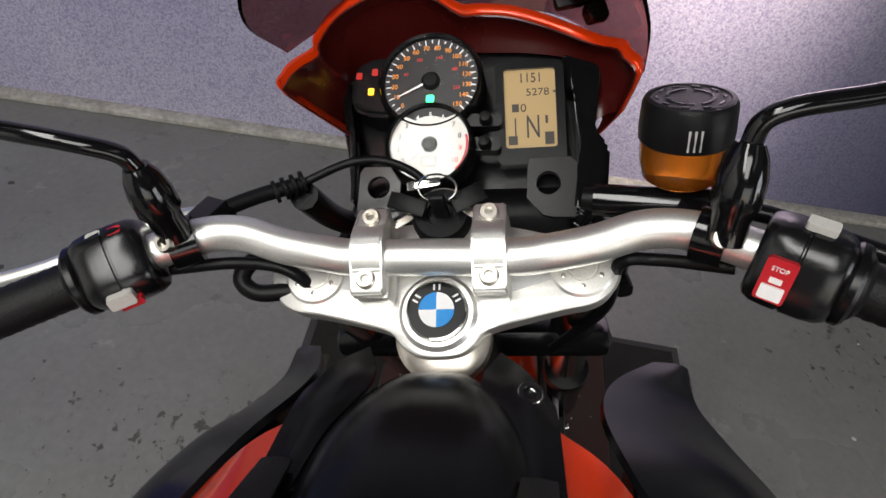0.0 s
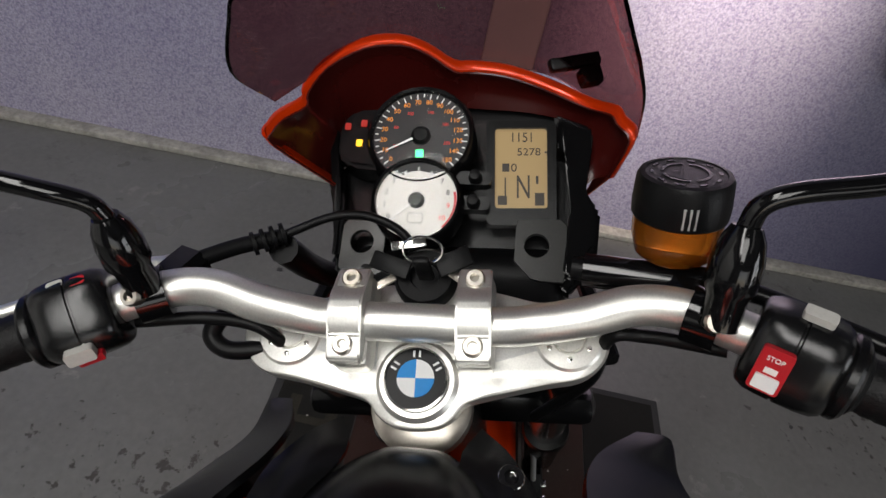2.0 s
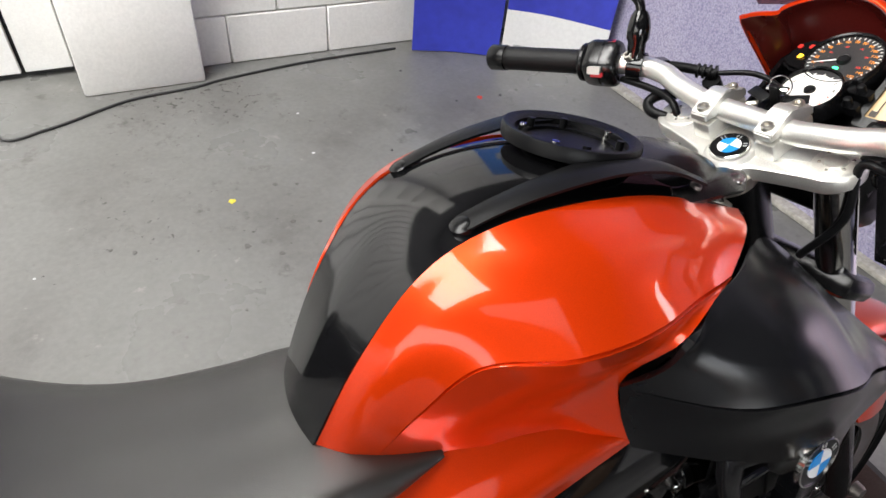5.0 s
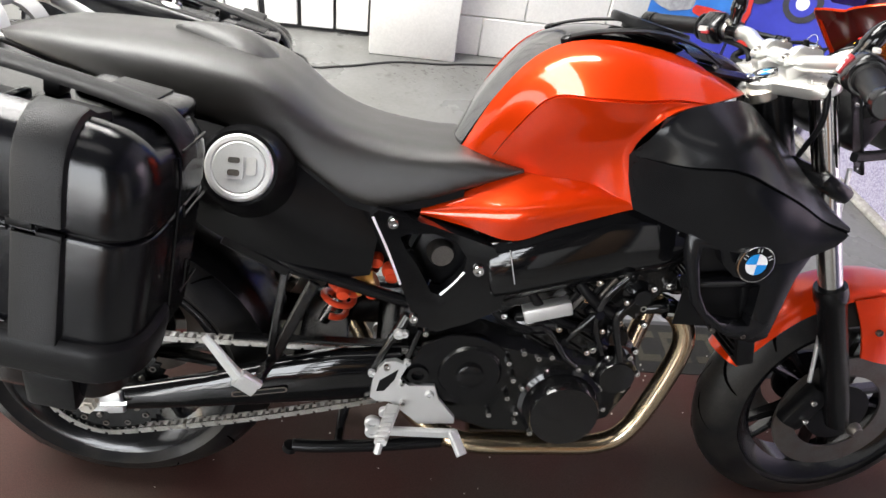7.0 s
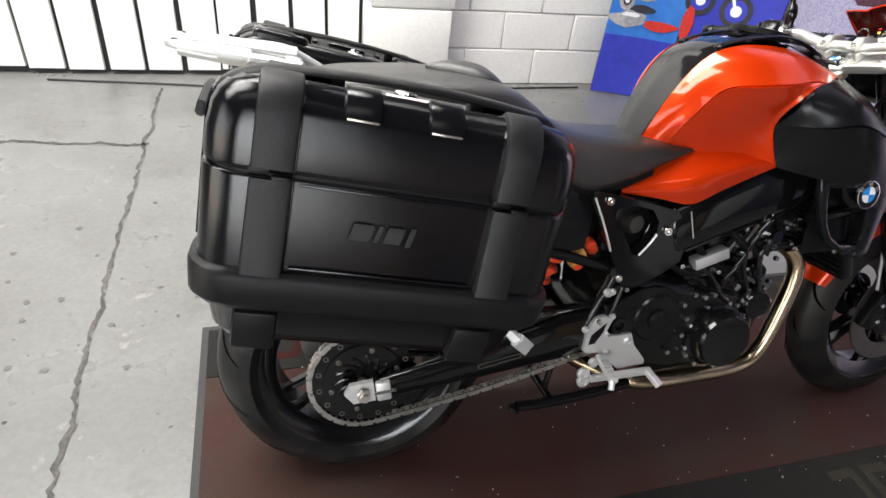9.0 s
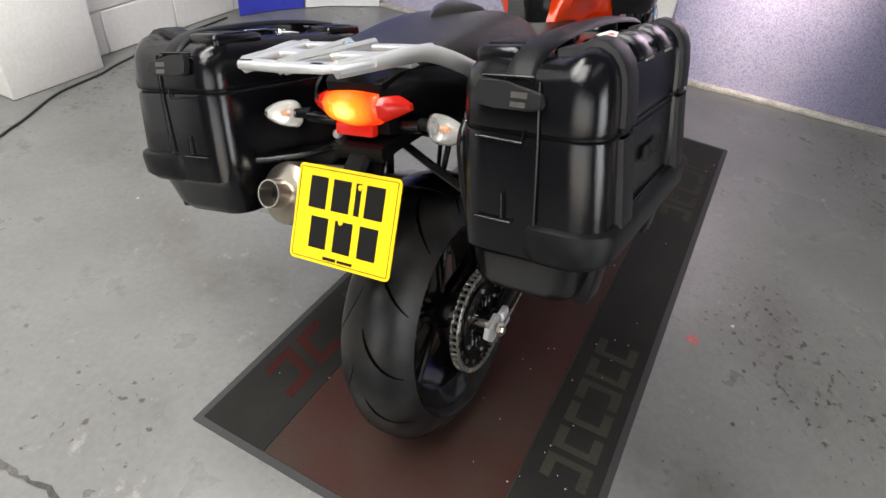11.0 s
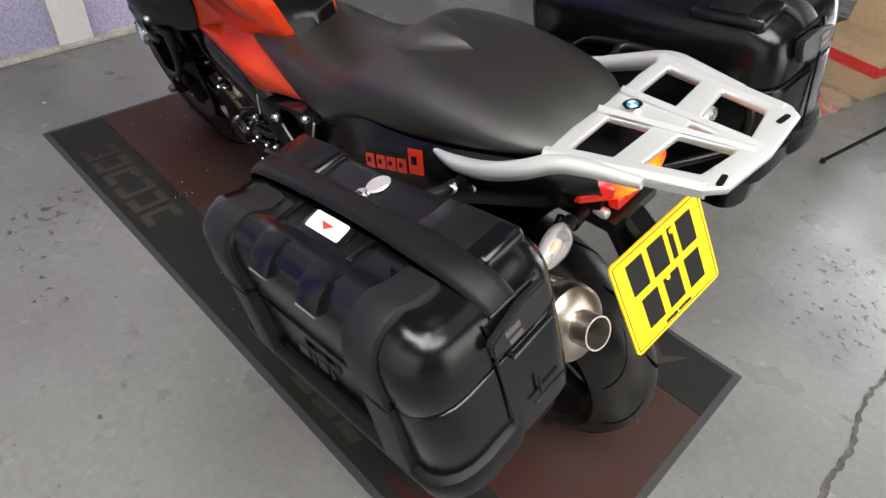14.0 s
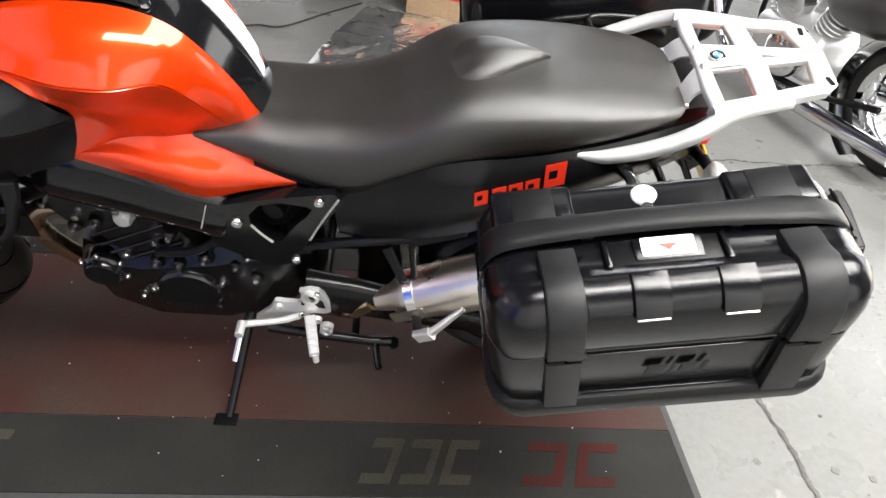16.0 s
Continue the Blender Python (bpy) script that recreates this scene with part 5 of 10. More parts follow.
def rack():
    cy = -0.014
    def deck_z(x):
        return 0.976 + (-0.11 - x) * 0.150

    # cast deck: one plate with five openings
    outer = [(-0.108, 0.0), (-0.104, 0.075), (-0.108, 0.142), (-0.150, 0.136), (-0.308, 0.098), (-0.326, 0.082), (-0.334, 0.0)]
    outer = outer + [(x, -y) for x, y in reversed(outer[1:-1])]
    front_gap = [(-0.130, 0.032), (-0.130, 0.112), (-0.186, 0.100), (-0.190, 0.026)]
    rear_gap = [(-0.228, 0.022), (-0.222, 0.091), (-0.288, 0.076), (-0.300, 0.014)]
    loops = [outer, front_gap, [(x, -y) for x, y in front_gap], rear_gap, [(x, -y) for x, y in rear_gap], [(-0.226, 0.009), (-0.226, -0.009), (-0.264, 0.0)]]
    bm = bmesh.new()
    edges = []
    for lp in loops:
        vs = [bm.verts.new((x, cy + y + 0.03 * min(0.0, x + 0.12), deck_z(x))) for x, y in lp]
        edges += [bm.edges.new((vs[k], vs[(k + 1) % len(vs)])) for k in range(len(vs))]
    bmesh.ops.triangle_fill(bm, use_beauty=True, edges=edges)
    bmesh.ops.dissolve_limit(bm, angle_limit=0.01, verts=bm.verts, edges=bm.edges)
    made = bmesh.ops.extrude_face_region(bm, geom=list(bm.faces))
    bmesh.ops.translate(bm, vec=(0, 0, 0.013), verts=[v for v in made["geom"] if isinstance(v, bmesh.types.BMVert)])
    bmesh.ops.recalc_face_normals(bm, faces=bm.faces)
    bmesh.ops.bevel(bm, geom=[e for e in bm.edges if len(e.link_faces) == 2 and e.calc_face_angle() > 0.9], offset=0.004, segments=3, affect="EDGES", profile=0.5)
    root = part("luggage_rack", bm, SILVER, bike, "silver painted cast luggage rack with grab rails", 45)
    # grab rails that run from the seat sides up to the deck
    for s in (-1, 1):
        bm = bmesh.new()
        tube(bm, [(0.092, cy + 0.155 * s, 0.884), (0.04, cy + 0.162 * s, 0.893), (-0.03, cy + 0.166 * s, 0.925), (-0.085, cy + 0.160 * s, 0.957), (-0.125, cy + 0.142 * s, 0.980), (-0.165, cy + 0.129 * s, 0.990), (-0.24, cy + 0.113 * s, 1.000)], [0.009, 0.013, 0.0145, 0.0145, 0.014, 0.0125, 0.009], 12)
        part("grab_rail", bm, SILVER, root, "", 50)
    deck = 1.0
    for s in (-1, 1):
        for name, a, b, w, h, w2 in (
                ("rail", (-0.106, cy + 0.133 * s, deck - 0.022), (-0.304, cy - 0.005 + 0.091 * s, deck + 0.009), 0.022, 0.026, 0.016),
                ("spine", (-0.112, cy + 0.027 * s, deck - 0.012), (-0.318, cy - 0.006 + 0.006 * s, deck + 0.013), 0.012, 0.022, 0.009)):
            bm = bmesh.new()
            beam(bm, a, b, w, h, bevel=0.007, w2=w2)
            part(name, bm, SILVER, root)
        bm = bmesh.new()
        rows = [[(-0.112, cy + (a + 0.045) * s, 0.978), (-0.100, cy + (a * 0.8 + 0.052) * s, 0.966), (-0.090, cy + (a * 0.7 + 0.060) * s, 0.944)] for a in (-0.030, 0.0, 0.030)]
        sheet(bm, surface(rows, 3, 4), 0.006 * s)
        part("stay", bm, SILVER, root)
        bm = bmesh.new()
        box(bm, (-0.078, cy + 0.066 * s, 0.942), (0.038, 0.034, 0.010), (0, 20, 0), 0.003)
        foot = part("mounting_foot", bm, SILVER, root)
        bm = bmesh.new()
        bolt(bm, (-0.078, cy + 0.068 * s, 0.946), (0.3, 0, 1), 0.0075)
        part("bolt", bm, DARK_STEEL, root)
        bm = bmesh.new()
        plate(bm, rounded(0.008, 0.022, 0.003, 3), 0.0006, axes((-0.313, cy + 0.070 * s, deck_z(-0.313) + 0.0136), (1, 0.15 * s, -0.15), (0, 1, 0)))
        part("slot", bm, MATT_BLACK, root)
    badge((-0.146, cy, deck_z(-0.146) + 0.0132), (0.15, 0, 1), (1, 0, 0.1), 0.0135, bike, False)


rack()


def tail_end():
    cy = -0.014
    bm = bmesh.new()
    rings = []
    for x, w, lo, hi in ((0.05, 0.12, 0.79, 0.92), (-0.05, 0.095, 0.83, 0.94), (-0.12, 0.075, 0.835, 0.945), (-0.158, 0.06, 0.845, 0.935)):
        rings.append([(x, cy - w, lo), (x, cy + w, lo), (x, cy + w, hi), (x, cy - w, hi)])
    skin(bm, rings)
    part("tail_core", bm, MATT_BLACK, bike)
    # tail light: amber glowing centre between red wings
    dim = glow("lit_red_lens", (1.0, 0.03, 0.008), 0.22, (0.45, 0.010, 0.008))
    amber = glow("lit_amber_lens", (1.0, 0.17, 0.01), 1.0, (0.6, 0.1, 0.01))
    # the lens is brightest before its bulb
    n, l = amber.node_tree.nodes, amber.node_tree.links
    at, grad, ramp = n.new("ShaderNodeMapping"), n.new("ShaderNodeTexGradient"), n.new("ShaderNodeValToRGB")
    at.inputs["Location"].default_value = (0.190 / 0.075, -(cy + 0.008) / 0.060, -0.896 / 0.038)
    at.inputs["Scale"].default_value = (1 / 0.075, 1 / 0.060, 1 / 0.038)
    grad.gradient_type = "SPHERICAL"
    e = ramp.color_ramp.elements
    e[0].position, e[0].color = 0.0, (0.50, 0.012, 0.002, 1)
    e[1].position, e[1].color = 0.88, (1.0, 0.72, 0.16, 1)
    mid = e.new(0.50)
    mid.color = (0.95, 0.19, 0.008, 1)
    co = n.new("ShaderNodeTexCoord")
    l.new(co.outputs["Object"], at.inputs["Vector"])
    l.new(at.outputs[0], grad.inputs["Vector"])
    l.new(grad.outputs["Fac"], ramp.inputs["Fac"])
    b = n["Principled BSDF"]
    l.new(ramp.outputs["Color"], b.inputs["Emission Color"])
    b.inputs["Emission Strength"].default_value = 1.9
    def lens(spans, grow):
        bm = bmesh.new()
        rings = []
        for y, zt, zb, bul in spans:
            h = zt - zb
            rings.append([(-0.140, cy + y, zt), (-0.150 + bul * 0.6 - grow, cy + y, zt + grow), (-0.156 + bul - grow, cy + y, zt - h * 0.25), (-0.156 + bul * 0.96 - grow, cy + y, zb + h * 0.3), (-0.148 + bul * 0.7 - grow, cy + y, zb - grow), (-0.140, cy + y, zb)])
        skin(bm, [list(r) for r in zip(*[spline([q[k] for q in rings], 4) for k in range(6)])])
        return bm

    full = ((0.104, 0.899, 0.888, 0.006), (0.080, 0.911, 0.879, -0.012), (0.045, 0.918, 0.868, -0.028), (0.0, 0.921, 0.864, -0.036), (-0.045, 0.918, 0.868, -0.028), (-0.080, 0.911, 0.879, -0.012), (-0.104, 0.899, 0.888, 0.006))
    root = part("tail_light", lens(full, 0.0), dim, bike, "lit red tail light with an amber glowing middle", 50)
    part("amber_lens", lens(((0.062, 0.9145, 0.8735, -0.0205),) + full[2:5] + ((-0.056, 0.9155, 0.8715, -0.0225),), 0.0014), amber, root, "", 50)
    bm = bmesh.new()
    box(bm, (-0.168, cy + 0.004, 0.855), (0.020, 0.082, 0.024), (0, 12, 0), 0.005)
    part("lower_lens", bm, dim, root)
    # moulded ribs down the lens
    for k in range(9):
        y = -0.048 + 0.012 * k
        bul = -0.036 + 0.008 * (y / 0.045) ** 2
        bm = bmesh.new()
        tube(bm, [(-0.1525 + bul * 0.7, cy + y, 0.914), (-0.1585 + bul, cy + y, 0.904), (-0.1585 + bul * 0.96, cy + y, 0.884), (-0.151 + bul * 0.72, cy + y, 0.870)], 0.0013, 6, 3)
        part("lens_rib", bm, amber, root)
    # undertray and plate holder
    bm = bmesh.new()
    rows = []
    for x, w, z in ((0.02, 0.09, 0.80), (-0.08, 0.075, 0.825), (-0.15, 0.065, 0.824), (-0.185, 0.055, 0.815)):
        rows.append([(x, cy - w, z - 0.012), (x, cy + w, z - 0.012), (x, cy + w, z + 0.012), (x, cy - w, z + 0.012)])
    skin(bm, rows)
    part("undertray", bm, SATIN_BLACK, bike)
    bm = bmesh.new()
    beam(bm, (-0.150, cy, 0.812), (-0.272, cy, 0.648), 0.014, 0.085, (0, 1, 0), 0.004)
    beam(bm, (-0.14, cy, 0.815), (-0.215, cy, 0.76), 0.05, 0.05, (0, 1, 0), 0.008)
    part("plate_holder", bm, SATIN_BLACK, bike, "black plastic plate holder")
    for y in (0.055, -0.045):
        bm = bmesh.new()
        lathe(bm, [(0, 0.012), (0.006, 0.012), (0.009, 0.008), (0.009, -0.01), (0, -0.01)], (-0.158, cy + y, 0.838 if y > 0 else 0.812), (-1, 0, 0), 14)
        part("lock_barrel", bm, CAST if y > 0 else DARK_STEEL, bike)
    # number plate, characters as plain bars
    o, tl, tr, bl = Vector((-0.301, 0.0985, 0.643)), Vector((-0.214, 0.097, 0.799)), Vector((-0.219, -0.131, 0.796)), Vector((-0.301, 0.100, 0.643))
    mid = (tl + tr + bl + (bl + tr - tl)) / 4
    m = axes(mid, tr - tl, tl - bl)
    bm = bmesh.new()
    plate(bm, rounded(0.229, 0.178, 0.010), 0.003, m)
    npl = part("number_plate", bm, YELLOW, bike, "yellow rear number plate with black character bars")
    line = 0.0012
    bm = bmesh.new()
    for sx in (-1, 1):
        plate(bm, [(sx * 0.1085 - line / 2, -0.083), (sx * 0.1085 + line / 2, -0.083), (sx * 0.1085 + line / 2, 0.083), (sx * 0.1085 - line / 2, 0.083)], 0.0006, m @ pose(0, 0, 0.003))
        plate(bm, [(-0.107, sx * 0.083 - line / 2), (0.107, sx * 0.083 - line / 2), (0.107, sx * 0.083 + line / 2), (-0.107, sx * 0.083 + line / 2)], 0.0006, m @ pose(0, 0, 0.003))
    part("border_line", bm, INK, npl)
    mm = m @ pose(0, 0, 0.003)
    for row, xs in ((0.040, (-0.063, -0.010, 0.027, 0.064)), (-0.033, (-0.052, 0.004, 0.060))):
        for x in xs:
            w = 0.012 if abs(x - 0.027) < 1e-6 else 0.040
            bars([(x, row, w, 0.058)], mm, INK, npl, "character_bar")
    bars([(-0.02, -0.077, 0.030, 0.006), (0.016, -0.077, 0.034, 0.005)], mm, INK, npl, "maker_bar")
    for p in ((0.030, 0.062), (-0.004, -0.006)):
        bm = bmesh.new()
        q = mm @ Vector((p[0], p[1], 0))
        lathe(bm, [(0, 0.003), (0.004, 0.0025), (0.006, 0.0), (0, 0)], q, mm.to_3x3() @ Vector((0, 0, 1)), 14)
        part("screw_cap", bm, YELLOW, npl)


tail_end()


def indicator(c, out, label=""):
    """Clear-lensed indicator on a short rubber stalk; out is the way its stalk runs."""
    c, out = Vector(c), Vector(out).normalized()
    bm = bmesh.new()
    tube(bm, [c - out * 0.055, c - out * 0.02], [0.011, 0.009], 10)
    root = part("indicator", bm, MATT_BLACK, bike, "indicator with a clear lens")
    across = out.cross(Vector((0, 0, 1))).normalized()
    if across.x > 0:
        across = -across
    outline = ((-0.027, 0.013, 0.020, 0.020), (-0.018, 0.018, 0.024, 0.026), (0.000, 0.020, 0.023, 0.026), (0.018, 0.017, 0.019, 0.022), (0.034, 0.012, 0.012, 0.014), (0.043, 0.005, 0.005, 0.006))

    def half_shell(sign, grow):
        """One half of the drop-shaped head: sign 1 towards the rear, -1 towards the front."""
        rings = []
        for d, w, up, down in outline:
            ring = []
            for j in range(13):
                a = math.pi * j / 12
                z = math.cos(a) * (up if math.cos(a) > 0 else down)
                ring.append(c + out * d + across * (sign * math.sin(a) * w * grow) + Vector((0, 0, z * grow)))
            rings.append(ring)
        bm = bmesh.new()
        sheet(bm, [list(q) for q in zip(*[spline([r[j] for r in rings], 4) for j in range(13)])], 0.0012)
        return bm

    part("housing", half_shell(-1, 1.0), ALU, root, "bright reflector bowl", 70)
    part("lens", half_shell(1, 1.0), CLEAR_LENS, root, "clear plastic lens", 70)
    for k in range(5):
        bm = bmesh.new()
        y = -0.018 + 0.010 * k
        tube(bm, [c + out * y + across * 0.0155 * (1 - 0.12 * k * k / 4) + Vector((0, 0, z)) for z in (-0.012 + 0.001 * k, 0.0, 0.011 - 0.001 * k)], 0.0011, 6)
        part("flute", bm, CLEAR_LENS, root)
    bm = bmesh.new()
    lathe(bm, [(0, 0.011), (0.005, 0.009), (0.0075, 0.0), (0.005, -0.009), (0, -0.009)], c, out, 12)
    part("bulb", bm, AMBER_BULB, root)


CLEAR_LENS = clear("clear_lens", (1.0, 1.0, 1.0), 0.05, 1.25, 0.9)
AMBER_BULB = material("amber_bulb", (0.8, 0.28, 0.05), 0.2)
indicator((-0.163, 0.158, 0.868), (-0.25, 1, 0.0))
indicator((-0.163, -0.190, 0.868), (-0.25, -1, 0.0))
for s in (-1, 1):
    bm = bmesh.new()
    tube(bm, [(-0.12, -0.014 + 0.05 * s, 0.85), (-0.145, -0.014 + 0.09 * s, 0.858), (-0.155, -0.014 + 0.125 * s, 0.864)], [0.014, 0.012, 0.010], 10)
    part("indicator_arm", bm, SATIN_BLACK, bike)

# -- wheels --
def wheel(name, c, R, width, rim_r, sprocket_side, label, turn=None):
    """Tyre, rim with five forked spokes, hub; c is the axle's middle."""
    c = Vector(c)
    ax = Vector((0, 1, 0)) if turn is None else turn
    w = width / 2
    fwd = Vector((0, 0, 1)).cross(ax) * -1
    prof = []
    for k in range(17):
        a = -1 + 2 * k / 16
        prof.append((R - 0.062 * abs(a) ** 2.3 - 0.010 * abs(a) ** 8, a * w))
    prof += [(rim_r + 0.012, w * 0.86), (rim_r, w * 0.78), (rim_r, -w * 0.78), (rim_r + 0.012, -w * 0.86)]
    bm = bmesh.new()
    lathe(bm, [(rim_r + 0.004, -w * 0.84), (rim_r + 0.006, -w * 0.74), (rim_r - 0.006, -w * 0.66), (rim_r - 0.022, -w * 0.5), (rim_r - 0.022, w * 0.5), (rim_r - 0.006, w * 0.66), (rim_r + 0.006, w * 0.74), (rim_r + 0.004, w * 0.84),
               (rim_r - 0.008, w * 0.80), (rim_r - 0.034, w * 0.5), (rim_r - 0.034, -w * 0.5), (rim_r - 0.008, -w * 0.80)], c, ax, 64, closed=True)
    root = part(name, bm, WHEEL_BLACK, bike, label, 30)
    bm = bmesh.new()
    lathe(bm, prof, c, ax, 72, closed=True)
    part("tyre", bm, RUBBER, root, "worn black road tyre with curved grooves", 50)
    # sipes: thin dark grooves that curve over the tread
    groove = material("tread_groove_" + name, (0.0012, 0.0012, 0.0012), 0.95, spec=0.02)
    for side in (-1, 1):
        for k in range(12):
            bm = bmesh.new()
            a0 = 2 * math.pi * (k + (0.5 if side > 0 else 0)) / 12
            pts = []
            for j in range(9):
                f = j / 8
                y = side * (0.10 + 0.78 * f ** 1.3)
                a = a0 + 0.50 * f - 0.10 * f * f
                r = R - 0.062 * abs(y) ** 2.3 - 0.010 * abs(y) ** 8 + 0.0006
                e = fwd * math.cos(a) + Vector((0, 0, 1)) * math.sin(a)
                pts.append((c + e * r + ax * (y * w), fwd * -math.sin(a) + Vector((0, 0, 1)) * math.cos(a)))
            taper = [0.35, 0.8, 1.0, 1.0, 1.0, 1.0, 0.9, 0.7, 0.3]
            left = [bm.verts.new(p + t * 0.0040 * u + ax * 0.0024 * u) for (p, t), u in zip(pts, taper)]
            right = [bm.verts.new(p - t * 0.0040 * u - ax * 0.0024 * u) for (p, t), u in zip(pts, taper)]
            for j in range(8):
                bm.faces.new((left[j], left[j + 1], right[j + 1], right[j]))
            part("groove", bm, groove, root)
    bm = bmesh.new()
    lathe(bm, [(0, -0.055), (0.035, -0.055), (0.042, -0.03), (0.046, 0), (0.042, 0.03), (0.035, 0.055), (0, 0.055)], c, ax, 28)
    part("hub", bm, WHEEL_BLACK, root)
    for k in range(5):
        for d in (-0.16, 0.16):
            a, b = 2 * math.pi * k / 5 + d * 0.25, 2 * math.pi * k / 5 + d
            e0 = fwd * math.cos(a) + Vector((0, 0, 1)) * math.sin(a)
            e1 = fwd * math.cos(b) + Vector((0, 0, 1)) * math.sin(b)
            bm = bmesh.new()
            beam(bm, c + e0 * 0.035, c + e1 * (rim_r - 0.022), 0.022, 0.034, ax, 0.005, 0.016, 0.026)
            part("spoke", bm, WHEEL_BLACK, root)
    return root


rear = wheel("rear_wheel", (0, 0, 0.315), 0.315, 0.182, 0.222, -1, "black cast rear wheel")
STEER = Matrix.Translation((1.19, 0, 1.0)) @ Matrix.Rotation(radians(3.5), 4, Vector((-0.4226, 0, 0.9063))) @ Matrix.Translation((-1.19, 0, -1.0))


def sp(x, y, z):
    """A point of the steered assembly."""
    return STEER @ Vector((x, y, z))


def sv(x, y, z):
    return STEER.to_3x3() @ Vector((x, y, z))


def sm(m):
    return STEER @ m


front_c = sp(1.548, 0, 0.300)
front = wheel("front_wheel", front_c, 0.300, 0.122, 0.218, 1, "black cast front wheel", sv(0, 1, 0).normalized())


def disc(c, ax, R, r, parent, holes=24, mat=None):
    c, ax = Vector(c), Vector(ax).normalized()
    bm = bmesh.new()
    lathe(bm, [(r, -0.0025), (R, -0.0025), (R, 0.0025), (r, 0.0025)], c, ax, 56, closed=True)
    root = part("brake_disc", bm, mat or DARK_STEEL, parent, "worn steel brake disc")
    bm = bmesh.new()
    lathe(bm, [(0.03, -0.003), (r * 0.72, -0.003), (r * 0.72, 0.003), (0.03, 0.003)], c, ax, 36, closed=True)
    part("disc_carrier", bm, MATT_BLACK, parent)
    return root


for s in (-1, 1):
    disc(sp(1.548, 0.066 * s, 0.30), sv(0, 1, 0), 0.150, 0.100, front)
disc((0, 0.088, 0.315), (0, 1, 0), 0.132, 0.088, rear)


# -- final drive --
def final_drive():
    y = -0.118
    bm = bmesh.new()
    teeth = 47
    prof = []
    for k in range(teeth):
        for f, r in ((0.0, 0.113), (0.25, 0.1195), (0.5, 0.1195), (0.75, 0.113)):
            a = 2 * math.pi * (k + f) / teeth
            prof.append((r * math.cos(a), r * math.sin(a)))
    plate(bm, prof, 0.006, axes((0, y + 0.003, 0.315), (1, 0, 0), (0, 0, 1)))
    sprocket = part("sprocket", bm, ENGINE_BLACK, rear, "black steel sprocket with a slotted carrier")
    bm = bmesh.new()
    lathe(bm, [(0.048, 0.0), (0.088, 0.0), (0.088, 0.004), (0.048, 0.004)], (0, y - 0.004, 0.315), (0, -1, 0), 40, closed=True)
    part("sprocket_ring", bm, ENGINE_BLACK, rear)
    # curved ribs and lightening holes of the carrier
    for k in range(15):
        a = 2 * math.pi * k / 15
        bm = bmesh.new()
        tube(bm, [(r * math.cos(a + t), y - 0.008, 0.315 + r * math.sin(a + t)) for r, t in ((0.036, 0.0), (0.050, 0.10), (0.064, 0.28))], 0.0032, 8, 3)
        part("carrier_rib", bm, GLOSS_BLACK, rear)
        bm = bmesh.new()
        lathe(bm, [(0.0042, 0.0), (0.0062, 0.0), (0.0062, 0.0018), (0.0042, 0.0018)], (0.101 * math.cos(a), y - 0.003, 0.315 + 0.101 * math.sin(a)), (0, -1, 0), 12, closed=True)
        part("hole_rim", bm, DARK_STEEL, sprocket)
    for k in range(6):
        a = 2 * math.pi * k / 6 + 0.3
        bm = bmesh.new()
        bolt(bm, (0.076 * math.cos(a), y - 0.008, 0.315 + 0.076 * math.sin(a)), (0, -1, 0), 0.006, 0.004)
        part("sprocket_bolt", bm, DARK_STEEL, rear)
    # roller chain: one run over the sprocket and along both spans
    pts = []
    fx, fz, fr, rr = 0.615, 0.391, 0.045, 0.1195
    for k in range(26):
        a = radians(84 + 194 * k / 25)
        pts.append(Vector((rr * math.cos(a), y, 0.315 + rr * math.sin(a))))
    low = pts[-1]
    for k in range(1, 36):
        f = k / 36
        pts.append(low.lerp(Vector((fx + 0.005, y, fz - fr)), f) - Vector((0, 0, 0.012 * math.sin(math.pi * f))))
    for k in range(10):
        a = radians(-84 + 168 * k / 9)
        pts.append(Vector((fx + fr * math.cos(a), y, fz + fr * math.sin(a))))
    top = Vector((fx - 0.005, y, fz + fr))
    for k in range(1, 36):
        pts.append(top.lerp(pts[0], k / 36))
    # even steps of one pitch
    total = sum((b - a).length for a, b in zip(pts, pts[1:] + pts[:1]))
    count = int(total / 0.0159 / 2) * 2
    step, even, need = total / count, [], 0.0
    dist = 0.0
    for a, b in zip(pts, pts[1:] + pts[:1]):
        seg = (b - a).length
        while need <= dist + seg and len(even) < count:
            even.append(a.lerp(b, (need - dist) / seg))
            need += step
        dist += seg
    bm = bmesh.new()
    n = len(even)
    for k in range(n):
        a, b = even[k], even[(k + 1) % n]
        off = 0.0062 if k % 2 else 0.0085
        for s in (-1, 1):
            d = (b - a).normalized()
            h, over = (0.0118, 0.0052) if k % 2 == 0 else (0.0075, 0.0015)
            beam(bm, a - d * over + Vector((0, off * s, 0)), b + d * over + Vector((0, off * s, 0)), h, 0.0018, (0, 1, 0), 0.0005)
        rod(bm, a + Vector((0, 0.0105, 0)), a - Vector((0, 0.0105, 0)), 0.0036, 8)
    chain = part("chain", bm, material("oiled_chain_steel", (0.50, 0.49, 0.46), 0.30, 1.0, 0.25, 300, 0.4, 30, tint=(0.22, 0.19, 0.15)), bike, "bright steel roller chain", 30)
    chain["kind"] = "stuff"
    bm = bmesh.new()
    beam(bm, (0.62, y - 0.005, 0.455), (0.25, y - 0.01, 0.452), 0.024, 0.006, bevel=0.002, w2=0.020)
    part("chain_guard", bm, SATIN_BLACK, bike)


final_drive()


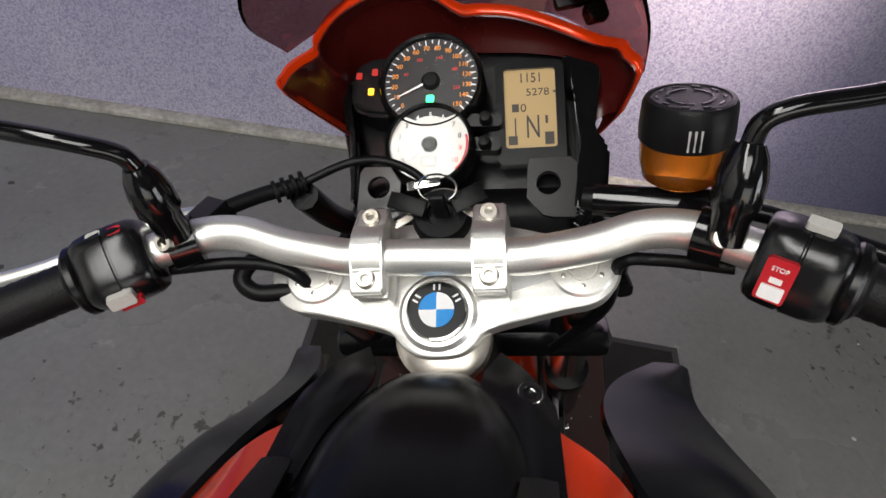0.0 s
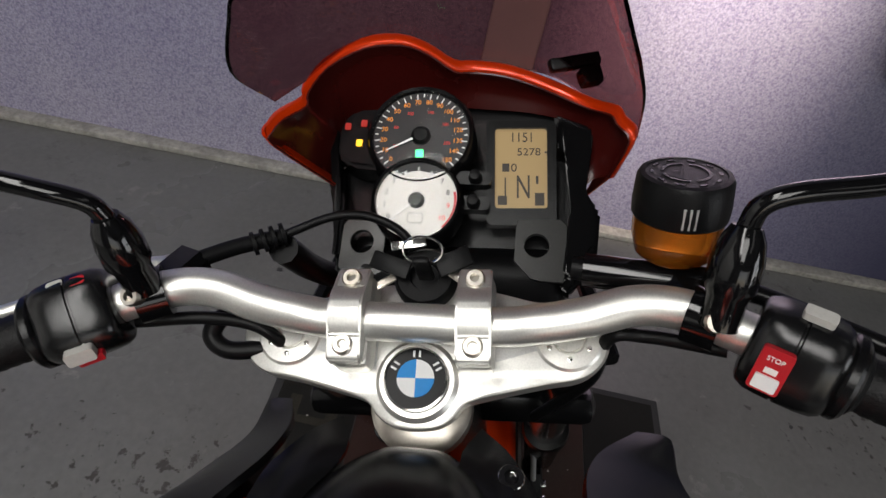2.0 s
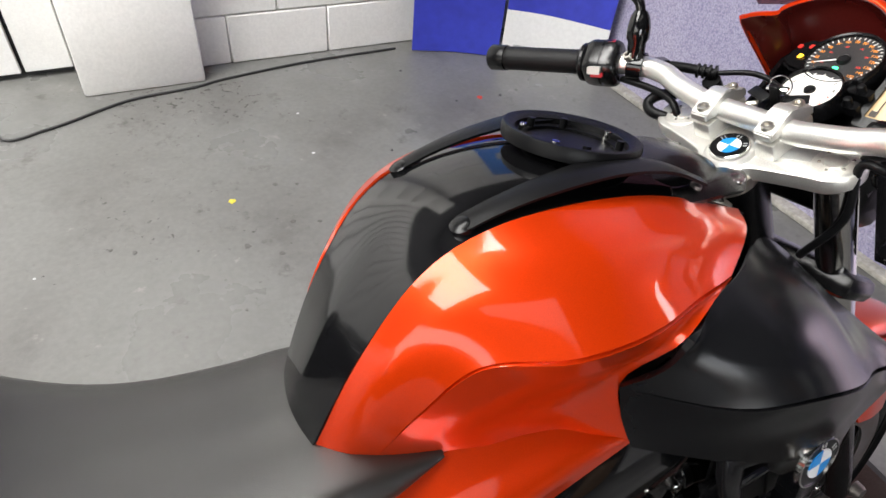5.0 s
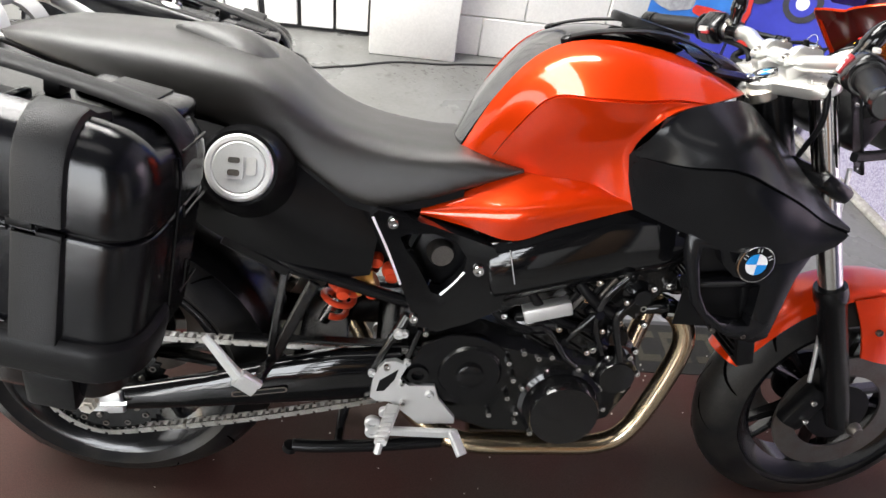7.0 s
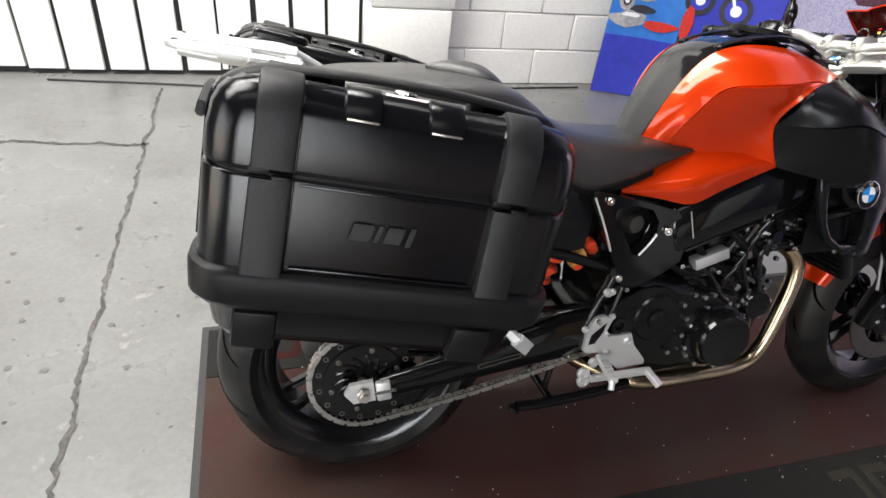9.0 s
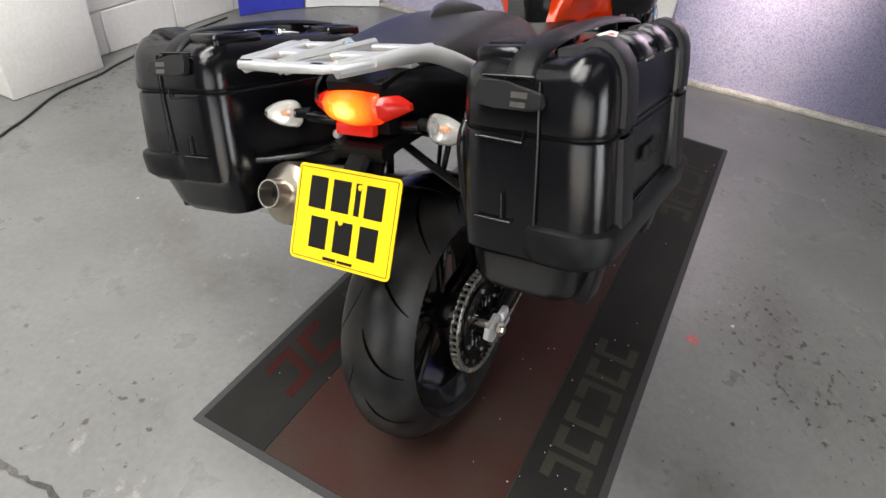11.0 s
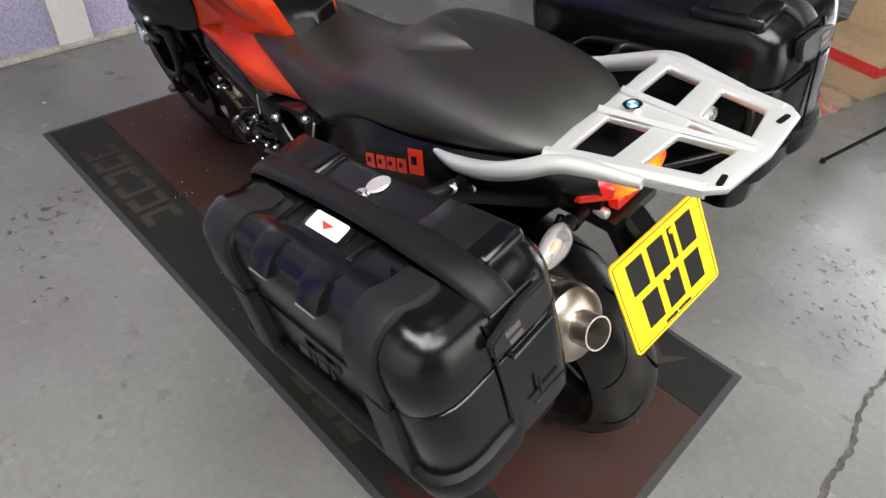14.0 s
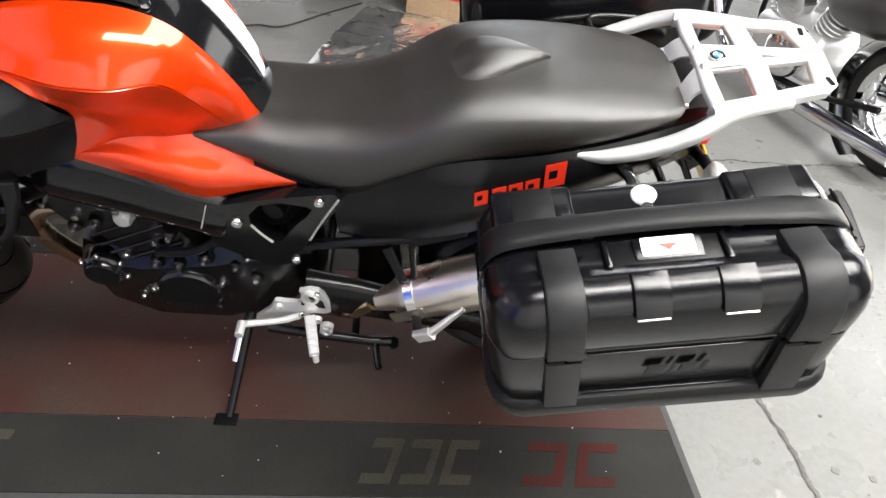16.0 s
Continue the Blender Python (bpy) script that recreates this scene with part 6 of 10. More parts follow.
def swingarm():
    for s in (-1, 1):
        bm = bmesh.new()
        rings = []
        for x, z, h, t, y in ((0.56, 0.395, 0.11, 0.045, 0.125), (0.45, 0.385, 0.115, 0.040, 0.135), (0.33, 0.365, 0.100, 0.036, 0.142), (0.20, 0.337, 0.075, 0.032, 0.147), (0.08, 0.316, 0.058, 0.028, 0.150), (0.03, 0.308, 0.052, 0.026, 0.152)):
            b = 0.010
            ring = []
            for a, c in ((t / 2, h / 2 - b), (t / 2 - b, h / 2), (-t / 2 + b, h / 2), (-t / 2, h / 2 - b), (-t / 2, -h / 2 + b), (-t / 2 + b, -h / 2), (t / 2 - b, -h / 2), (t / 2, -h / 2 + b)):
                ring.append(Vector((x, (y + a) * s, z + c)))
            rings.append(ring)
        skin(bm, [[r[k] for k in range(8)] for r in rings])
        root = part("swingarm", bm, GLOSS_BLACK if s < 0 else SATIN_BLACK, bike, "black box-section swingarm", 50)
        bm = bmesh.new()
        k = -1 if s < 0 else 1
        m = axes((0.0, 0.164 * s, 0.308), (k, 0, 0.08 * k), (0, 0, 1))
        plate(bm, [(k * a, b) for a, b in ((-0.048, 0.002), (-0.034, 0.024), (0.016, 0.026), (0.018, -0.024), (-0.030, -0.024))][::-k], 0.012, m)
        adj = part("chain_adjuster", bm, CAST, root, "cast silver axle adjuster plate")
        bm = bmesh.new()
        box(bm, (0.036, 0.166 * s, 0.312), (0.032, 0.016, 0.046), (0, -6, 0), 0.004)
        part("adjuster_block", bm, CAST, adj)
        bm = bmesh.new()
        rod(bm, (0.015, 0.174 * s, 0.311), (0.062, 0.173 * s, 0.315), 0.0045, 10)
        part("adjuster_screw", bm, CHROME, adj)
        bm = bmesh.new()
        lathe(bm, [(0, 0.011), (0.009, 0.011), (0.010, 0.007), (0.015, 0.007), (0.015, -0.004), (0, -0.004)], (-0.008, 0.176 * s, 0.309), (0, s, 0), 6)
        part("axle_nut", bm, STEEL, adj)
        bm = bmesh.new()
        plate(bm, rounded(0.105, 0.012, 0.006), 0.0015, axes((0.300, 0.1625 * s, 0.352), (1, 0, 0.2), (0, 0, 1)))
        part("slot_rim", bm, DARK_STEEL, root)
        bm = bmesh.new()
        plate(bm, rounded(0.098, 0.007, 0.0034), 0.0022, axes((0.300, 0.1625 * s, 0.352), (1, 0, 0.2), (0, 0, 1)))
        part("slot", bm, MATT_BLACK, root)
    bm = bmesh.new()
    rod(bm, (-0.004, 0.165, 0.311), (-0.004, -0.165, 0.311), 0.010)
    part("axle", bm, STEEL, bike)
    bm = bmesh.new()
    rod(bm, (0.54, 0.12, 0.39), (0.54, -0.12, 0.39), 0.03)
    part("swingarm_pivot", bm, SATIN_BLACK, bike)
    bm = bmesh.new()
    box(bm, (0.40, 0, 0.37), (0.10, 0.26, 0.07), (0, 8, 0), 0.012)
    part("swingarm_bridge", bm, SATIN_BLACK, bike)
    # hugger over the tyre
    bm = bmesh.new()
    rows = []
    for k in range(8):
        a = radians(20 + 70 * k / 7)
        rows.append([Vector((0.335 * math.cos(a) * f, y, 0.315 + 0.335 * math.sin(a) * f)) for y, f in ((-0.085, 0.93), (-0.055, 0.985), (0, 1.0), (0.055, 0.985), (0.085, 0.93))])
    sheet(bm, surface(rows, 2, 3), 0.003)
    part("rear_hugger", bm, SATIN_BLACK, bike, "black plastic mudguard close over the rear tyre", 60)


swingarm()


# -- engine --
def cover(c, ax, r, h, mat, name, parent, bolts=8, ring=0.0, label=""):
    c, ax = Vector(c), Vector(ax).normalized()
    bm = bmesh.new()
    lathe(bm, [(r * 1.10, -0.03), (r * 1.10, 0.0), (r * 0.98, 0.004), (r * 0.94, h * 0.7), (r * 0.86, h), (r * 0.5, h * 1.02), (0, h * 1.02)], c, ax, 44)
    root = part(name, bm, mat, parent, label, 40)
    u = ax.orthogonal().normalized()
    w = ax.cross(u)
    for k in range(bolts):
        a = 2 * math.pi * (k + 0.3) / bolts
        bm = bmesh.new()
        bolt(bm, c + (u * math.cos(a) + w * math.sin(a)) * r * 1.16 + ax * -0.002, ax, 0.0058, 0.007)
        part("case_bolt", bm, CHROME, root)
    return root


def engine():
    bm = bmesh.new()
    rings = []
    for x, w, lo, hi in ((0.555, 0.085, 0.33, 0.50), (0.62, 0.125, 0.27, 0.53), (0.75, 0.135, 0.235, 0.50), (0.90, 0.135, 0.235, 0.47), (1.00, 0.120, 0.27, 0.46), (1.05, 0.085, 0.32, 0.43)):
        rings.append([(x, -w, lo + 0.03), (x, -w + 0.03, lo), (x, w - 0.03, lo), (x, w, lo + 0.03), (x, w, hi - 0.03), (x, w - 0.03, hi), (x, -w + 0.03, hi), (x, -w, hi - 0.03)])
    skin(bm, rings)
    eng = part("engine", bm, ENGINE_BLACK, bike, "gloss black parallel-twin engine", 30)
    # inclined cylinders and head
    for name, a, b, w, h in (("cylinder_block", (0.845, 0, 0.44), (0.935, 0, 0.60), 0.23, 0.15), ("cylinder_head", (0.930, 0, 0.59), (0.985, 0, 0.685), 0.25, 0.175), ("head_cover", (0.982, 0, 0.68), (1.000, 0, 0.715), 0.24, 0.15)):
        bm = bmesh.new()
        beam(bm, a, b, w, h, (1, 0, -0.5), 0.012)
        part(name, bm, ENGINE_BLACK, eng)
    for s in (-1, 1):
        for k in range(6):
            bm = bmesh.new()
            c = Vector((0.862 + 0.014 * k, 0.1165 * s, 0.455 + 0.026 * k))
            beam(bm, c + Vector((-0.07, 0, 0.04)), c + Vector((0.07, 0, -0.04)), 0.006, 0.008, bevel=0.002)
            part("fin", bm, ENGINE_BLACK, eng)
        for x, z in ((0.862, 0.52), (0.93, 0.47), (0.905, 0.625), (1.005, 0.572), (0.955, 0.69), (1.035, 0.63), (0.985, 0.60)):
            bm = bmesh.new()
            bolt(bm, (x, (0.117 if z < 0.58 else 0.127) * s, z), (0, s, 0), 0.0075, 0.010)
            part("head_bolt", bm, CHROME, eng)
        cover((0.887, -0.138, 0.342) if s < 0 else (0.815, 0.128, 0.372), (0, s, 0.04), 0.078 if s < 0 else 0.074, 0.040 if s < 0 else 0.020, GLOSS_BLACK, "clutch_cover" if s < 0 else "alternator_cover", eng, 9, label="gloss black round engine cover")
        cover((0.985, 0.128 * s, 0.420), (0, s, 0), 0.040, 0.018, GLOSS_BLACK, "pump_cover", eng, 6)
    root = cover((0.692, -0.135, 0.418), (0, -1, 0.02), 0.066, 0.024, SATIN_BLACK, "sprocket_cover", eng, 0, label="satin black sprocket cover")
    bm = bmesh.new()
    lathe(bm, [(0.026, 0.0), (0.026, 0.006), (0.022, 0.008), (0, 0.008)], (0.692, -0.160, 0.418), (0, -1, 0), 28)
    part("inner_disc", bm, SATIN_BLACK, root)
    bm = bmesh.new()
    rows = [[(0.60, -0.150, 0.475), (0.66, -0.150, 0.500), (0.74, -0.147, 0.480), (0.775, -0.142, 0.420)], [(0.575, -0.150, 0.42), (0.63, -0.154, 0.43), (0.72, -0.150, 0.41), (0.765, -0.142, 0.37)], [(0.59, -0.146, 0.36), (0.64, -0.148, 0.345), (0.71, -0.146, 0.335), (0.75, -0.140, 0.325)]]
    sheet(bm, surface(rows, 4, 4), 0.008)
    part("drive_cover", bm, SATIN_BLACK, eng)
    for x, z in ((0.60, 0.50), (0.765, 0.445), (0.78, 0.405), (0.775, 0.36), (0.745, 0.315), (0.79, 0.47), (0.82, 0.46), (0.845, 0.465), (0.80, 0.30)):
        bm = bmesh.new()
        bolt(bm, (x, -0.143, z), (0, -1, 0), 0.006, 0.010)
        part("case_bolt", bm, CHROME, eng)
    for x, z in [(0.995, 0.572), (0.953, 0.589), (0.96, 0.426), (0.868, 0.466), (0.822, 0.464), (0.767, 0.488), (0.891, 0.373), (0.92, 0.342), (0.705, 0.473), (0.666, 0.433), (0.741, 0.409), (0.822, 0.561), (0.675, 0.512)]:
        bm = bmesh.new()
        bolt(bm, (x, 0.134, z), (0, 1, 0), 0.0065, 0.012)
        part("case_bolt", bm, CHROME, eng)
        bm = bmesh.new()
        lathe(bm, [(0, 0.006), (0.011, 0.006), (0.013, 0.003), (0.013, -0.03), (0, -0.03)], (x, 0.131, z), (0, 1, 0), 14)
        part("bolt_boss", bm, ENGINE_BLACK, eng)
    bm = bmesh.new()
    lathe(bm, [(0, 0.010), (0.014, 0.009), (0.018, 0.003), (0.018, -0.03), (0, -0.03)], (0.90, 0.128, 0.600), (0.1, 1, 0.1), 18)
    part("breather_cap", bm, CAST, eng, "grey cast breather cap")
    # hoses, throttle bodies and the injector block
    for pts, r, mat in (([(1.00, -0.09, 0.60), (1.05, -0.115, 0.625), (1.11, -0.120, 0.62), (1.17, -0.10, 0.62)], 0.017, GLOSS_BLACK), ([(0.99, -0.10, 0.555), (1.05, -0.118, 0.575), (1.12, -0.118, 0.570), (1.17, -0.10, 0.575)], 0.013, GLOSS_BLACK),
                        ([(0.78, -0.118, 0.60), (0.81, -0.125, 0.56), (0.86, -0.128, 0.53), (0.92, -0.125, 0.52)], 0.009, MATT_BLACK), ([(0.70, -0.115, 0.57), (0.74, -0.125, 0.53), (0.80, -0.13, 0.51)], 0.008, MATT_BLACK),
                        ([(0.86, -0.12, 0.63), (0.90, -0.135, 0.59), (0.95, -0.135, 0.56)], 0.010, MATT_BLACK), ([(0.97, 0.118, 0.70), (1.04, 0.13, 0.66), (1.12, 0.12, 0.62)], 0.014, MATT_BLACK),
                        ([(0.72, 0.12, 0.56), (0.78, 0.135, 0.52), (0.86, 0.13, 0.50)], 0.009, MATT_BLACK)):
        bm = bmesh.new()
        tube(bm, pts, r, 12)
        part("hose", bm, mat, eng)
    for x in (1.055, 1.115):
        for y, z in ((-0.1165, 0.626), (-0.118, 0.573)):
            bm = bmesh.new()
            lathe(bm, [(0.014, -0.006), (0.020, -0.006), (0.020, 0.006), (0.014, 0.006)], (x, y, z), (1, 0, 0), 18, closed=True)
            part("hose_clip", bm, CHROME, eng)
    bm = bmesh.new()
    box(bm, (0.822, -0.128, 0.557), (0.090, 0.030, 0.028), (0, -18, 0), 0.003)
    part("finned_block", bm, CAST, eng, "grey aluminium regulator block")
    for k in range(5):
        bm = bmesh.new()
        beam(bm, (0.84 + 0.022 * k, -0.128, 0.545 + 0.01 * k), (0.872 + 0.022 * k, -0.130, 0.60 + 0.012 * k), 0.009, 0.009, (0, 1, 0), 0.002)
        part("cable_clip", bm, DARK_STEEL if k % 2 else MATT_BLACK, eng)
    # starter motor, thermostat housing and plugs on the chain side
    for name, c, ax, prof in (("starter_motor", (0.765, -0.105, 0.515), (1, 0, 0.08), [(0, 0), (0.024, 0), (0.028, 0.006), (0.028, 0.085), (0.024, 0.09), (0.024, 0.105), (0, 0.105)]),
                              ("thermostat_housing", (0.985, -0.105, 0.605), (0.1, -1, 0), [(0.030, 0), (0.030, 0.018), (0.024, 0.024), (0.016, 0.030), (0.016, 0.040), (0, 0.040)]),
                              ("oil_filler", (0.965, -0.122, 0.512), (0, -1, 0.1), [(0.022, 0), (0.022, 0.010), (0.018, 0.014), (0.018, 0.022), (0, 0.022)]),
                              ("sensor_plug", (0.905, -0.118, 0.560), (0.3, -1, 0.2), [(0.012, 0), (0.012, 0.018), (0.009, 0.022), (0.009, 0.036), (0, 0.036)]),
                              ("sensor_plug", (0.870, -0.118, 0.490), (-0.2, -1, 0.3), [(0.011, 0), (0.011, 0.016), (0.008, 0.020), (0.008, 0.032), (0, 0.032)]),
                              ("spark_plug_cap", (0.940, -0.120, 0.640), (0.5, -1, 0.4), [(0.013, 0), (0.013, 0.020), (0.010, 0.024), (0.010, 0.040), (0, 0.040)])):
        bm = bmesh.new()
        lathe(bm, prof, c, ax, 20)
        part(name, bm, GLOSS_BLACK, eng)
    for pts, r in (([(0.905, -0.150, 0.566), (0.880, -0.150, 0.530), (0.868, -0.142, 0.500)], 0.006), ([(0.955, -0.150, 0.655), (0.920, -0.150, 0.610), (0.915, -0.140, 0.540), (0.945, -0.135, 0.470)], 0.0065), ([(0.975, -0.140, 0.600), (0.950, -0.145, 0.560), (0.975, -0.138, 0.480), (0.985, -0.135, 0.455)], 0.008), ([(0.79, -0.118, 0.54), (0.84, -0.132, 0.505), (0.875, -0.132, 0.455), (0.90, -0.135, 0.435)], 0.007)):
        bm = bmesh.new()
        tube(bm, pts, r, 10)
        part("hose", bm, GLOSS_BLACK, eng)
    for x, y, z in ((0.955, -0.150, 0.600), (1.000, -0.146, 0.630), (1.008, -0.135, 0.545), (0.935, -0.128, 0.520), (0.890, -0.126, 0.585), (0.962, -0.134, 0.545), (0.915, -0.130, 0.470), (1.010, -0.130, 0.480), (0.850, -0.132, 0.520), (0.740, -0.138, 0.545)):
        bm = bmesh.new()
        bolt(bm, (x, y, z), (0, -1, 0.1), 0.0062, 0.008)
        part("case_bolt", bm, CHROME, eng)
    # oil cooler and radiator core behind the fork
    bm = bmesh.new()
    box(bm, (1.185, 0, 0.60), (0.035, 0.33, 0.24), (0, -16, 0), 0.006)
    rad = part("radiator", bm, MATT_BLACK, bike, "black finned radiator")
    for k in range(14):
        bm = bmesh.new()
        box(bm, (1.168 - 0.0045 * (k - 6.5) * 0.9, 0, 0.60 + 0.0155 * (k - 6.5)), (0.010, 0.31, 0.003), (0, -16, 0))
        part("fin", bm, ENGINE_BLACK, rad)


engine()


# -- frame and airbox covers --
def frame_spars():
    for s in (-1, 1):
        bm = bmesh.new()
        rings = []
        for x, z, h, y in ((0.700, 0.622, 0.062, 0.148), (0.706, 0.623, 0.066, 0.151), (0.79, 0.657, 0.070, 0.152), (0.91, 0.703, 0.078, 0.153), (1.00, 0.722, 0.070, 0.151), (1.06, 0.735, 0.055, 0.14)):
            rings.append([(x - 0.30 * math.sin(a) * h, (y - 0.05 + 0.050 * math.copysign(abs(math.cos(a)) ** 0.75, math.cos(a))) * s, z + h * math.copysign(abs(math.sin(a)) ** 0.8, math.sin(a))) for a in (2 * math.pi * k / 16 for k in range(16))])
        skin(bm, rings)
        root = part("frame_spar", bm, GLOSS_BLACK, bike, "gloss black side spar under the tank", 60)
        for x, z in ((0.742, 0.650),):
            bm = bmesh.new()
            beam(bm, (x - 0.014, 0.1500 * s, z + 0.034), (x + 0.004, 0.1535 * s, z - 0.030), 0.002, 0.003, (0, 1, 0), 0.001)
            part("seam_clip", bm, CAST, root)
        # side plate with a three-cornered window
        outer = [(0.482, 0.722), (0.498, 0.737), (0.590, 0.716), (0.700, 0.684), (0.738, 0.630), (0.730, 0.560), (0.675, 0.525), (0.621, 0.503), (0.583, 0.512), (0.562, 0.560), (0.535, 0.620), (0.508, 0.668)]
        inner = [(0.538, 0.690), (0.550, 0.697), (0.595, 0.702), (0.635, 0.690), (0.656, 0.660), (0.654, 0.628), (0.636, 0.600), (0.616, 0.582), (0.600, 0.586), (0.590, 0.606), (0.570, 0.640), (0.548, 0.668)]
        bm = bmesh.new()
        yo, yi = 0.145 * s, 0.110 * s
        lay = [[bm.verts.new((x, y, z)) for x, z in o] for o, y in ((outer, yi), (outer, yo), (inner, yo), (inner, yi))]
        n = len(outer)
        for k in range(n):
            j = (k + 1) % n
            for a, b in ((0, 1), (1, 2), (2, 3), (3, 0)):
                bm.faces.new((lay[a][k], lay[a][j], lay[b][j], lay[b][k]))
        plate_ob = part("frame_plate", bm, GLOSS_BLACK, bike, "gloss black frame plate with a three-cornered window", 35)
        # pale tubes stand in for highlights along the plate's gloss edges
        for (x, z), (x2, z2) in (((0.489, 0.724), (0.545, 0.598)), ((0.618, 0.583), (0.655, 0.632))):
            bm = bmesh.new()
            tube(bm, [(x, 0.1450 * s, z), ((x + x2) / 2 + 0.002, 0.1455 * s, (z + z2) / 2), (x2, 0.1450 * s, z2)], 0.0026, 6)
            part("edge_highlight", bm, ALU, plate_ob)
        for x, y, z, r in ((0.524, 0.145, 0.716, 0.010), (0.679, 0.145, 0.639, 0.011), (0.575, 0.145, 0.530, 0.009)):
            bm = bmesh.new()
            bolt(bm, (x, y * s, z), (0, s, 0), r, 0.008)
            part("frame_bolt", bm, CHROME, plate_ob)
        bm = bmesh.new()
        box(bm, (0.615, 0.085 * s, 0.64), (0.10, 0.03, 0.12), (0, 20, 0), 0.01)
        part("throttle_box", bm, MATT_BLACK, plate_ob)
        bm = bmesh.new()
        lathe(bm, [(0, 0.02), (0.020, 0.02), (0.024, 0.01), (0.024, -0.02), (0, -0.02)], (0.612, 0.102 * s, 0.648), (0.2, s, 0), 20)
        part("throttle_pulley", bm, DARK_STEEL if s < 0 else MATT_BLACK, plate_ob)
        # subframe tubes
        bm = bmesh.new()
        tube(bm, [(0.565, 0.118 * s, 0.545), (0.45, 0.130 * s, 0.585), (0.30, 0.135 * s, 0.640), (0.10, 0.12 * s, 0.76), (-0.02, 0.09 * s, 0.82)], 0.012, 10)
        part("subframe_tube", bm, SATIN_BLACK, bike)
        bm = bmesh.new()
        beam(bm, (0.35, 0.142 * s, 0.606), (0.245, 0.150 * s, 0.665), 0.020, 0.012, (0, 1, 0), 0.003)
        part("subframe_cover", bm, MATT_BLACK, bike)
    # inner bodies that close the view through the machine
    bm = bmesh.new()
    box(bm, (0.42, 0, 0.70), (0.30, 0.16, 0.16), (0, 20, 0), 0.03)
    box(bm, (0.18, 0, 0.80), (0.26, 0.18, 0.12), (0, 22, 0), 0.03)
    part("fuel_cell", bm, MATT_BLACK, bike, "black underseat fuel cell")
    bm = bmesh.new()
    box(bm, (0.85, 0, 0.72), (0.36, 0.17, 0.12), (0, -16, 0), 0.02)
    part("airbox", bm, MATT_BLACK, bike)


frame_spars()


def shock():
    a, b = Vector((0.52, -0.025, 0.665)), Vector((0.40, -0.025, 0.43))
    bm = bmesh.new()
    rod(bm, a, b, 0.013)
    root = part("shock_absorber", bm, CHROME, bike, "shock absorber with a red spring")
    bm = bmesh.new()
    d = (b - a).normalized()
    u = Vector((0, 1, 0))
    w = d.cross(u)
    pts = [a + d * (0.03 + 0.20 * k / 90) + (u * math.cos(k * 2 * math.pi * 6.5 / 90) + w * math.sin(k * 2 * math.pi * 6.5 / 90)) * 0.030 for k in range(91)]
    tube(bm, pts, 0.0068, 8, smooth=False)
    part("spring", bm, SPRING_RED, root, "red painted coil spring")
    bm = bmesh.new()
    lathe(bm, [(0, 0.02), (0.034, 0.02), (0.036, 0.0), (0.034, -0.03), (0, -0.03)], a, d * -1, 22)
    part("spring_cap", bm, MATT_BLACK, root)
    bm = bmesh.new()
    tube(bm, [(0.502, -0.105, 0.580), (0.466, -0.105, 0.562)], 0.018, 14)
    part("reservoir", bm, material("amber_plastic", (0.55, 0.27, 0.06), 0.35), root, "amber reservoir of the shock absorber")
    for p in ((0.500, -0.088, 0.612), (0.530, -0.088, 0.582), (0.524, -0.088, 0.594), (0.496, -0.09, 0.546), (0.440, -0.060, 0.520)):
        bm = bmesh.new()
        lathe(bm, [(0, 0.012), (0.012, 0.010), (0.014, 0.0), (0.012, -0.010), (0, -0.012)], p, (0, 1, 0.3), 14)
        part("red_fitting", bm, SPRING_RED, root)


shock()


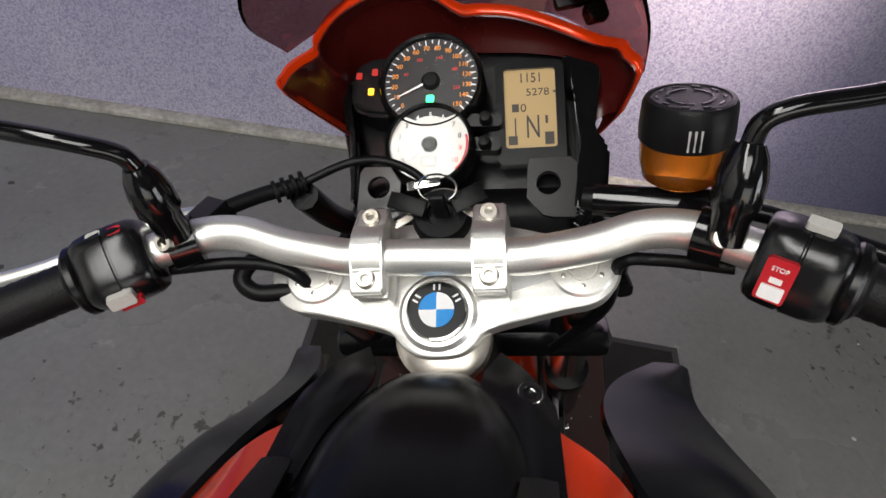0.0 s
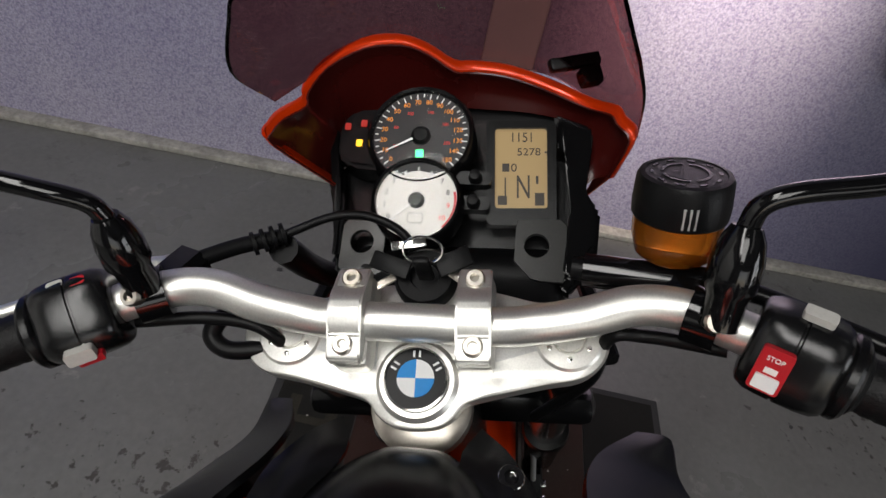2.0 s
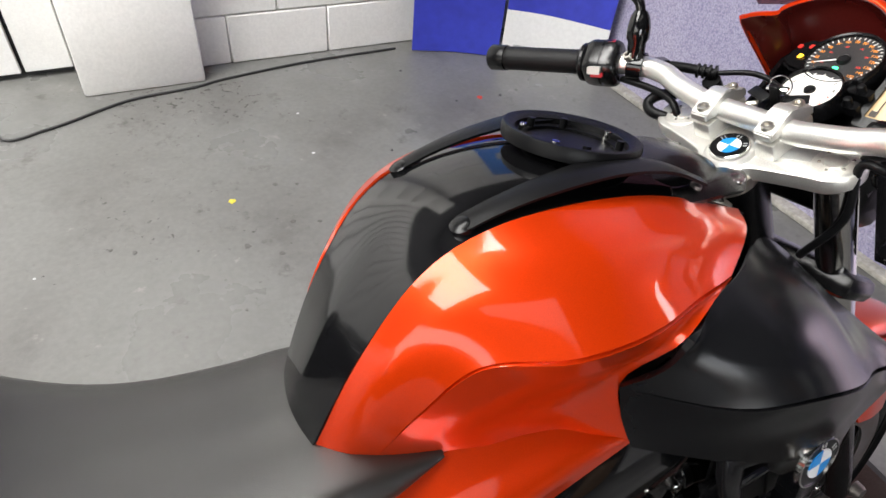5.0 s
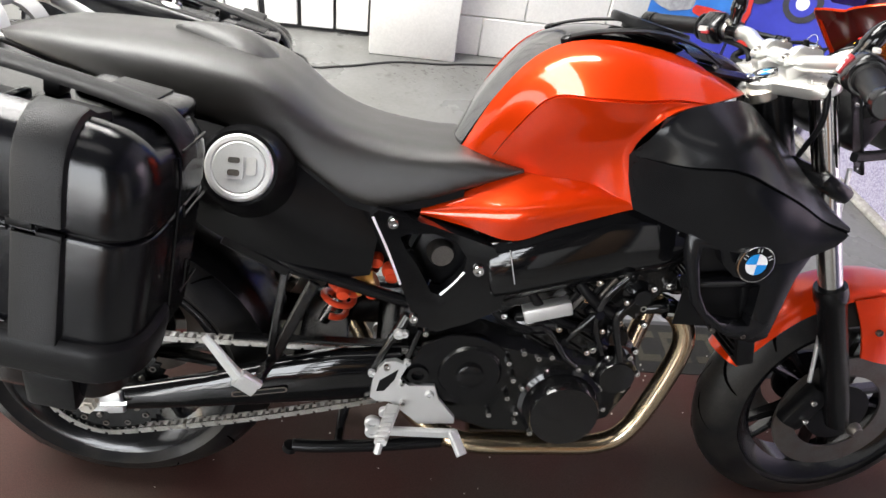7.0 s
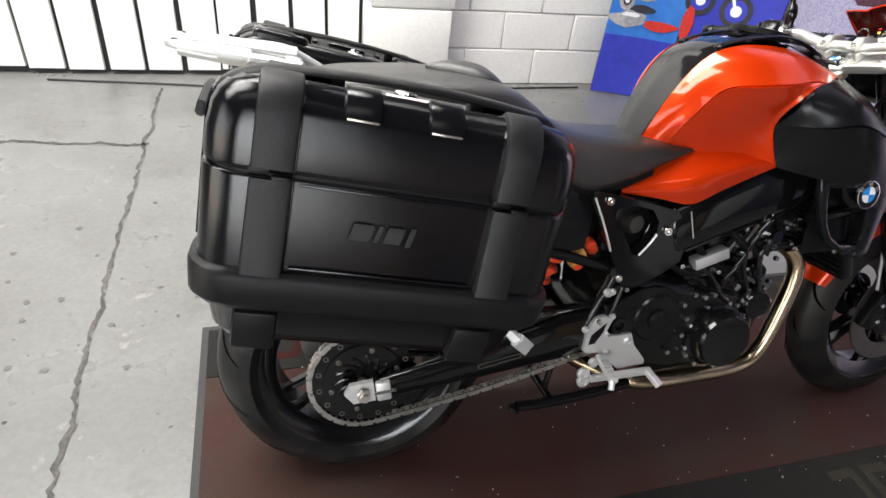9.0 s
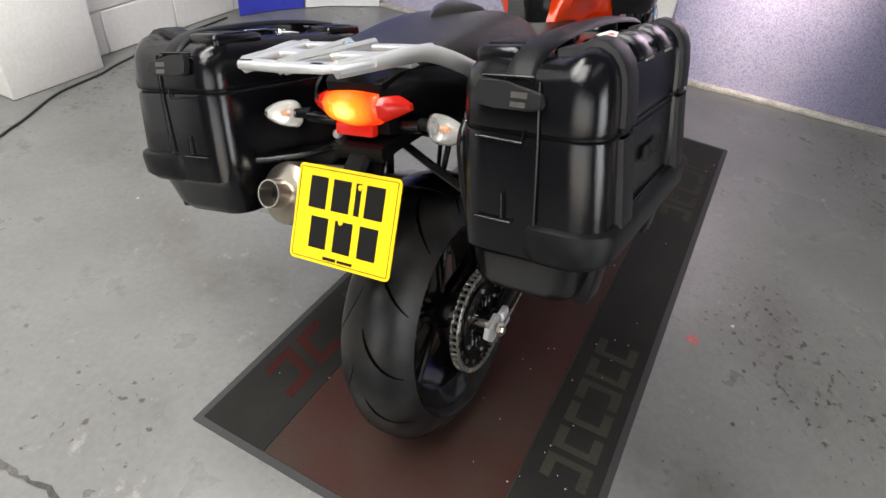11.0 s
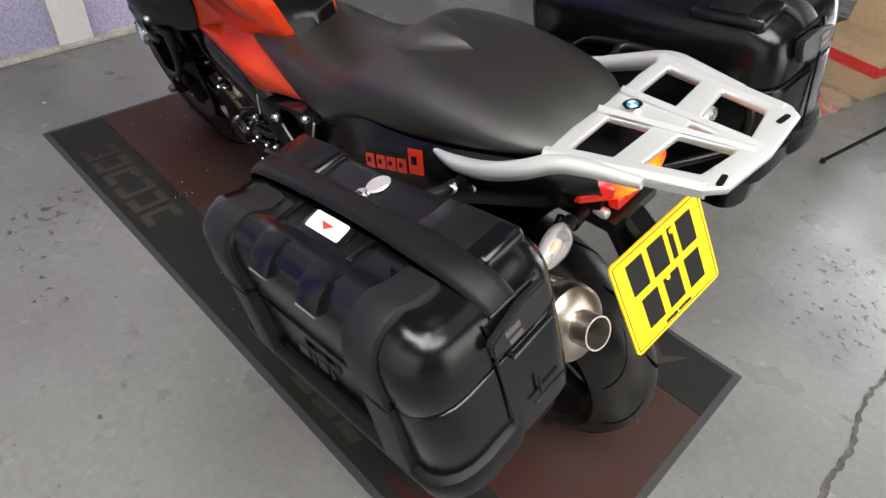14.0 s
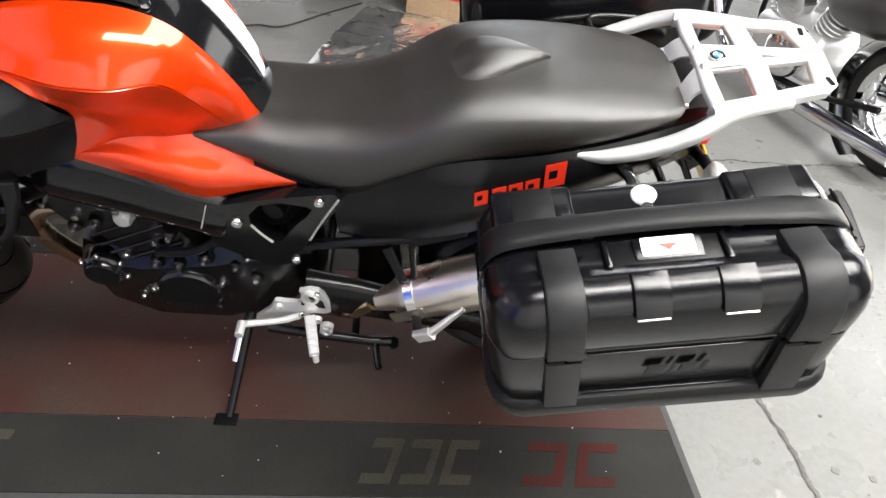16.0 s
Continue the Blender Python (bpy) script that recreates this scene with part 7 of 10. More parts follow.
# -- exhaust --
def exhaust():
    bm = bmesh.new()
    tube(bm, [(1.01, -0.07, 0.56), (1.075, -0.085, 0.555), (1.118, -0.098, 0.50), (1.105, -0.105, 0.40), (1.06, -0.112, 0.27), (1.00, -0.115, 0.222), (0.88, -0.118, 0.212), (0.70, -0.120, 0.214), (0.60, -0.05, 0.225), (0.52, 0.07, 0.25), (0.46, 0.13, 0.32), (0.41, 0.148, 0.392)], 0.0215, 16, 8)
    tube(bm, [(1.01, 0.07, 0.56), (1.075, 0.075, 0.555), (1.115, 0.075, 0.50), (1.10, 0.06, 0.40), (1.055, 0.02, 0.27), (1.00, -0.03, 0.222), (0.88, -0.07, 0.214), (0.72, -0.09, 0.214)], 0.0205, 14, 6)
    root = part("exhaust", bm, material("straw_tinted_steel", (0.56, 0.45, 0.31), 0.24, 1.0, 0.08, 400, 0.6, 7, tint=(0.34, 0.23, 0.13), spread=0.06), bike, "straw-tinted stainless exhaust pipe", 60)
    a, b = Vector((0.345, 0.152, 0.432)), Vector((-0.216, 0.162, 0.722))
    d = (b - a).normalized()
    L = (b - a).length
    bm = bmesh.new()
    lathe(bm, [(0.0, -0.065), (0.024, -0.065), (0.030, -0.03), (0.050, 0.0), (0.056, 0.02), (0.058, 0.05), (0.062, 0.12), (0.062, L - 0.022), (0.060, L - 0.010), (0.050, L), (0.028, L + 0.004), (0.0275, L + 0.046), (0.0250, L + 0.046), (0.0250, L - 0.02), (0, L - 0.02)], a, d, 44)
    sil = part("silencer", bm, STEEL, root, "brushed stainless silencer with a turned-out tip", 35)
    bm = bmesh.new()
    lathe(bm, [(0.0620, L - 0.034), (0.0635, L - 0.031), (0.0635, L - 0.012), (0.0610, L - 0.001), (0.0520, L + 0.006), (0.0380, L + 0.010), (0.0300, L + 0.013), (0.0280, L + 0.013)], a, d, 44)
    part("end_cap", bm, material("satin_steel_cap", (0.50, 0.45, 0.38), 0.30, 1.0, 0.10, 300, 0.4, 14, tint=(0.36, 0.29, 0.21)), sil, "satin steel end cap")
    for f in (0.028, L - 0.045):
        bm = bmesh.new()
        lathe(bm, [(0.055, -0.010), (0.0645 if f > 0.1 else 0.0605, -0.010), (0.0645 if f > 0.1 else 0.0605, 0.010), (0.055, 0.010)], a + d * f, d, 40, closed=True)
        part("clamp_band", bm, CHROME, sil)
    bm = bmesh.new()
    lathe(bm, [(0, 0), (0.0250, 0)], a + d * (L + 0.012), d, 24)
    part("tip_bore", bm, MATT_BLACK, sil)
    bm = bmesh.new()
    beam(bm, a + d * 0.30 + Vector((0, -0.03, 0.05)), (0.10, 0.12, 0.74), 0.03, 0.006, (0, 1, 0), 0.002)
    part("hanger", bm, SATIN_BLACK, sil)
    bm = bmesh.new()
    m = axes(a + d * 0.01 + Vector((0, 0.056, 0.005)), d, (0, 0, 1))
    plate(bm, rounded(0.075, 0.034, 0.004, 3), 0.004, m)
    part("heat_clip", bm, STEEL, sil)


exhaust()


# -- stands and footrests --
def stands():
    bm = bmesh.new()
    tube(bm, [(0.70, 0.075, 0.26), (0.712, 0.150, 0.205), (0.728, 0.250, 0.128), (0.738, 0.310, 0.086)], [0.014, 0.012, 0.010, 0.010], 10)
    side = part("side_stand", bm, SATIN_BLACK, bike, "lowered black side stand carrying the motorcycle")
    bm = bmesh.new()
    tube(bm, [(0.722, 0.140, 0.222), (0.734, 0.205, 0.172)], 0.008, 8)
    part("stand_spring", bm, CHROME, side)
    bm = bmesh.new()
    box(bm, (0.745, 0.318, 0.0820), (0.055, 0.034, 0.009), (13.3, 0, 0), 0.003)
    part("stand_pad", bm, SATIN_BLACK, side)
    bm = bmesh.new()
    tube(bm, [(0.66, -0.135, 0.225), (0.55, -0.140, 0.212), (0.42, -0.147, 0.206), (0.36, -0.147, 0.206)], 0.013, 10)
    tube(bm, [(0.66, 0.135, 0.225), (0.55, 0.140, 0.212), (0.42, 0.147, 0.206), (0.36, 0.147, 0.206)], 0.013, 10)
    tube(bm, [(0.45, -0.145, 0.208), (0.45, 0.145, 0.208)], 0.010, 10)
    centre = part("centre_stand", bm, SATIN_BLACK, bike, "folded black centre stand")
    for s in (-1, 1):
        bm = bmesh.new()
        lathe(bm, [(0, 0.008), (0.015, 0.006), (0.015, -0.006), (0, -0.008)], (0.355, 0.147 * s, 0.200), (0.3, 0, 1), 14)
        part("stand_foot", bm, MATT_BLACK, centre)
    bm = bmesh.new()
    tube(bm, [(0.45, -0.10, 0.21), (0.462, -0.10, 0.28)], 0.008, 8)
    part("stand_lever", bm, SATIN_BLACK, centre)
    bm = bmesh.new()
    tube(bm, [(0.40, 0.147, 0.206), (0.39, 0.20, 0.190), (0.385, 0.215, 0.188)], 0.009, 8)
    part("stand_tang", bm, SATIN_BLACK, centre)


stands()


def footrests(s):
    y = 0.150
    bm = bmesh.new()
    plate(bm, [(0.531, 0.437), (0.550, 0.441), (0.573, 0.431), (0.561, 0.400), (0.578, 0.384), (0.628, 0.387), (0.640, 0.354), (0.676, 0.309), (0.676, 0.297), (0.606, 0.291), (0.570, 0.322), (0.546, 0.343), (0.519, 0.344), (0.507, 0.352), (0.510, 0.393), (0.519, 0.421)], 0.010, Matrix(((1, 0, 0, 0), (0, 0, s, (y if s > 0 else -y)), (0, 1, 0, 0), (0, 0, 0, 1))))
    root = part("footrest_bracket", bm, CAST, bike, "cast silver footrest bracket")
    bm = bmesh.new()
    plate(bm, [(0.518, 0.368), (0.523, 0.394), (0.557, 0.422), (0.551, 0.398), (0.533, 0.370)], 0.0115, Matrix(((1, 0, 0, 0), (0, 0, s, (y if s > 0 else -y)), (0, 1, 0, 0), (0, 0, 0, 1))))
    part("heel_window", bm, MATT_BLACK, root)
    bm = bmesh.new()
    beam(bm, (0.553, 0.165 * s, 0.334), (0.532, 0.262 * s, 0.337), 0.026, 0.014, bevel=0.003, w2=0.022)
    peg = part("footrest", bm, CAST, root, "grooved silver footrest")
    for k in range(6):
        f = 0.25 + 0.13 * k
        bm = bmesh.new()
        c = Vector((0.553, 0.165 * s, 0.334)).lerp(Vector((0.532, 0.262 * s, 0.337)), f)
        box(bm, c + Vector((0, 0, 0.0075)), (0.023, 0.004, 0.003), (0, 0, 0), 0.001, 1)
        part("peg_ridge", bm, CAST, peg)
    bm = bmesh.new()
    rod(bm, (0.532, 0.259 * s, 0.336), (0.528, 0.266 * s, 0.316), 0.007, 10)
    part("peg_feeler", bm, CAST, peg)
    bm = bmesh.new()
    if s > 0:
        tube(bm, [(0.575, 0.170, 0.345), (0.62, 0.178, 0.332), (0.68, 0.185, 0.325), (0.70, 0.195, 0.335)], 0.008, 8)
        tube(bm, [(0.70, 0.190, 0.335), (0.70, 0.225, 0.337)], 0.010, 8)
        part("gear_lever", bm, CAST, root, "cast silver gear lever")
    else:
        beam(bm, (0.530, -0.172, 0.280), (0.678, -0.182, 0.291), 0.012, 0.019, bevel=0.003)
        beam(bm, (0.672, -0.180, 0.294), (0.692, -0.215, 0.268), 0.020, 0.014, bevel=0.003)
        part("brake_pedal", bm, CAST, root, "cast silver brake pedal")
    for x, z, r in ((0.535, 0.428, 0.007), (0.620, 0.368, 0.009), (0.516, 0.290, 0.016), (0.518, 0.268, 0.016), (0.538, 0.318, 0.012), (0.571, 0.345, 0.006), (0.566, 0.392, 0.005)):
        bm = bmesh.new()
        bolt(bm, (x, (y + 0.010) * s, z), (0, s, 0), r, 0.008)
        part("bolt", bm, CHROME if r < 0.009 else CAST, root)
    bm = bmesh.new()
    lathe(bm, [(0.012, 0), (0.020, 0), (0.020, 0.012), (0.012, 0.012)], (0.550 if s > 0 else 0.594, (y + 0.008) * s if s > 0 else -0.146, 0.415 if s > 0 else 0.408), (0, s, 0), 20, closed=True)
    part("pivot_ring", bm, CAST if s > 0 else GLOSS_BLACK, root)
    if s < 0:
        # brake cylinder and its push rod above the bracket
        for pts, r in (([(0.570, -0.148, 0.430), (0.578, -0.148, 0.462), (0.590, -0.146, 0.506)], 0.006), ([(0.508, -0.146, 0.408), (0.524, -0.146, 0.446), (0.540, -0.144, 0.480)], 0.0075), ([(0.540, -0.144, 0.480), (0.552, -0.142, 0.500), (0.566, -0.138, 0.530)], 0.011)):
            bm = bmesh.new()
            tube(bm, pts, r, 10)
            part("brake_cylinder", bm, GLOSS_BLACK, root)
        for x, z, r in ((0.508, 0.406, 0.008), (0.572, 0.436, 0.007), (0.551, 0.498, 0.010), (0.562, 0.500, 0.007)):
            bm = bmesh.new()
            bolt(bm, (x, -0.152, z), (0, -1, 0), r, 0.008)
            part("bolt", bm, CAST, root)
    # passenger footrest on its black hanger
    bm = bmesh.new()
    beam(bm, (0.395, 0.140 * s, 0.585), (0.325, 0.165 * s, 0.430), 0.022, 0.012, (0, 1, 0), 0.004)
    beam(bm, (0.345, 0.140 * s, 0.605), (0.322, 0.165 * s, 0.445), 0.014, 0.010, (0, 1, 0), 0.003)
    beam(bm, (0.326, 0.160 * s, 0.432), (0.314, 0.268 * s, 0.452), 0.018, 0.014, (0, 0, 1), 0.003)
    hanger = part("passenger_hanger", bm, SATIN_BLACK, bike, "black passenger footrest hanger")
    bm = bmesh.new()
    beam(bm, (0.318, 0.262 * s, 0.445), (0.290, 0.268 * s, 0.472), 0.016, 0.030, bevel=0.003)
    beam(bm, (0.296, 0.268 * s, 0.466), (0.232, 0.240 * s, 0.530), 0.014, 0.024, bevel=0.004, w2=0.008, h2=0.018)
    part("passenger_footrest", bm, CAST, hanger, "folded silver passenger footrest")


footrests(-1)
footrests(1)

# -- fork, yoke, bars --
def fork():
    ax = Vector((0.4226, 0, -0.9063))
    for s in (-1, 1):
        top = Vector((1.19, 0.100 * s, 1.012))
        bm = bmesh.new()
        rod(bm, sp(*(top + ax * 0.012)), sp(*(top + ax * 0.42)), 0.0215, 24)
        leg = part("fork_tube", bm, CHROME, bike, "bright steel fork tube")
        bm = bmesh.new()
        a, b = sp(*(top + ax * 0.415)), sp(*(top + ax * 0.80))
        lathe(bm, [(0.0, 0.0), (0.029, 0.0), (0.031, 0.012), (0.031, 0.03), (0.027, 0.035), (0.027, 0.30), (0.024, 0.37), (0.0, 0.385)], a, b - a, 24)
        part("fork_slider", bm, SATIN_BLACK, leg, "black fork slider", 40)
        bm = bmesh.new()
        c = sp(*(top + ax * 0.006))
        lathe(bm, [(0, 0.004), (0.010, 0.004), (0.011, 0.002), (0.0125, 0.0035), (0.022, 0.003), (0.024, 0.001), (0.024, -0.01), (0, -0.01)], c, sv(-0.4226, 0, 0.9063), 28)
        part("fork_cap", bm, ALU, leg)
        for k in range(6):
            a6 = 2 * math.pi * k / 6
            e = Vector((math.cos(a6) * 0.9063, math.sin(a6), math.cos(a6) * 0.4226)) * 0.0155
            bm = bmesh.new()
            lathe(bm, [(0, 0.0045), (0.0018, 0.004), (0.0022, 0), (0, 0)], c + sv(*e), sv(-0.4226, 0, 0.9063), 8)
            part("cap_dimple", bm, CHROME, leg)
        # caliper
        bm = bmesh.new()
        box(bm, sp(1.44, 0.085 * s, 0.33), (0.055, 0.034, 0.11), (0, 25, 3.5), 0.010)
        cal = part("brake_caliper", bm, MATT_BLACK, leg, "black brake caliper")
        for z in (0.305, 0.355):
            bm = bmesh.new()
            bolt(bm, sp(1.44, 0.103 * s, z), sv(0, s, 0), 0.007, 0.006)
            part("bolt", bm, CHROME, cal)
        bm = bmesh.new()
        lathe(bm, [(0, 0.018), (0.011, 0.018), (0.014, 0.012), (0.016, 0), (0, 0)], sp(1.548, 0.118 * s, 0.30), sv(0, s, 0), 16)
        part("axle_cap", bm, DARK_STEEL, leg)
    for dz, w in ((0.19, 0.27),):
        c = Vector((1.19, 0, 1.012)) + ax * dz
        bm = bmesh.new()
        box(bm, sp(*c), (0.075, w, 0.032), (0, 25, 3.5), 0.012)
        part("lower_yoke", bm, SATIN_BLACK, bike)
    # wiring pouch and lamp stays before the steering head
    bm = bmesh.new()
    box(bm, sp(1.300, -0.010, 0.945), (0.075, 0.190, 0.085), (0, 25, 3.5), 0.018, 3)
    part("wiring_pouch", bm, MATT_BLACK, bike, "black wiring pouch")
    for s in (-1, 1):
        bm = bmesh.new()
        beam(bm, sp(1.232, 0.134 * s, 1.000), sp(1.292, 0.136 * s, 0.872), 0.006, 0.024, (0, 1, 0), 0.002)
        stay = part("lamp_stay", bm, SATIN_BLACK, bike, "black flat lamp stay")
        bm = bmesh.new()
        beam(bm, sp(1.262, 0.146 * s, 0.900), sp(1.400, 0.120 * s, 0.912), 0.014, 0.016, (0, 0, 1), 0.003)
        part("stay_arm", bm, MATT_BLACK, stay)
        for f in (0.12, 0.94):
            bm = bmesh.new()
            bolt(bm, sp(1.232 + 0.060 * f, 0.139 * s, 1.0 - 0.128 * f), sv(0, s, 0), 0.005, 0.005)
            part("bolt", bm, CHROME, stay)
    bm = bmesh.new()
    rod(bm, (1.175, 0, 0.975), (1.265, 0, 0.78), 0.034, 24)
    part("steering_head", bm, SATIN_BLACK, bike)
    bm = bmesh.new()
    lathe(bm, [(0.03, -0.012), (0.036, -0.008), (0.036, 0.008), (0.03, 0.012), (0, 0.012)], (1.160, 0, 0.968), (-0.4226, 0, 0.9063), 28)
    part("head_bearing_ring", bm, STEEL, bike)


fork()
YOKE = sm(axes((1.178, 0.004, 1.001), (0, -1, 0), (0.9063, 0, 0.4226)))  # x to the rider's right, y forward, z up the steering axis


def top_yoke():
    half = [(0.0, -0.050), (0.016, -0.048), (0.027, -0.041), (0.036, -0.031), (0.060, -0.024), (0.090, -0.017), (0.114, -0.012), (0.128, 0.000), (0.133, 0.018), (0.127, 0.034), (0.110, 0.043), (0.085, 0.042), (0.060, 0.048), (0.030, 0.054), (0.0, 0.056)]
    ctrl = half + [(-x, y) for x, y in reversed(half[1:-1])]
    pts = [(p.x, p.y) for p in spline([(x, y, 0) for x, y in ctrl], 3, True)]
    bm = bmesh.new()
    rings = []
    cx, cy = 0.0, 0.008
    for z, k in ((-0.020, 0.965), (-0.017, 0.99), (-0.005, 1.0), (-0.001, 0.985), (0.0, 0.955)):
        rings.append([YOKE @ Vector((cx + (x - cx) * k, cy + (y - cy) * k, z)) for x, y in pts])
    skin(bm, rings)
    root = part("top_yoke", bm, ALU, bike, "bare aluminium top yoke", 35)
    for s in (-1, 1):
        bm = bmesh.new()
        plate(bm, [(s * a, b) for a, b in ((0.030, -0.010), (0.082, 0.006), (0.082, 0.026), (0.030, 0.030))][::s], 0.0016, YOKE @ pose(0, 0, -0.0012))
        part("recess", bm, CAST, root)
        # riser and bar clamp
        bm = bmesh.new()
        box(bm, (0, 0, 0), (0.026, 0.066, 0.026), bevel=0.005)
        bm.transform(YOKE @ pose(0.0425 * s - 0.002, 0.0205, 0.009))
        riser = part("bar_riser", bm, ALU, root)
        bm = bmesh.new()
        prof = [(-0.034, 0.0), (-0.034, 0.009), (-0.030, 0.012), (-0.018, 0.014), (-0.010, 0.0215), (0.0, 0.024), (0.010, 0.0215), (0.018, 0.014), (0.030, 0.012), (0.034, 0.009), (0.034, 0.0)]
        plate(bm, prof, 0.023, YOKE @ pose((0.052 if s > 0 else -0.033), 0.0205, 0.0235, -5, 0, 0) @ Matrix(((0, 0, -1, 0), (1, 0, 0, 0), (0, 1, 0, 0), (0, 0, 0, 1))))
        bmesh.ops.bevel(bm, geom=list(bm.edges), offset=0.0014, segments=2, affect="EDGES")
        clamp = part("bar_clamp", bm, ALU, riser, "polished aluminium bar clamp", 30)
        for dy in (-0.0235, 0.0245):
            c = YOKE @ Vector((0.0425 * s - 0.002, 0.0205 + dy, 0.0345 - 0.087 * dy))
            bm = bmesh.new()
            lathe(bm, [(0.0030, 0.0015), (0.0032, 0.006), (0.0058, 0.006), (0.0068, 0.0048), (0.0068, -0.002), (0, -0.002), (0, 0.0015)], c, YOKE.to_3x3() @ Vector((0, 0, 1)), 18)
            part("clamp_bolt", bm, STEEL, riser)
    n = YOKE.to_3x3() @ Vector((0, 0, 1))
    bm = bmesh.new()
    lathe(bm, [(0.029, -0.02), (0.029, 0.001), (0.026, 0.004), (0.0226, 0.004), (0.0226, 0.0), (0, 0.0)], YOKE @ Vector((0.0, -0.017, 0.0)), n, 40)
    part("badge_boss", bm, ALU, root)
    badge(YOKE @ Vector((0.0, -0.017, 0.003)), n, YOKE.to_3x3() @ Vector((0, 1, 0)), 0.0222, bike)
    # ignition lock with the keys
    bm = bmesh.new()
    lathe(bm, [(0.0, -0.02), (0.023, -0.02), (0.023, 0.008), (0.020, 0.012), (0.011, 0.012), (0.010, 0.009), (0, 0.009)], YOKE @ Vector((0.002, 0.057, 0.0)), n, 28)
    part("ignition_lock", bm, MATT_BLACK, bike, "black ignition lock")
    keys = thing("key_bunch", BIKE, "small bunch of keys hanging from the ignition lock", "keys")
    bm = bmesh.new()
    box(bm, (0, 0, 0), (0.012, 0.005, 0.034), bevel=0.0018)
    bm.transform(YOKE @ pose(0.003, 0.057, 0.024))
    part("ignition_key", bm, MATT_BLACK, keys)
    bm = bmesh.new()
    loop = [YOKE @ Vector((0.003 + 0.014 * math.cos(a), 0.067 + 0.006 * math.sin(a), 0.034 + 0.010 * math.sin(a))) for a in (2 * math.pi * k / 20 for k in range(21))]
    tube(bm, loop, 0.0009, 6, smooth=False)
    part("ring", bm, CHROME, keys)
    for x, y, z, rz, w, h, mat in ((0.024, 0.064, 0.022, 25, 0.026, 0.015, MATT_BLACK), (-0.022, 0.062, 0.020, -20, 0.030, 0.013, MATT_BLACK), (-0.010, 0.078, 0.020, 8, 0.026, 0.007, CHROME), (0.030, 0.052, 0.013, -38, 0.034, 0.006, STEEL), (-0.032, 0.048, 0.013, 30, 0.030, 0.006, STEEL)):
        bm = bmesh.new()
        box(bm, (0, 0, 0), (w, h, 0.003), bevel=0.0012)
        bm.transform(YOKE @ pose(x, y, z, 12, 0, rz))
        part("key", bm, mat, keys)


top_yoke()


SWITCH_BLACK = material("glossy_switch_plastic", (0.006, 0.006, 0.0065), 0.22, 0.0, 0.12, 800, bump=0.06)


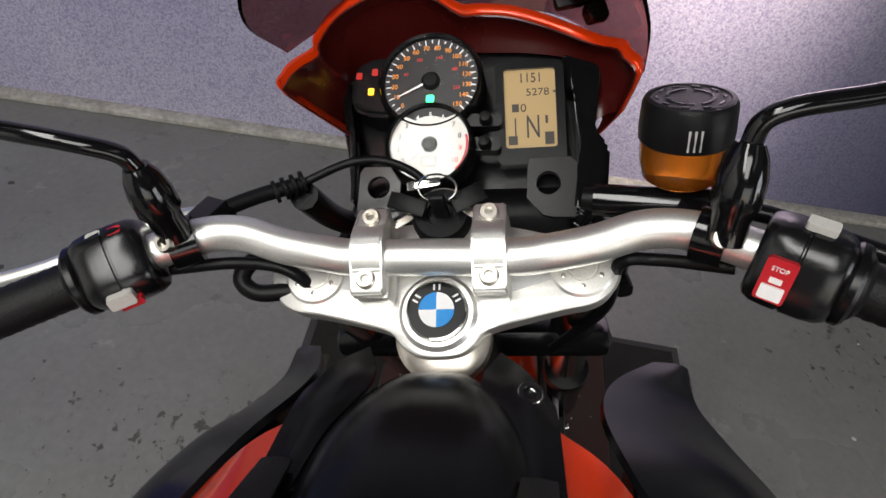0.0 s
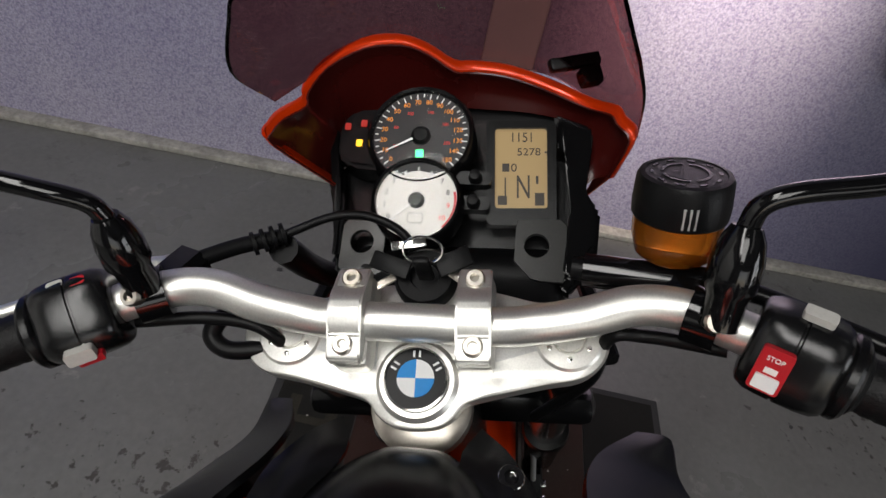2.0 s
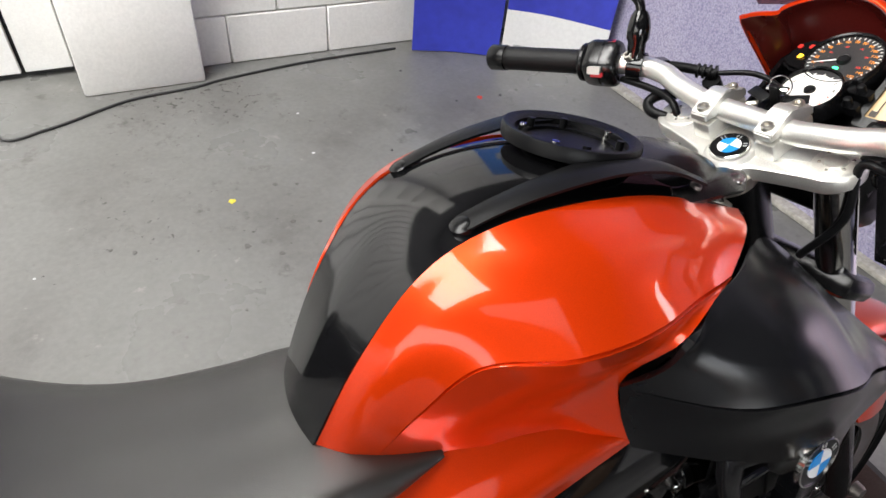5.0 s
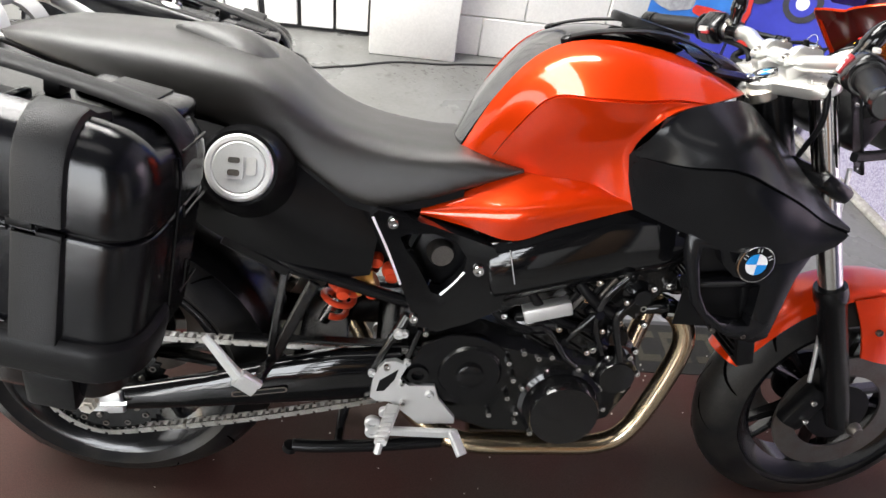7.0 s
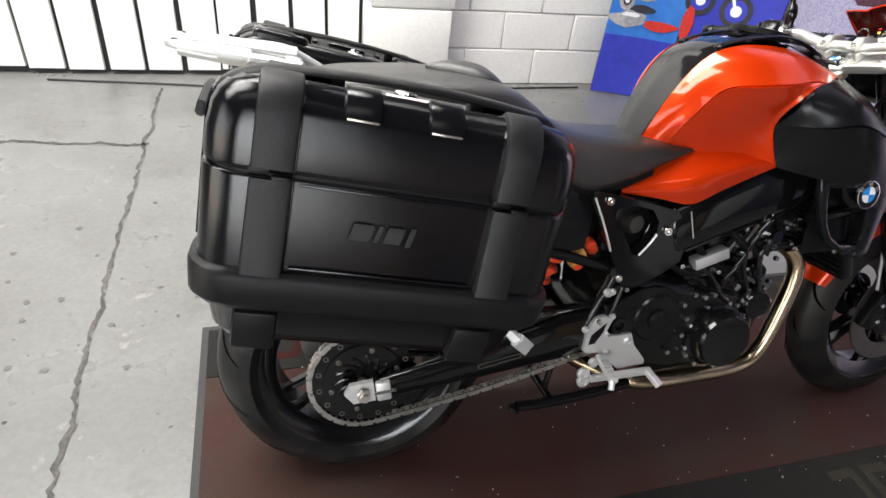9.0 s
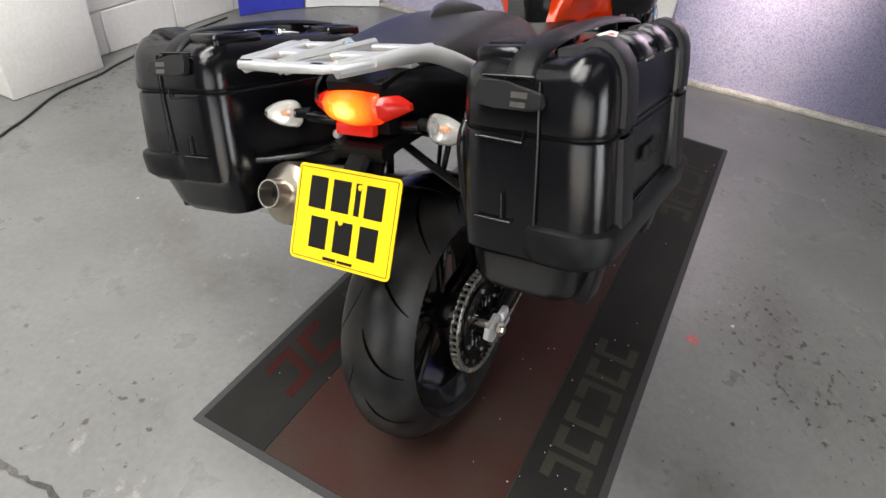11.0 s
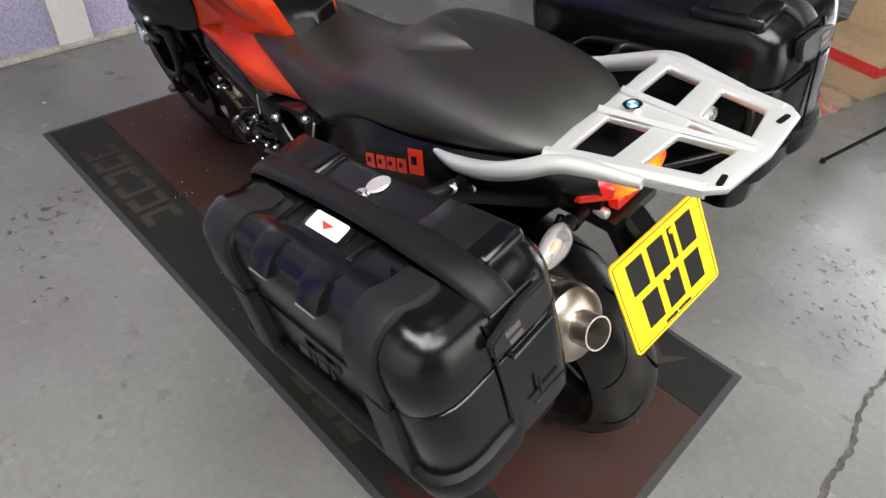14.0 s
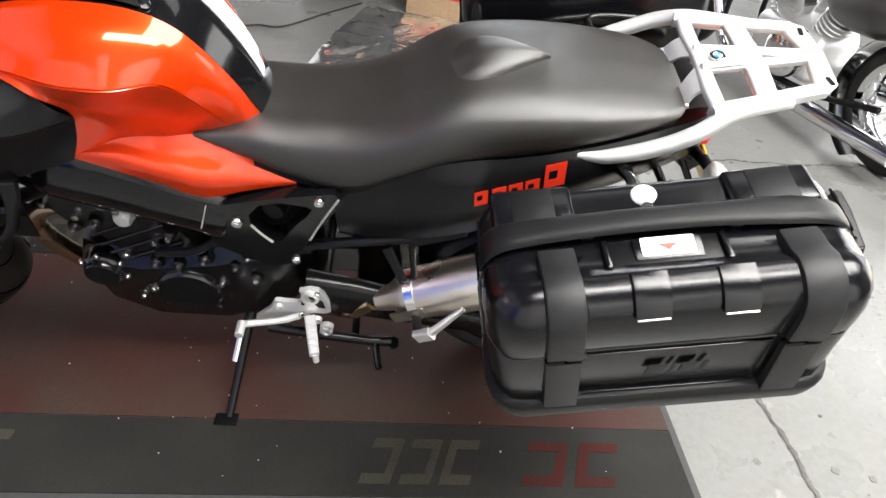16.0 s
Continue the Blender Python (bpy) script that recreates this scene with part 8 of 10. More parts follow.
def bars_assembly():
    half = [(1.1847, 0.0, 1.0355), (1.1847, 0.055, 1.0355), (1.1850, 0.080, 1.0392), (1.1889, 0.112, 1.0441), (1.1945, 0.142, 1.0508), (1.1912, 0.170, 1.0533), (1.1753, 0.200, 1.0537), (1.128, 0.288, 1.046), (1.083, 0.372, 1.039)]

    def bar_point(x, y, z):
        """The bar sits slightly turned and tilted in its clamps."""
        return sp(x - 0.001 + 0.020 * y, y + 0.003, z - 0.0056 + 0.025 * y)

    pts = [(x, -y, z) for x, y, z in reversed(half[1:])] + half
    bm = bmesh.new()
    tube(bm, [bar_point(*p) for p in pts], 0.0135, 22, 8)
    root = part("handlebar", bm, ALU, bike, "bare aluminium handlebar", 60)

    def along(y, s):
        ys = [p[1] for p in half]
        return bar_point(float(np.interp(y, ys, [p[0] for p in half])), y * s, float(np.interp(y, ys, [p[2] for p in half])))

    for s in (-1, 1):
        bm = bmesh.new()
        a, b = along(0.253 if s < 0 else 0.248, s), along(0.362, s)
        L = (b - a).length
        prof = [(0.0, 0.0), (0.0205, 0.0), (0.0205, 0.006), (0.0165, 0.009)]
        for k in range(14):
            prof += [(0.0165, 0.012 + k * (L - 0.022) / 14), (0.0171, 0.014 + k * (L - 0.022) / 14)]
        prof += [(0.017, L - 0.006), (0.016, L), (0.0, L)]
        lathe(bm, prof, a, b - a, 24)
        grip = part("grip", bm, GRIP, root, "black ribbed rubber grip", 30)
        bm = bmesh.new()
        lathe(bm, [(0.0, -0.002), (0.0185, -0.002), (0.0190, 0.004), (0.0190, 0.022), (0.016, 0.026), (0, 0.026)], b, b - a, 24)
        part("bar_end", bm, SATIN_BLACK, grip)
        # switch housing
        c0, c1 = along(0.207 if s < 0 else 0.203, s), along(0.250 if s < 0 else 0.246, s)
        d = (c1 - c0).normalized()
        bm = bmesh.new()
        L2 = (c1 - c0).length
        u, w = Vector((-0.75, 0, 0.66) if s > 0 else (-0.93, 0, 0.36)), None
        u = (u - d * u.dot(d)).normalized()
        w = d.cross(u)
        rings = []
        for f, r in ((0.0, 0.016), (0.0, 0.0225), (0.04, 0.0262), (0.14, 0.0285), (0.30, 0.0292), (0.44, 0.0292), (0.455, 0.0280), (0.475, 0.0280), (0.49, 0.0292), (0.72, 0.0290), (0.88, 0.0280), (0.97, 0.0255), (1.0, 0.0225), (1.0, 0.016)):
            ring = []
            for k in range(28):
                a28 = 2 * math.pi * k / 28
                ca, sa = math.cos(a28), math.sin(a28)
                # a soft square in section, flat towards the rider
                rr = r * (abs(ca) ** 3.2 + abs(sa) ** 3.2) ** (-1 / 3.2)
                ring.append(c0 + d * L2 * f + u * ca * rr * 0.93 + w * sa * rr * 0.98)
            rings.append(ring)
        skin(bm, rings)
        sw = part("switch_housing", bm, SWITCH_BLACK, root, "black handlebar switch housing", 45)
        m = axes(c0.lerp(c1, 0.5) + u * 0.0272, d * (-s), u.cross(d * (-s)))

        def button(x, y, w2, h2, t, mat, name, label=""):
            bm = bmesh.new()
            z = -0.0015 - 0.50 * (y / 0.028) ** 2 * 0.028
            tilt = -math.degrees(math.asin(max(-1, min(1, y / 0.030)))) * 0.9
            plate(bm, rounded(w2, h2, 0.002, 3), t, m @ pose(x, y, z, tilt, 0, 0))
            return part(name, bm, mat, sw, label), m @ pose(x, y, z, tilt, 0, 0) @ pose(0, 0, t)

        if s < 0:
            b1, mm = button(-0.009, -0.004, 0.017, 0.028, 0.0045, RED_PLASTIC, "stop_switch", "red stop switch")
            writing("STOP", mm @ pose(0, 0.008, 0), 0.0028, WHITE, b1)
            bm = bmesh.new()
            plate(bm, rounded(0.013, 0.009, 0.001, 3), 0.0018, mm @ pose(0, -0.0075, 0))
            part("start_pad", bm, BADGE_WHITE, b1)
            bars([(0, 0.0005, 0.007, 0.0035)], mm, WHITE, b1, "symbol")
            button(0.002, 0.0285, 0.017, 0.009, 0.005, GREY_PLASTIC, "grey_button")
        else:
            button(0.010, 0.018, 0.010, 0.007, 0.004, RED_PLASTIC, "hazard_button", "red hazard button")
            button(-0.004, 0.020, 0.010, 0.007, 0.004, GREY_PLASTIC, "grey_button")
            b1, mm = button(-0.002, -0.022, 0.018, 0.010, 0.010, GREY_PLASTIC, "indicator_switch", "grey indicator switch with a red tip")
            bm = bmesh.new()
            plate(bm, rounded(0.016, 0.006, 0.001, 3), 0.006, mm @ pose(0.004, -0.006, -0.008))
            part("horn_button", bm, RED_PLASTIC, b1)
        # throttle collar or clutch side ring
        bm = bmesh.new()
        lathe(bm, [(0.016, -0.001), (0.0245, -0.001), (0.0262, 0.001), (0.0262, 0.005), (0.024, 0.0075), (0.016, 0.0075)], c1, d, 24, closed=True)
        part("collar", bm, SATIN_BLACK, sw)
        # lever perch and mirror stem
        p = along(0.184, s)
        bm = bmesh.new()
        lathe(bm, [(0.0137, -0.010), (0.0185, -0.010), (0.0185, 0.010), (0.0137, 0.010)], p, along(0.190, s) - along(0.178, s), 22, closed=True)
        perch = part("lever_perch", bm, GLOSS_BLACK, root, "black lever perch")
        bm = bmesh.new()
        bolt(bm, p + Vector((-0.0150, 0, 0.0135)), (-0.75, 0, 0.66), 0.0072, 0.007)
        part("perch_bolt", bm, STEEL, perch)
        way = [(1.169, 0.186, 1.068), (1.172, 0.190, 1.117), (1.170, 0.196, 1.131), (1.163, 0.220, 1.145), (1.160, 0.255, 1.156), (1.160, 0.292, 1.165)] if s > 0 else [(1.178, -0.184, 1.064), (1.200, -0.191, 1.111), (1.203, -0.196, 1.126), (1.205, -0.214, 1.134), (1.210, -0.256, 1.138), (1.216, -0.300, 1.147)]
        foot, q, outer = Vector(way[0]), Vector(way[1]), Vector(way[-1])
        bm = bmesh.new()
        L3 = (q - foot).length
        lathe(bm, [(0, -0.008), (0.0115, -0.008), (0.0120, 0.012), (0.0150, 0.017), (0.0150, L3 - 0.018), (0.0125, L3 - 0.006), (0.0085, L3 + 0.002), (0, L3 + 0.002)], foot, q - foot, 20)
        mir = part("mirror", bm, GLOSS_BLACK, root, "round-stemmed black mirror", 35)
        bm = bmesh.new()
        tube(bm, way[1:], 0.0064, 12)
        part("mirror_arm", bm, GLOSS_BLACK, mir)
        bm = bmesh.new()
        hd = outer + Vector((0.0, 0.012 * s, 0.003))
        lathe(bm, [(0, 0), (0.008, 0), (0.013, 0.02), (0.015, 0.045), (0.010, 0.06), (0, 0.06)], hd - Vector((0, 0.02 * s, 0.004)), Vector((0, s, 0.25)), 16)
        part("mirror_neck", bm, MATT_BLACK, mir)
        head = hd + Vector((-0.004, 0.082 * s, 0.026))
        mm2 = axes(head, (0.18, -1.0, -0.08) if s > 0 else (-0.18, -1.0, 0.08), (0.25, 0, 1))
        shape = [(-0.060, 0.020), (-0.050, 0.036), (0.0, 0.046), (0.050, 0.036), (0.062, 0.010), (0.050, -0.024), (0.010, -0.044), (-0.035, -0.036), (-0.058, -0.010)]
        shape = [(x * (1 if s > 0 else -1), y) for x, y in shape][::(1 if s > 0 else -1)]
        pts2 = [(v.x, v.y) for v in spline([(x, y, 0) for x, y in shape], 4, True)]
        bm = bmesh.new()
        rings = []
        for z, k in ((-0.030, 0.25), (-0.026, 0.55), (-0.014, 0.90), (-0.002, 1.0), (0.002, 1.0), (0.002, 0.94)):
            rings.append([mm2 @ Vector((x * k, y * k, z)) for x, y in pts2])
        skin(bm, rings)
        part("mirror_shell", bm, SATIN_BLACK, mir, "", 40)
        bm = bmesh.new()
        plate(bm, [(x * 0.935, y * 0.935) for x, y in pts2], 0.0012, mm2 @ pose(0, 0, 0.0015))
        g = bpy.data.materials.new("mirror_glass")
        g.use_nodes = True
        gb = g.node_tree.nodes["Principled BSDF"]
        gb.inputs["Base Color"].default_value, gb.inputs["Metallic"].default_value, gb.inputs["Roughness"].default_value = (0.85, 0.87, 0.88, 1), 1.0, 0.01
        part("mirror_glass", bm, g, mir, "silvered mirror glass")
        # lever
        bm = bmesh.new()
        tube(bm, [p + Vector((0.034, 0.006 * s, -0.004)), along(0.225, s) + Vector((0.052, 0, -0.006)), along(0.30, s) + Vector((0.052, 0, -0.006)), along(0.355, s) + Vector((0.060, 0, -0.004))], [0.008, 0.0065, 0.006, 0.007], 10)
        part("lever", bm, ALU if s > 0 else SATIN_BLACK, perch, "hand lever")
        bm = bmesh.new()
        beam(bm, p + Vector((0.012, 0, -0.004)), p + Vector((0.042, -0.01 * s, -0.004)), 0.03, 0.022, bevel=0.006)
        part("perch_body", bm, GLOSS_BLACK, perch)
    return along


along_bar = bars_assembly()


def reservoir():
    c = Vector((1.2445, -0.165, 1.0745))
    n = Vector((0.20, 0.0, 1)).normalized()
    fluid = clear("brake_fluid", (0.62, 0.19, 0.016), 0.08, 1.3, 0.8)
    bm = bmesh.new()
    lathe(bm, [(0, -0.020), (0.020, -0.020), (0.0255, -0.016), (0.0285, -0.004), (0.0295, 0.020), (0, 0.020)], c, n, 36)
    root = part("brake_reservoir", bm, fluid, bike, "amber fluid reservoir under a black screw cap", 50)
    bm = bmesh.new()
    prof = [(0.0298, 0.0110), (0.0306, 0.0120), (0.0310, 0.020), (0.0300, 0.0365), (0.0284, 0.0395), (0.025, 0.0402), (0.0245, 0.0395), (0, 0.0395)]
    lathe(bm, [(0.0, 0.0110)] + prof, c, n, 40)
    cap = part("cap", bm, MATT_BLACK, root, "black screw cap with moulded warning ring", 30)
    m = axes(c + n * 0.0395, (0, -1, 0), (1, 0, -0.20))
    for k in range(22):
        a = 2 * math.pi * k / 22
        if k % 6 == 5:
            continue
        bm = bmesh.new()
        plate(bm, rounded(0.0036, 0.0022, 0.0004, 1), 0.0006, m @ pose(0.0145 * math.cos(a), 0.0145 * math.sin(a), 0, 0, 0, math.degrees(a) + 90))
        part("moulded_bar", bm, SATIN_BLACK, cap)
    for k in range(10):
        a = 2 * math.pi * k / 10
        bm = bmesh.new()
        plate(bm, rounded(0.005, 0.002, 0.0004, 1), 0.0006, m @ pose(0.021 * math.cos(a), 0.021 * math.sin(a), 0, 0, 0, math.degrees(a) + 90))
        part("moulded_bar", bm, SATIN_BLACK, cap)
    for a in (-1, 0, 1):
        e = Vector((-math.cos(0.12 * a), -math.sin(0.12 * a), 0))
        bm = bmesh.new()
        q = c + e * 0.0308
        beam(bm, q + n * 0.020, q + n * 0.034, 0.0016, 0.0016, e, 0.0004)
        part("grip_rib", bm, CAST, cap)
    # master cylinder and stalk
    bm = bmesh.new()
    rod(bm, (1.236, -0.108, 1.040), (1.222, -0.190, 1.046), 0.012, 18)
    mc = part("master_cylinder", bm, GLOSS_BLACK, bike, "black front brake master cylinder")
    bm = bmesh.new()
    rod(bm, (1.238, -0.100, 1.0395), (1.236, -0.110, 1.040), 0.0085, 14)
    part("end_plug", bm, MATT_BLACK, mc)
    bm = bmesh.new()
    rod(bm, c - n * 0.036, c - n * 0.0195, 0.009, 12)
    part("reservoir_stalk", bm, MATT_BLACK, mc)
    bm = bmesh.new()
    tube(bm, [(1.212, -0.185, 1.05), (1.205, -0.150, 1.035), (1.215, -0.115, 1.015), (1.235, -0.105, 0.97), (1.27, -0.11, 0.86)], 0.005, 10)
    part("brake_hose", bm, MATT_BLACK, mc)


reservoir()


# -- cockpit: cowl, screen, instruments --
CL = axes((1.345, 0.0, 1.034), (0, -1, 0), (0.84, 0, 0.545))  # instrument plane: x to the right, y up, z to the rider


def cockpit():
    BRACKET = material("black_coated_steel", (0.028, 0.028, 0.027), 0.28, 0.3, 0.15, 500)
    bm = bmesh.new()
    pts = [(-0.106, 0.010), (-0.100, 0.055), (-0.070, 0.086), (-0.010, 0.092), (0.045, 0.088), (0.105, 0.080), (0.112, -0.01), (0.105, -0.075), (0.02, -0.085), (-0.085, -0.085), (-0.104, -0.030)]
    plate(bm, pts, 0.010, CL @ pose(0, 0, -0.036))
    root = part("instrument_panel", bm, SATIN_BLACK, bike, "black motorcycle instrument panel")
    FACE = material("black_dial_face", (0.006, 0.006, 0.007), 0.4)
    WFACE = material("white_dial_face", (0.62, 0.60, 0.56), 0.4, 0, 0.03, 300)
    ORANGE = glow("lit_orange_print", (1.0, 0.35, 0.05), 0.5, (0.6, 0.2, 0.03))
    REDP = glow("lit_red_print", (1.0, 0.08, 0.05), 0.35, (0.5, 0.03, 0.03))
    GLASS = clear("dial_glass", (1, 1, 1), 0.02, 1.22)

    def dial(cx, cy, r, face, name, lift):
        m = axes((cx, cy, lift), (0.03, -1, 0), (0.84, 0, 0.545))
        n = m.to_3x3() @ Vector((0, 0, 1))
        bm = bmesh.new()
        lathe(bm, [(r * 0.93, -0.002), (r * 0.94, 0.006), (r * 0.99, 0.0075), (r * 1.05, 0.003), (r * 1.06, -0.02), (0, -0.02), (0, -0.002)], m.translation, n, 48)
        d = part(name, bm, SATIN_BLACK, root, "round instrument in a black bezel", 40)
        bm = bmesh.new()
        lathe(bm, [(0, 0.0), (r * 0.935, 0.0)], m.translation, n, 48)
        part("face", bm, face, d)
        bm = bmesh.new()
        lathe(bm, [(0, 0.0), (r * 0.13, 0.0), (r * 0.19, -0.003), (r * 0.19, -0.0055), (0, -0.0055)][::-1], m.translation + n * 0.0055, n, 24)
        part("needle_hub", bm, MATT_BLACK, d)
        bm = bmesh.new()
        lathe(bm, [(0, 0.0066), (r * 0.93, 0.0060)], m.translation, n, 40)
        g = part("dial_glass", bm, GLASS, d)
        g.visible_shadow = False
        return d, m

    # large speed dial
    r = 0.0455
    sd, m = dial(1.3705, 0.0312, r, FACE, "speedometer", 1.0635)
    for k in range(31):
        a = radians(222 - k * (264 / 30))
        big = k % 2 == 0
        bm = bmesh.new()
        L = 0.0050 if big else 0.003
        q = m @ pose((r * 0.90 - L / 2) * math.cos(a), (r * 0.90 - L / 2) * math.sin(a), 0.0004, 0, 0, math.degrees(a))
        plate(bm, [(-L / 2, -0.0005), (L / 2, -0.0005), (L / 2, 0.0005), (-L / 2, 0.0005)], 0.0004, q)
        part("tick", bm, WHITE, sd)
        if big:
            v = k // 2 * 10
            writing(str(v), m @ pose(r * 0.73 * math.cos(a), r * 0.73 * math.sin(a), 0.0004), 0.0042, ORANGE, sd, "numeral", 0.0003)
        if k % 5 == 2:
            writing(str(20 * ((k - 2) // 5 * 2 + 1)), m @ pose(r * 0.53 * math.cos(a), r * 0.53 * math.sin(a), 0.0004), 0.0028, REDP, sd, "inner_numeral", 0.0003)
    bm = bmesh.new()
    a = radians(215)
    q = m @ pose(0, 0, 0.003, 0, 0, 207)
    plate(bm, [(0, -0.0012), (r * 0.72, -0.0004), (r * 0.72, 0.0004), (0, 0.0012)], 0.0006, q)
    part("needle", bm, BADGE_WHITE, sd)
    bm = bmesh.new()
    plate(bm, rounded(0.007, 0.007, 0.001, 2), 0.0008, m @ pose(0, -r * 0.37, 0.0006))
    part("neutral_lamp", bm, glow("lit_green", (0.05, 1.0, 0.35), 3.0, (0.02, 0.3, 0.1)), sd, "lit green neutral lamp")
    # smaller rev counter
    r = 0.0368
    tdial, m = dial(1.3145, 0.0274, r, WFACE, "rev_counter", 1.0350)
    # dark arc paints the hood's shade over the top of the face
    bm = bmesh.new()
    pts = [(r * 0.93 * math.cos(radians(a)), r * 0.93 * math.sin(radians(a))) for a in range(52, 131, 6)] + [(r * 0.64 * math.cos(radians(a)), r * 0.64 * math.sin(radians(a)) + 0.003) for a in range(124, 55, -8)]
    plate(bm, pts, 0.0003, m @ pose(0, 0, 0.0002))
    part("shade_band", bm, FACE, tdial)
    for k in range(11):
        a = radians(213 - k * 24.6)
        writing(str(k), m @ pose(r * 0.74 * math.cos(a), r * 0.74 * math.sin(a), 0.0007), 0.0045, WHITE if 4 <= k <= 6 else (REDP if k >= 9 else INK), tdial, "numeral", 0.0003)
    bm = bmesh.new()
    pts = [(r * 0.92 * math.cos(radians(a)), r * 0.92 * math.sin(radians(a))) for a in range(-45, 18, 6)] + [(r * 0.86 * math.cos(radians(a)), r * 0.86 * math.sin(radians(a))) for a in range(15, -46, -6)]
    plate(bm, pts, 0.0003, m @ pose(0, 0, 0.0004))
    part("red_zone", bm, RED_PLASTIC, tdial)
    bm = bmesh.new()
    plate(bm, rounded(0.013, 0.009, 0.002, 2), 0.0004, m @ pose(0, -r * 0.42, 0.0003))
    part("maker_patch", bm, INK, tdial)
    bm = bmesh.new()
    plate(bm, rounded(0.0122, 0.0082, 0.0018, 2), 0.0004, m @ pose(0, -r * 0.42, 0.0005))
    part("maker_patch_face", bm, WFACE, tdial)
    bm = bmesh.new()
    q = m @ pose(0, 0, 0.003, 0, 0, 222)
    plate(bm, [(0, -0.001), (r * 0.70, -0.0003), (r * 0.70, 0.0003), (0, 0.001)], 0.0006, q)
    part("needle", bm, BADGE_WHITE, tdial)
    # liquid crystal display
    m = axes((1.3580, -0.0570, 1.0375), (0.10, -1, -0.02), (0.74, 0, 0.67))
    bm = bmesh.new()
    ol, il = rounded(0.060, 0.092, 0.006), rounded(0.045, 0.071, 0.003)
    v = [[bm.verts.new(m @ Vector((x, y + dy, z))) for x, y in o] for o, z, dy in ((ol, -0.018, 0), (ol, 0.004, 0), (il, 0.004, 0.004), (il, 0.0, 0.004))]
    for a, b in zip(v, v[1:]):
        for k in range(len(ol)):
            j = (k + 1) % len(ol)
            bm.faces.new((a[k], a[j], b[j], b[k]))
    lcd = part("display", bm, SATIN_BLACK, root, "lit amber liquid crystal display", 40)
    bm = bmesh.new()
    plate(bm, il, 0.0004, m @ pose(0, 0.004, 0.0))
    part("display_face", bm, glow("lit_amber_face", (1.0, 0.66, 0.28), 0.20, (0.36, 0.26, 0.13)), lcd)
    DARK = material("display_segment", (0.03, 0.02, 0.012), 0.5)
    for text, x, y, h, w in (("1151", 0.001, 0.030, 0.0085, 0.017), ("5278", 0.007, 0.017, 0.0065, 0.020), ("0", -0.006, 0.003, 0.0070, 0.005), ("N", 0.002, -0.014, 0.020, 0.011), ("1", 0.014, -0.008, 0.007, 0.0022)):
        writing(text, m @ pose(x, y + 0.002, 0.0005), h, DARK, lcd, "reading", 0.0003, w)
    for bar in ((-0.016, -0.024, 0.008, 0.008), (0.016, -0.023, 0.008, 0.011), (-0.013, 0.005, 0.006, 0.007), (-0.0135, -0.012, 0.0012, 0.016), (0.0225, 0.0185, 0.004, 0.0014)):
        bars([bar], m @ pose(0, 0, 0.0005), DARK, lcd, "symbol")
    bm = bmesh.new()
    plate(bm, [(-0.106, 0.018), (-0.106, 0.052), (-0.094, 0.064), (-0.070, 0.066), (-0.060, 0.02), (-0.066, 0.006), (-0.092, 0.008)], 0.036, CL @ pose(0, 0, -0.026))
    bmesh.ops.bevel(bm, geom=list(bm.edges), offset=0.004, segments=2, affect="EDGES")
    part("lamp_pod", bm, SATIN_BLACK, root)
    # buttons and warning lamps
    for y in (0.001, -0.0215):
        bm = bmesh.new()
        lathe(bm, [(0, 0.010), (0.0045, 0.009), (0.006, 0.0), (0, 0)], CL @ Vector((0.0195, y, 0.010)), CL.to_3x3() @ Vector((0, 0, 1)), 14)
        b = part("push_button", bm, MATT_BLACK, root)
        bm = bmesh.new()
        plate(bm, rounded(0.030, 0.012, 0.004, 3), 0.012, CL @ pose(0.018, y, -0.002))
        part("button_base", bm, SATIN_BLACK, b)
    AMB, REDL = glow("lit_amber_lamp", (1.0, 0.55, 0.03), 3.0, (0.4, 0.2, 0.02)), glow("dim_red_lamp", (1.0, 0.05, 0.03), 0.5, (0.2, 0.02, 0.02))
    for x, y, mat in ((-0.0862, 0.0296, AMB), (-0.0985, 0.0453, REDL), (-0.084, 0.0487, REDL)):
        bm = bmesh.new()
        plate(bm, rounded(0.0055, 0.0065, 0.001, 2), 0.001, CL @ pose(x, y, 0.011))
        part("warning_lamp", bm, mat, root)
    # red cowl round the instruments
    rim = [(1.338, 0.108, 1.030), (1.292, 0.133, 1.100), (1.300, 0.135, 1.108), (1.318, 0.131, 1.110), (1.338, 0.119, 1.111), (1.350, 0.121, 1.116), (1.378, 0.110, 1.126), (1.400, 0.082, 1.134), (1.410, 0.052, 1.133), (1.412, 0.028, 1.124), (1.412, 0.006, 1.109), (1.417, -0.010, 1.106), (1.418, -0.040, 1.102), (1.416, -0.075, 1.091), (1.398, -0.112, 1.083), (1.377, -0.131, 1.088), (1.366, -0.136, 1.085), (1.352, -0.146, 1.077), (1.366, -0.136, 1.031)]
    seat_line = [(-0.108, -0.012), (-0.110, 0.000), (-0.111, 0.008), (-0.112, 0.018), (-0.111, 0.032), (-0.109, 0.045), (-0.102, 0.062), (-0.085, 0.076), (-0.062, 0.084), (-0.042, 0.087), (-0.022, 0.087), (-0.008, 0.086), (0.020, 0.084), (0.055, 0.082), (0.090, 0.076), (0.104, 0.068), (0.108, 0.060), (0.111, 0.045), (0.112, 0.010)]
    outer, inner = [], []
    mid = Vector((1.42, -0.006, 1.0))
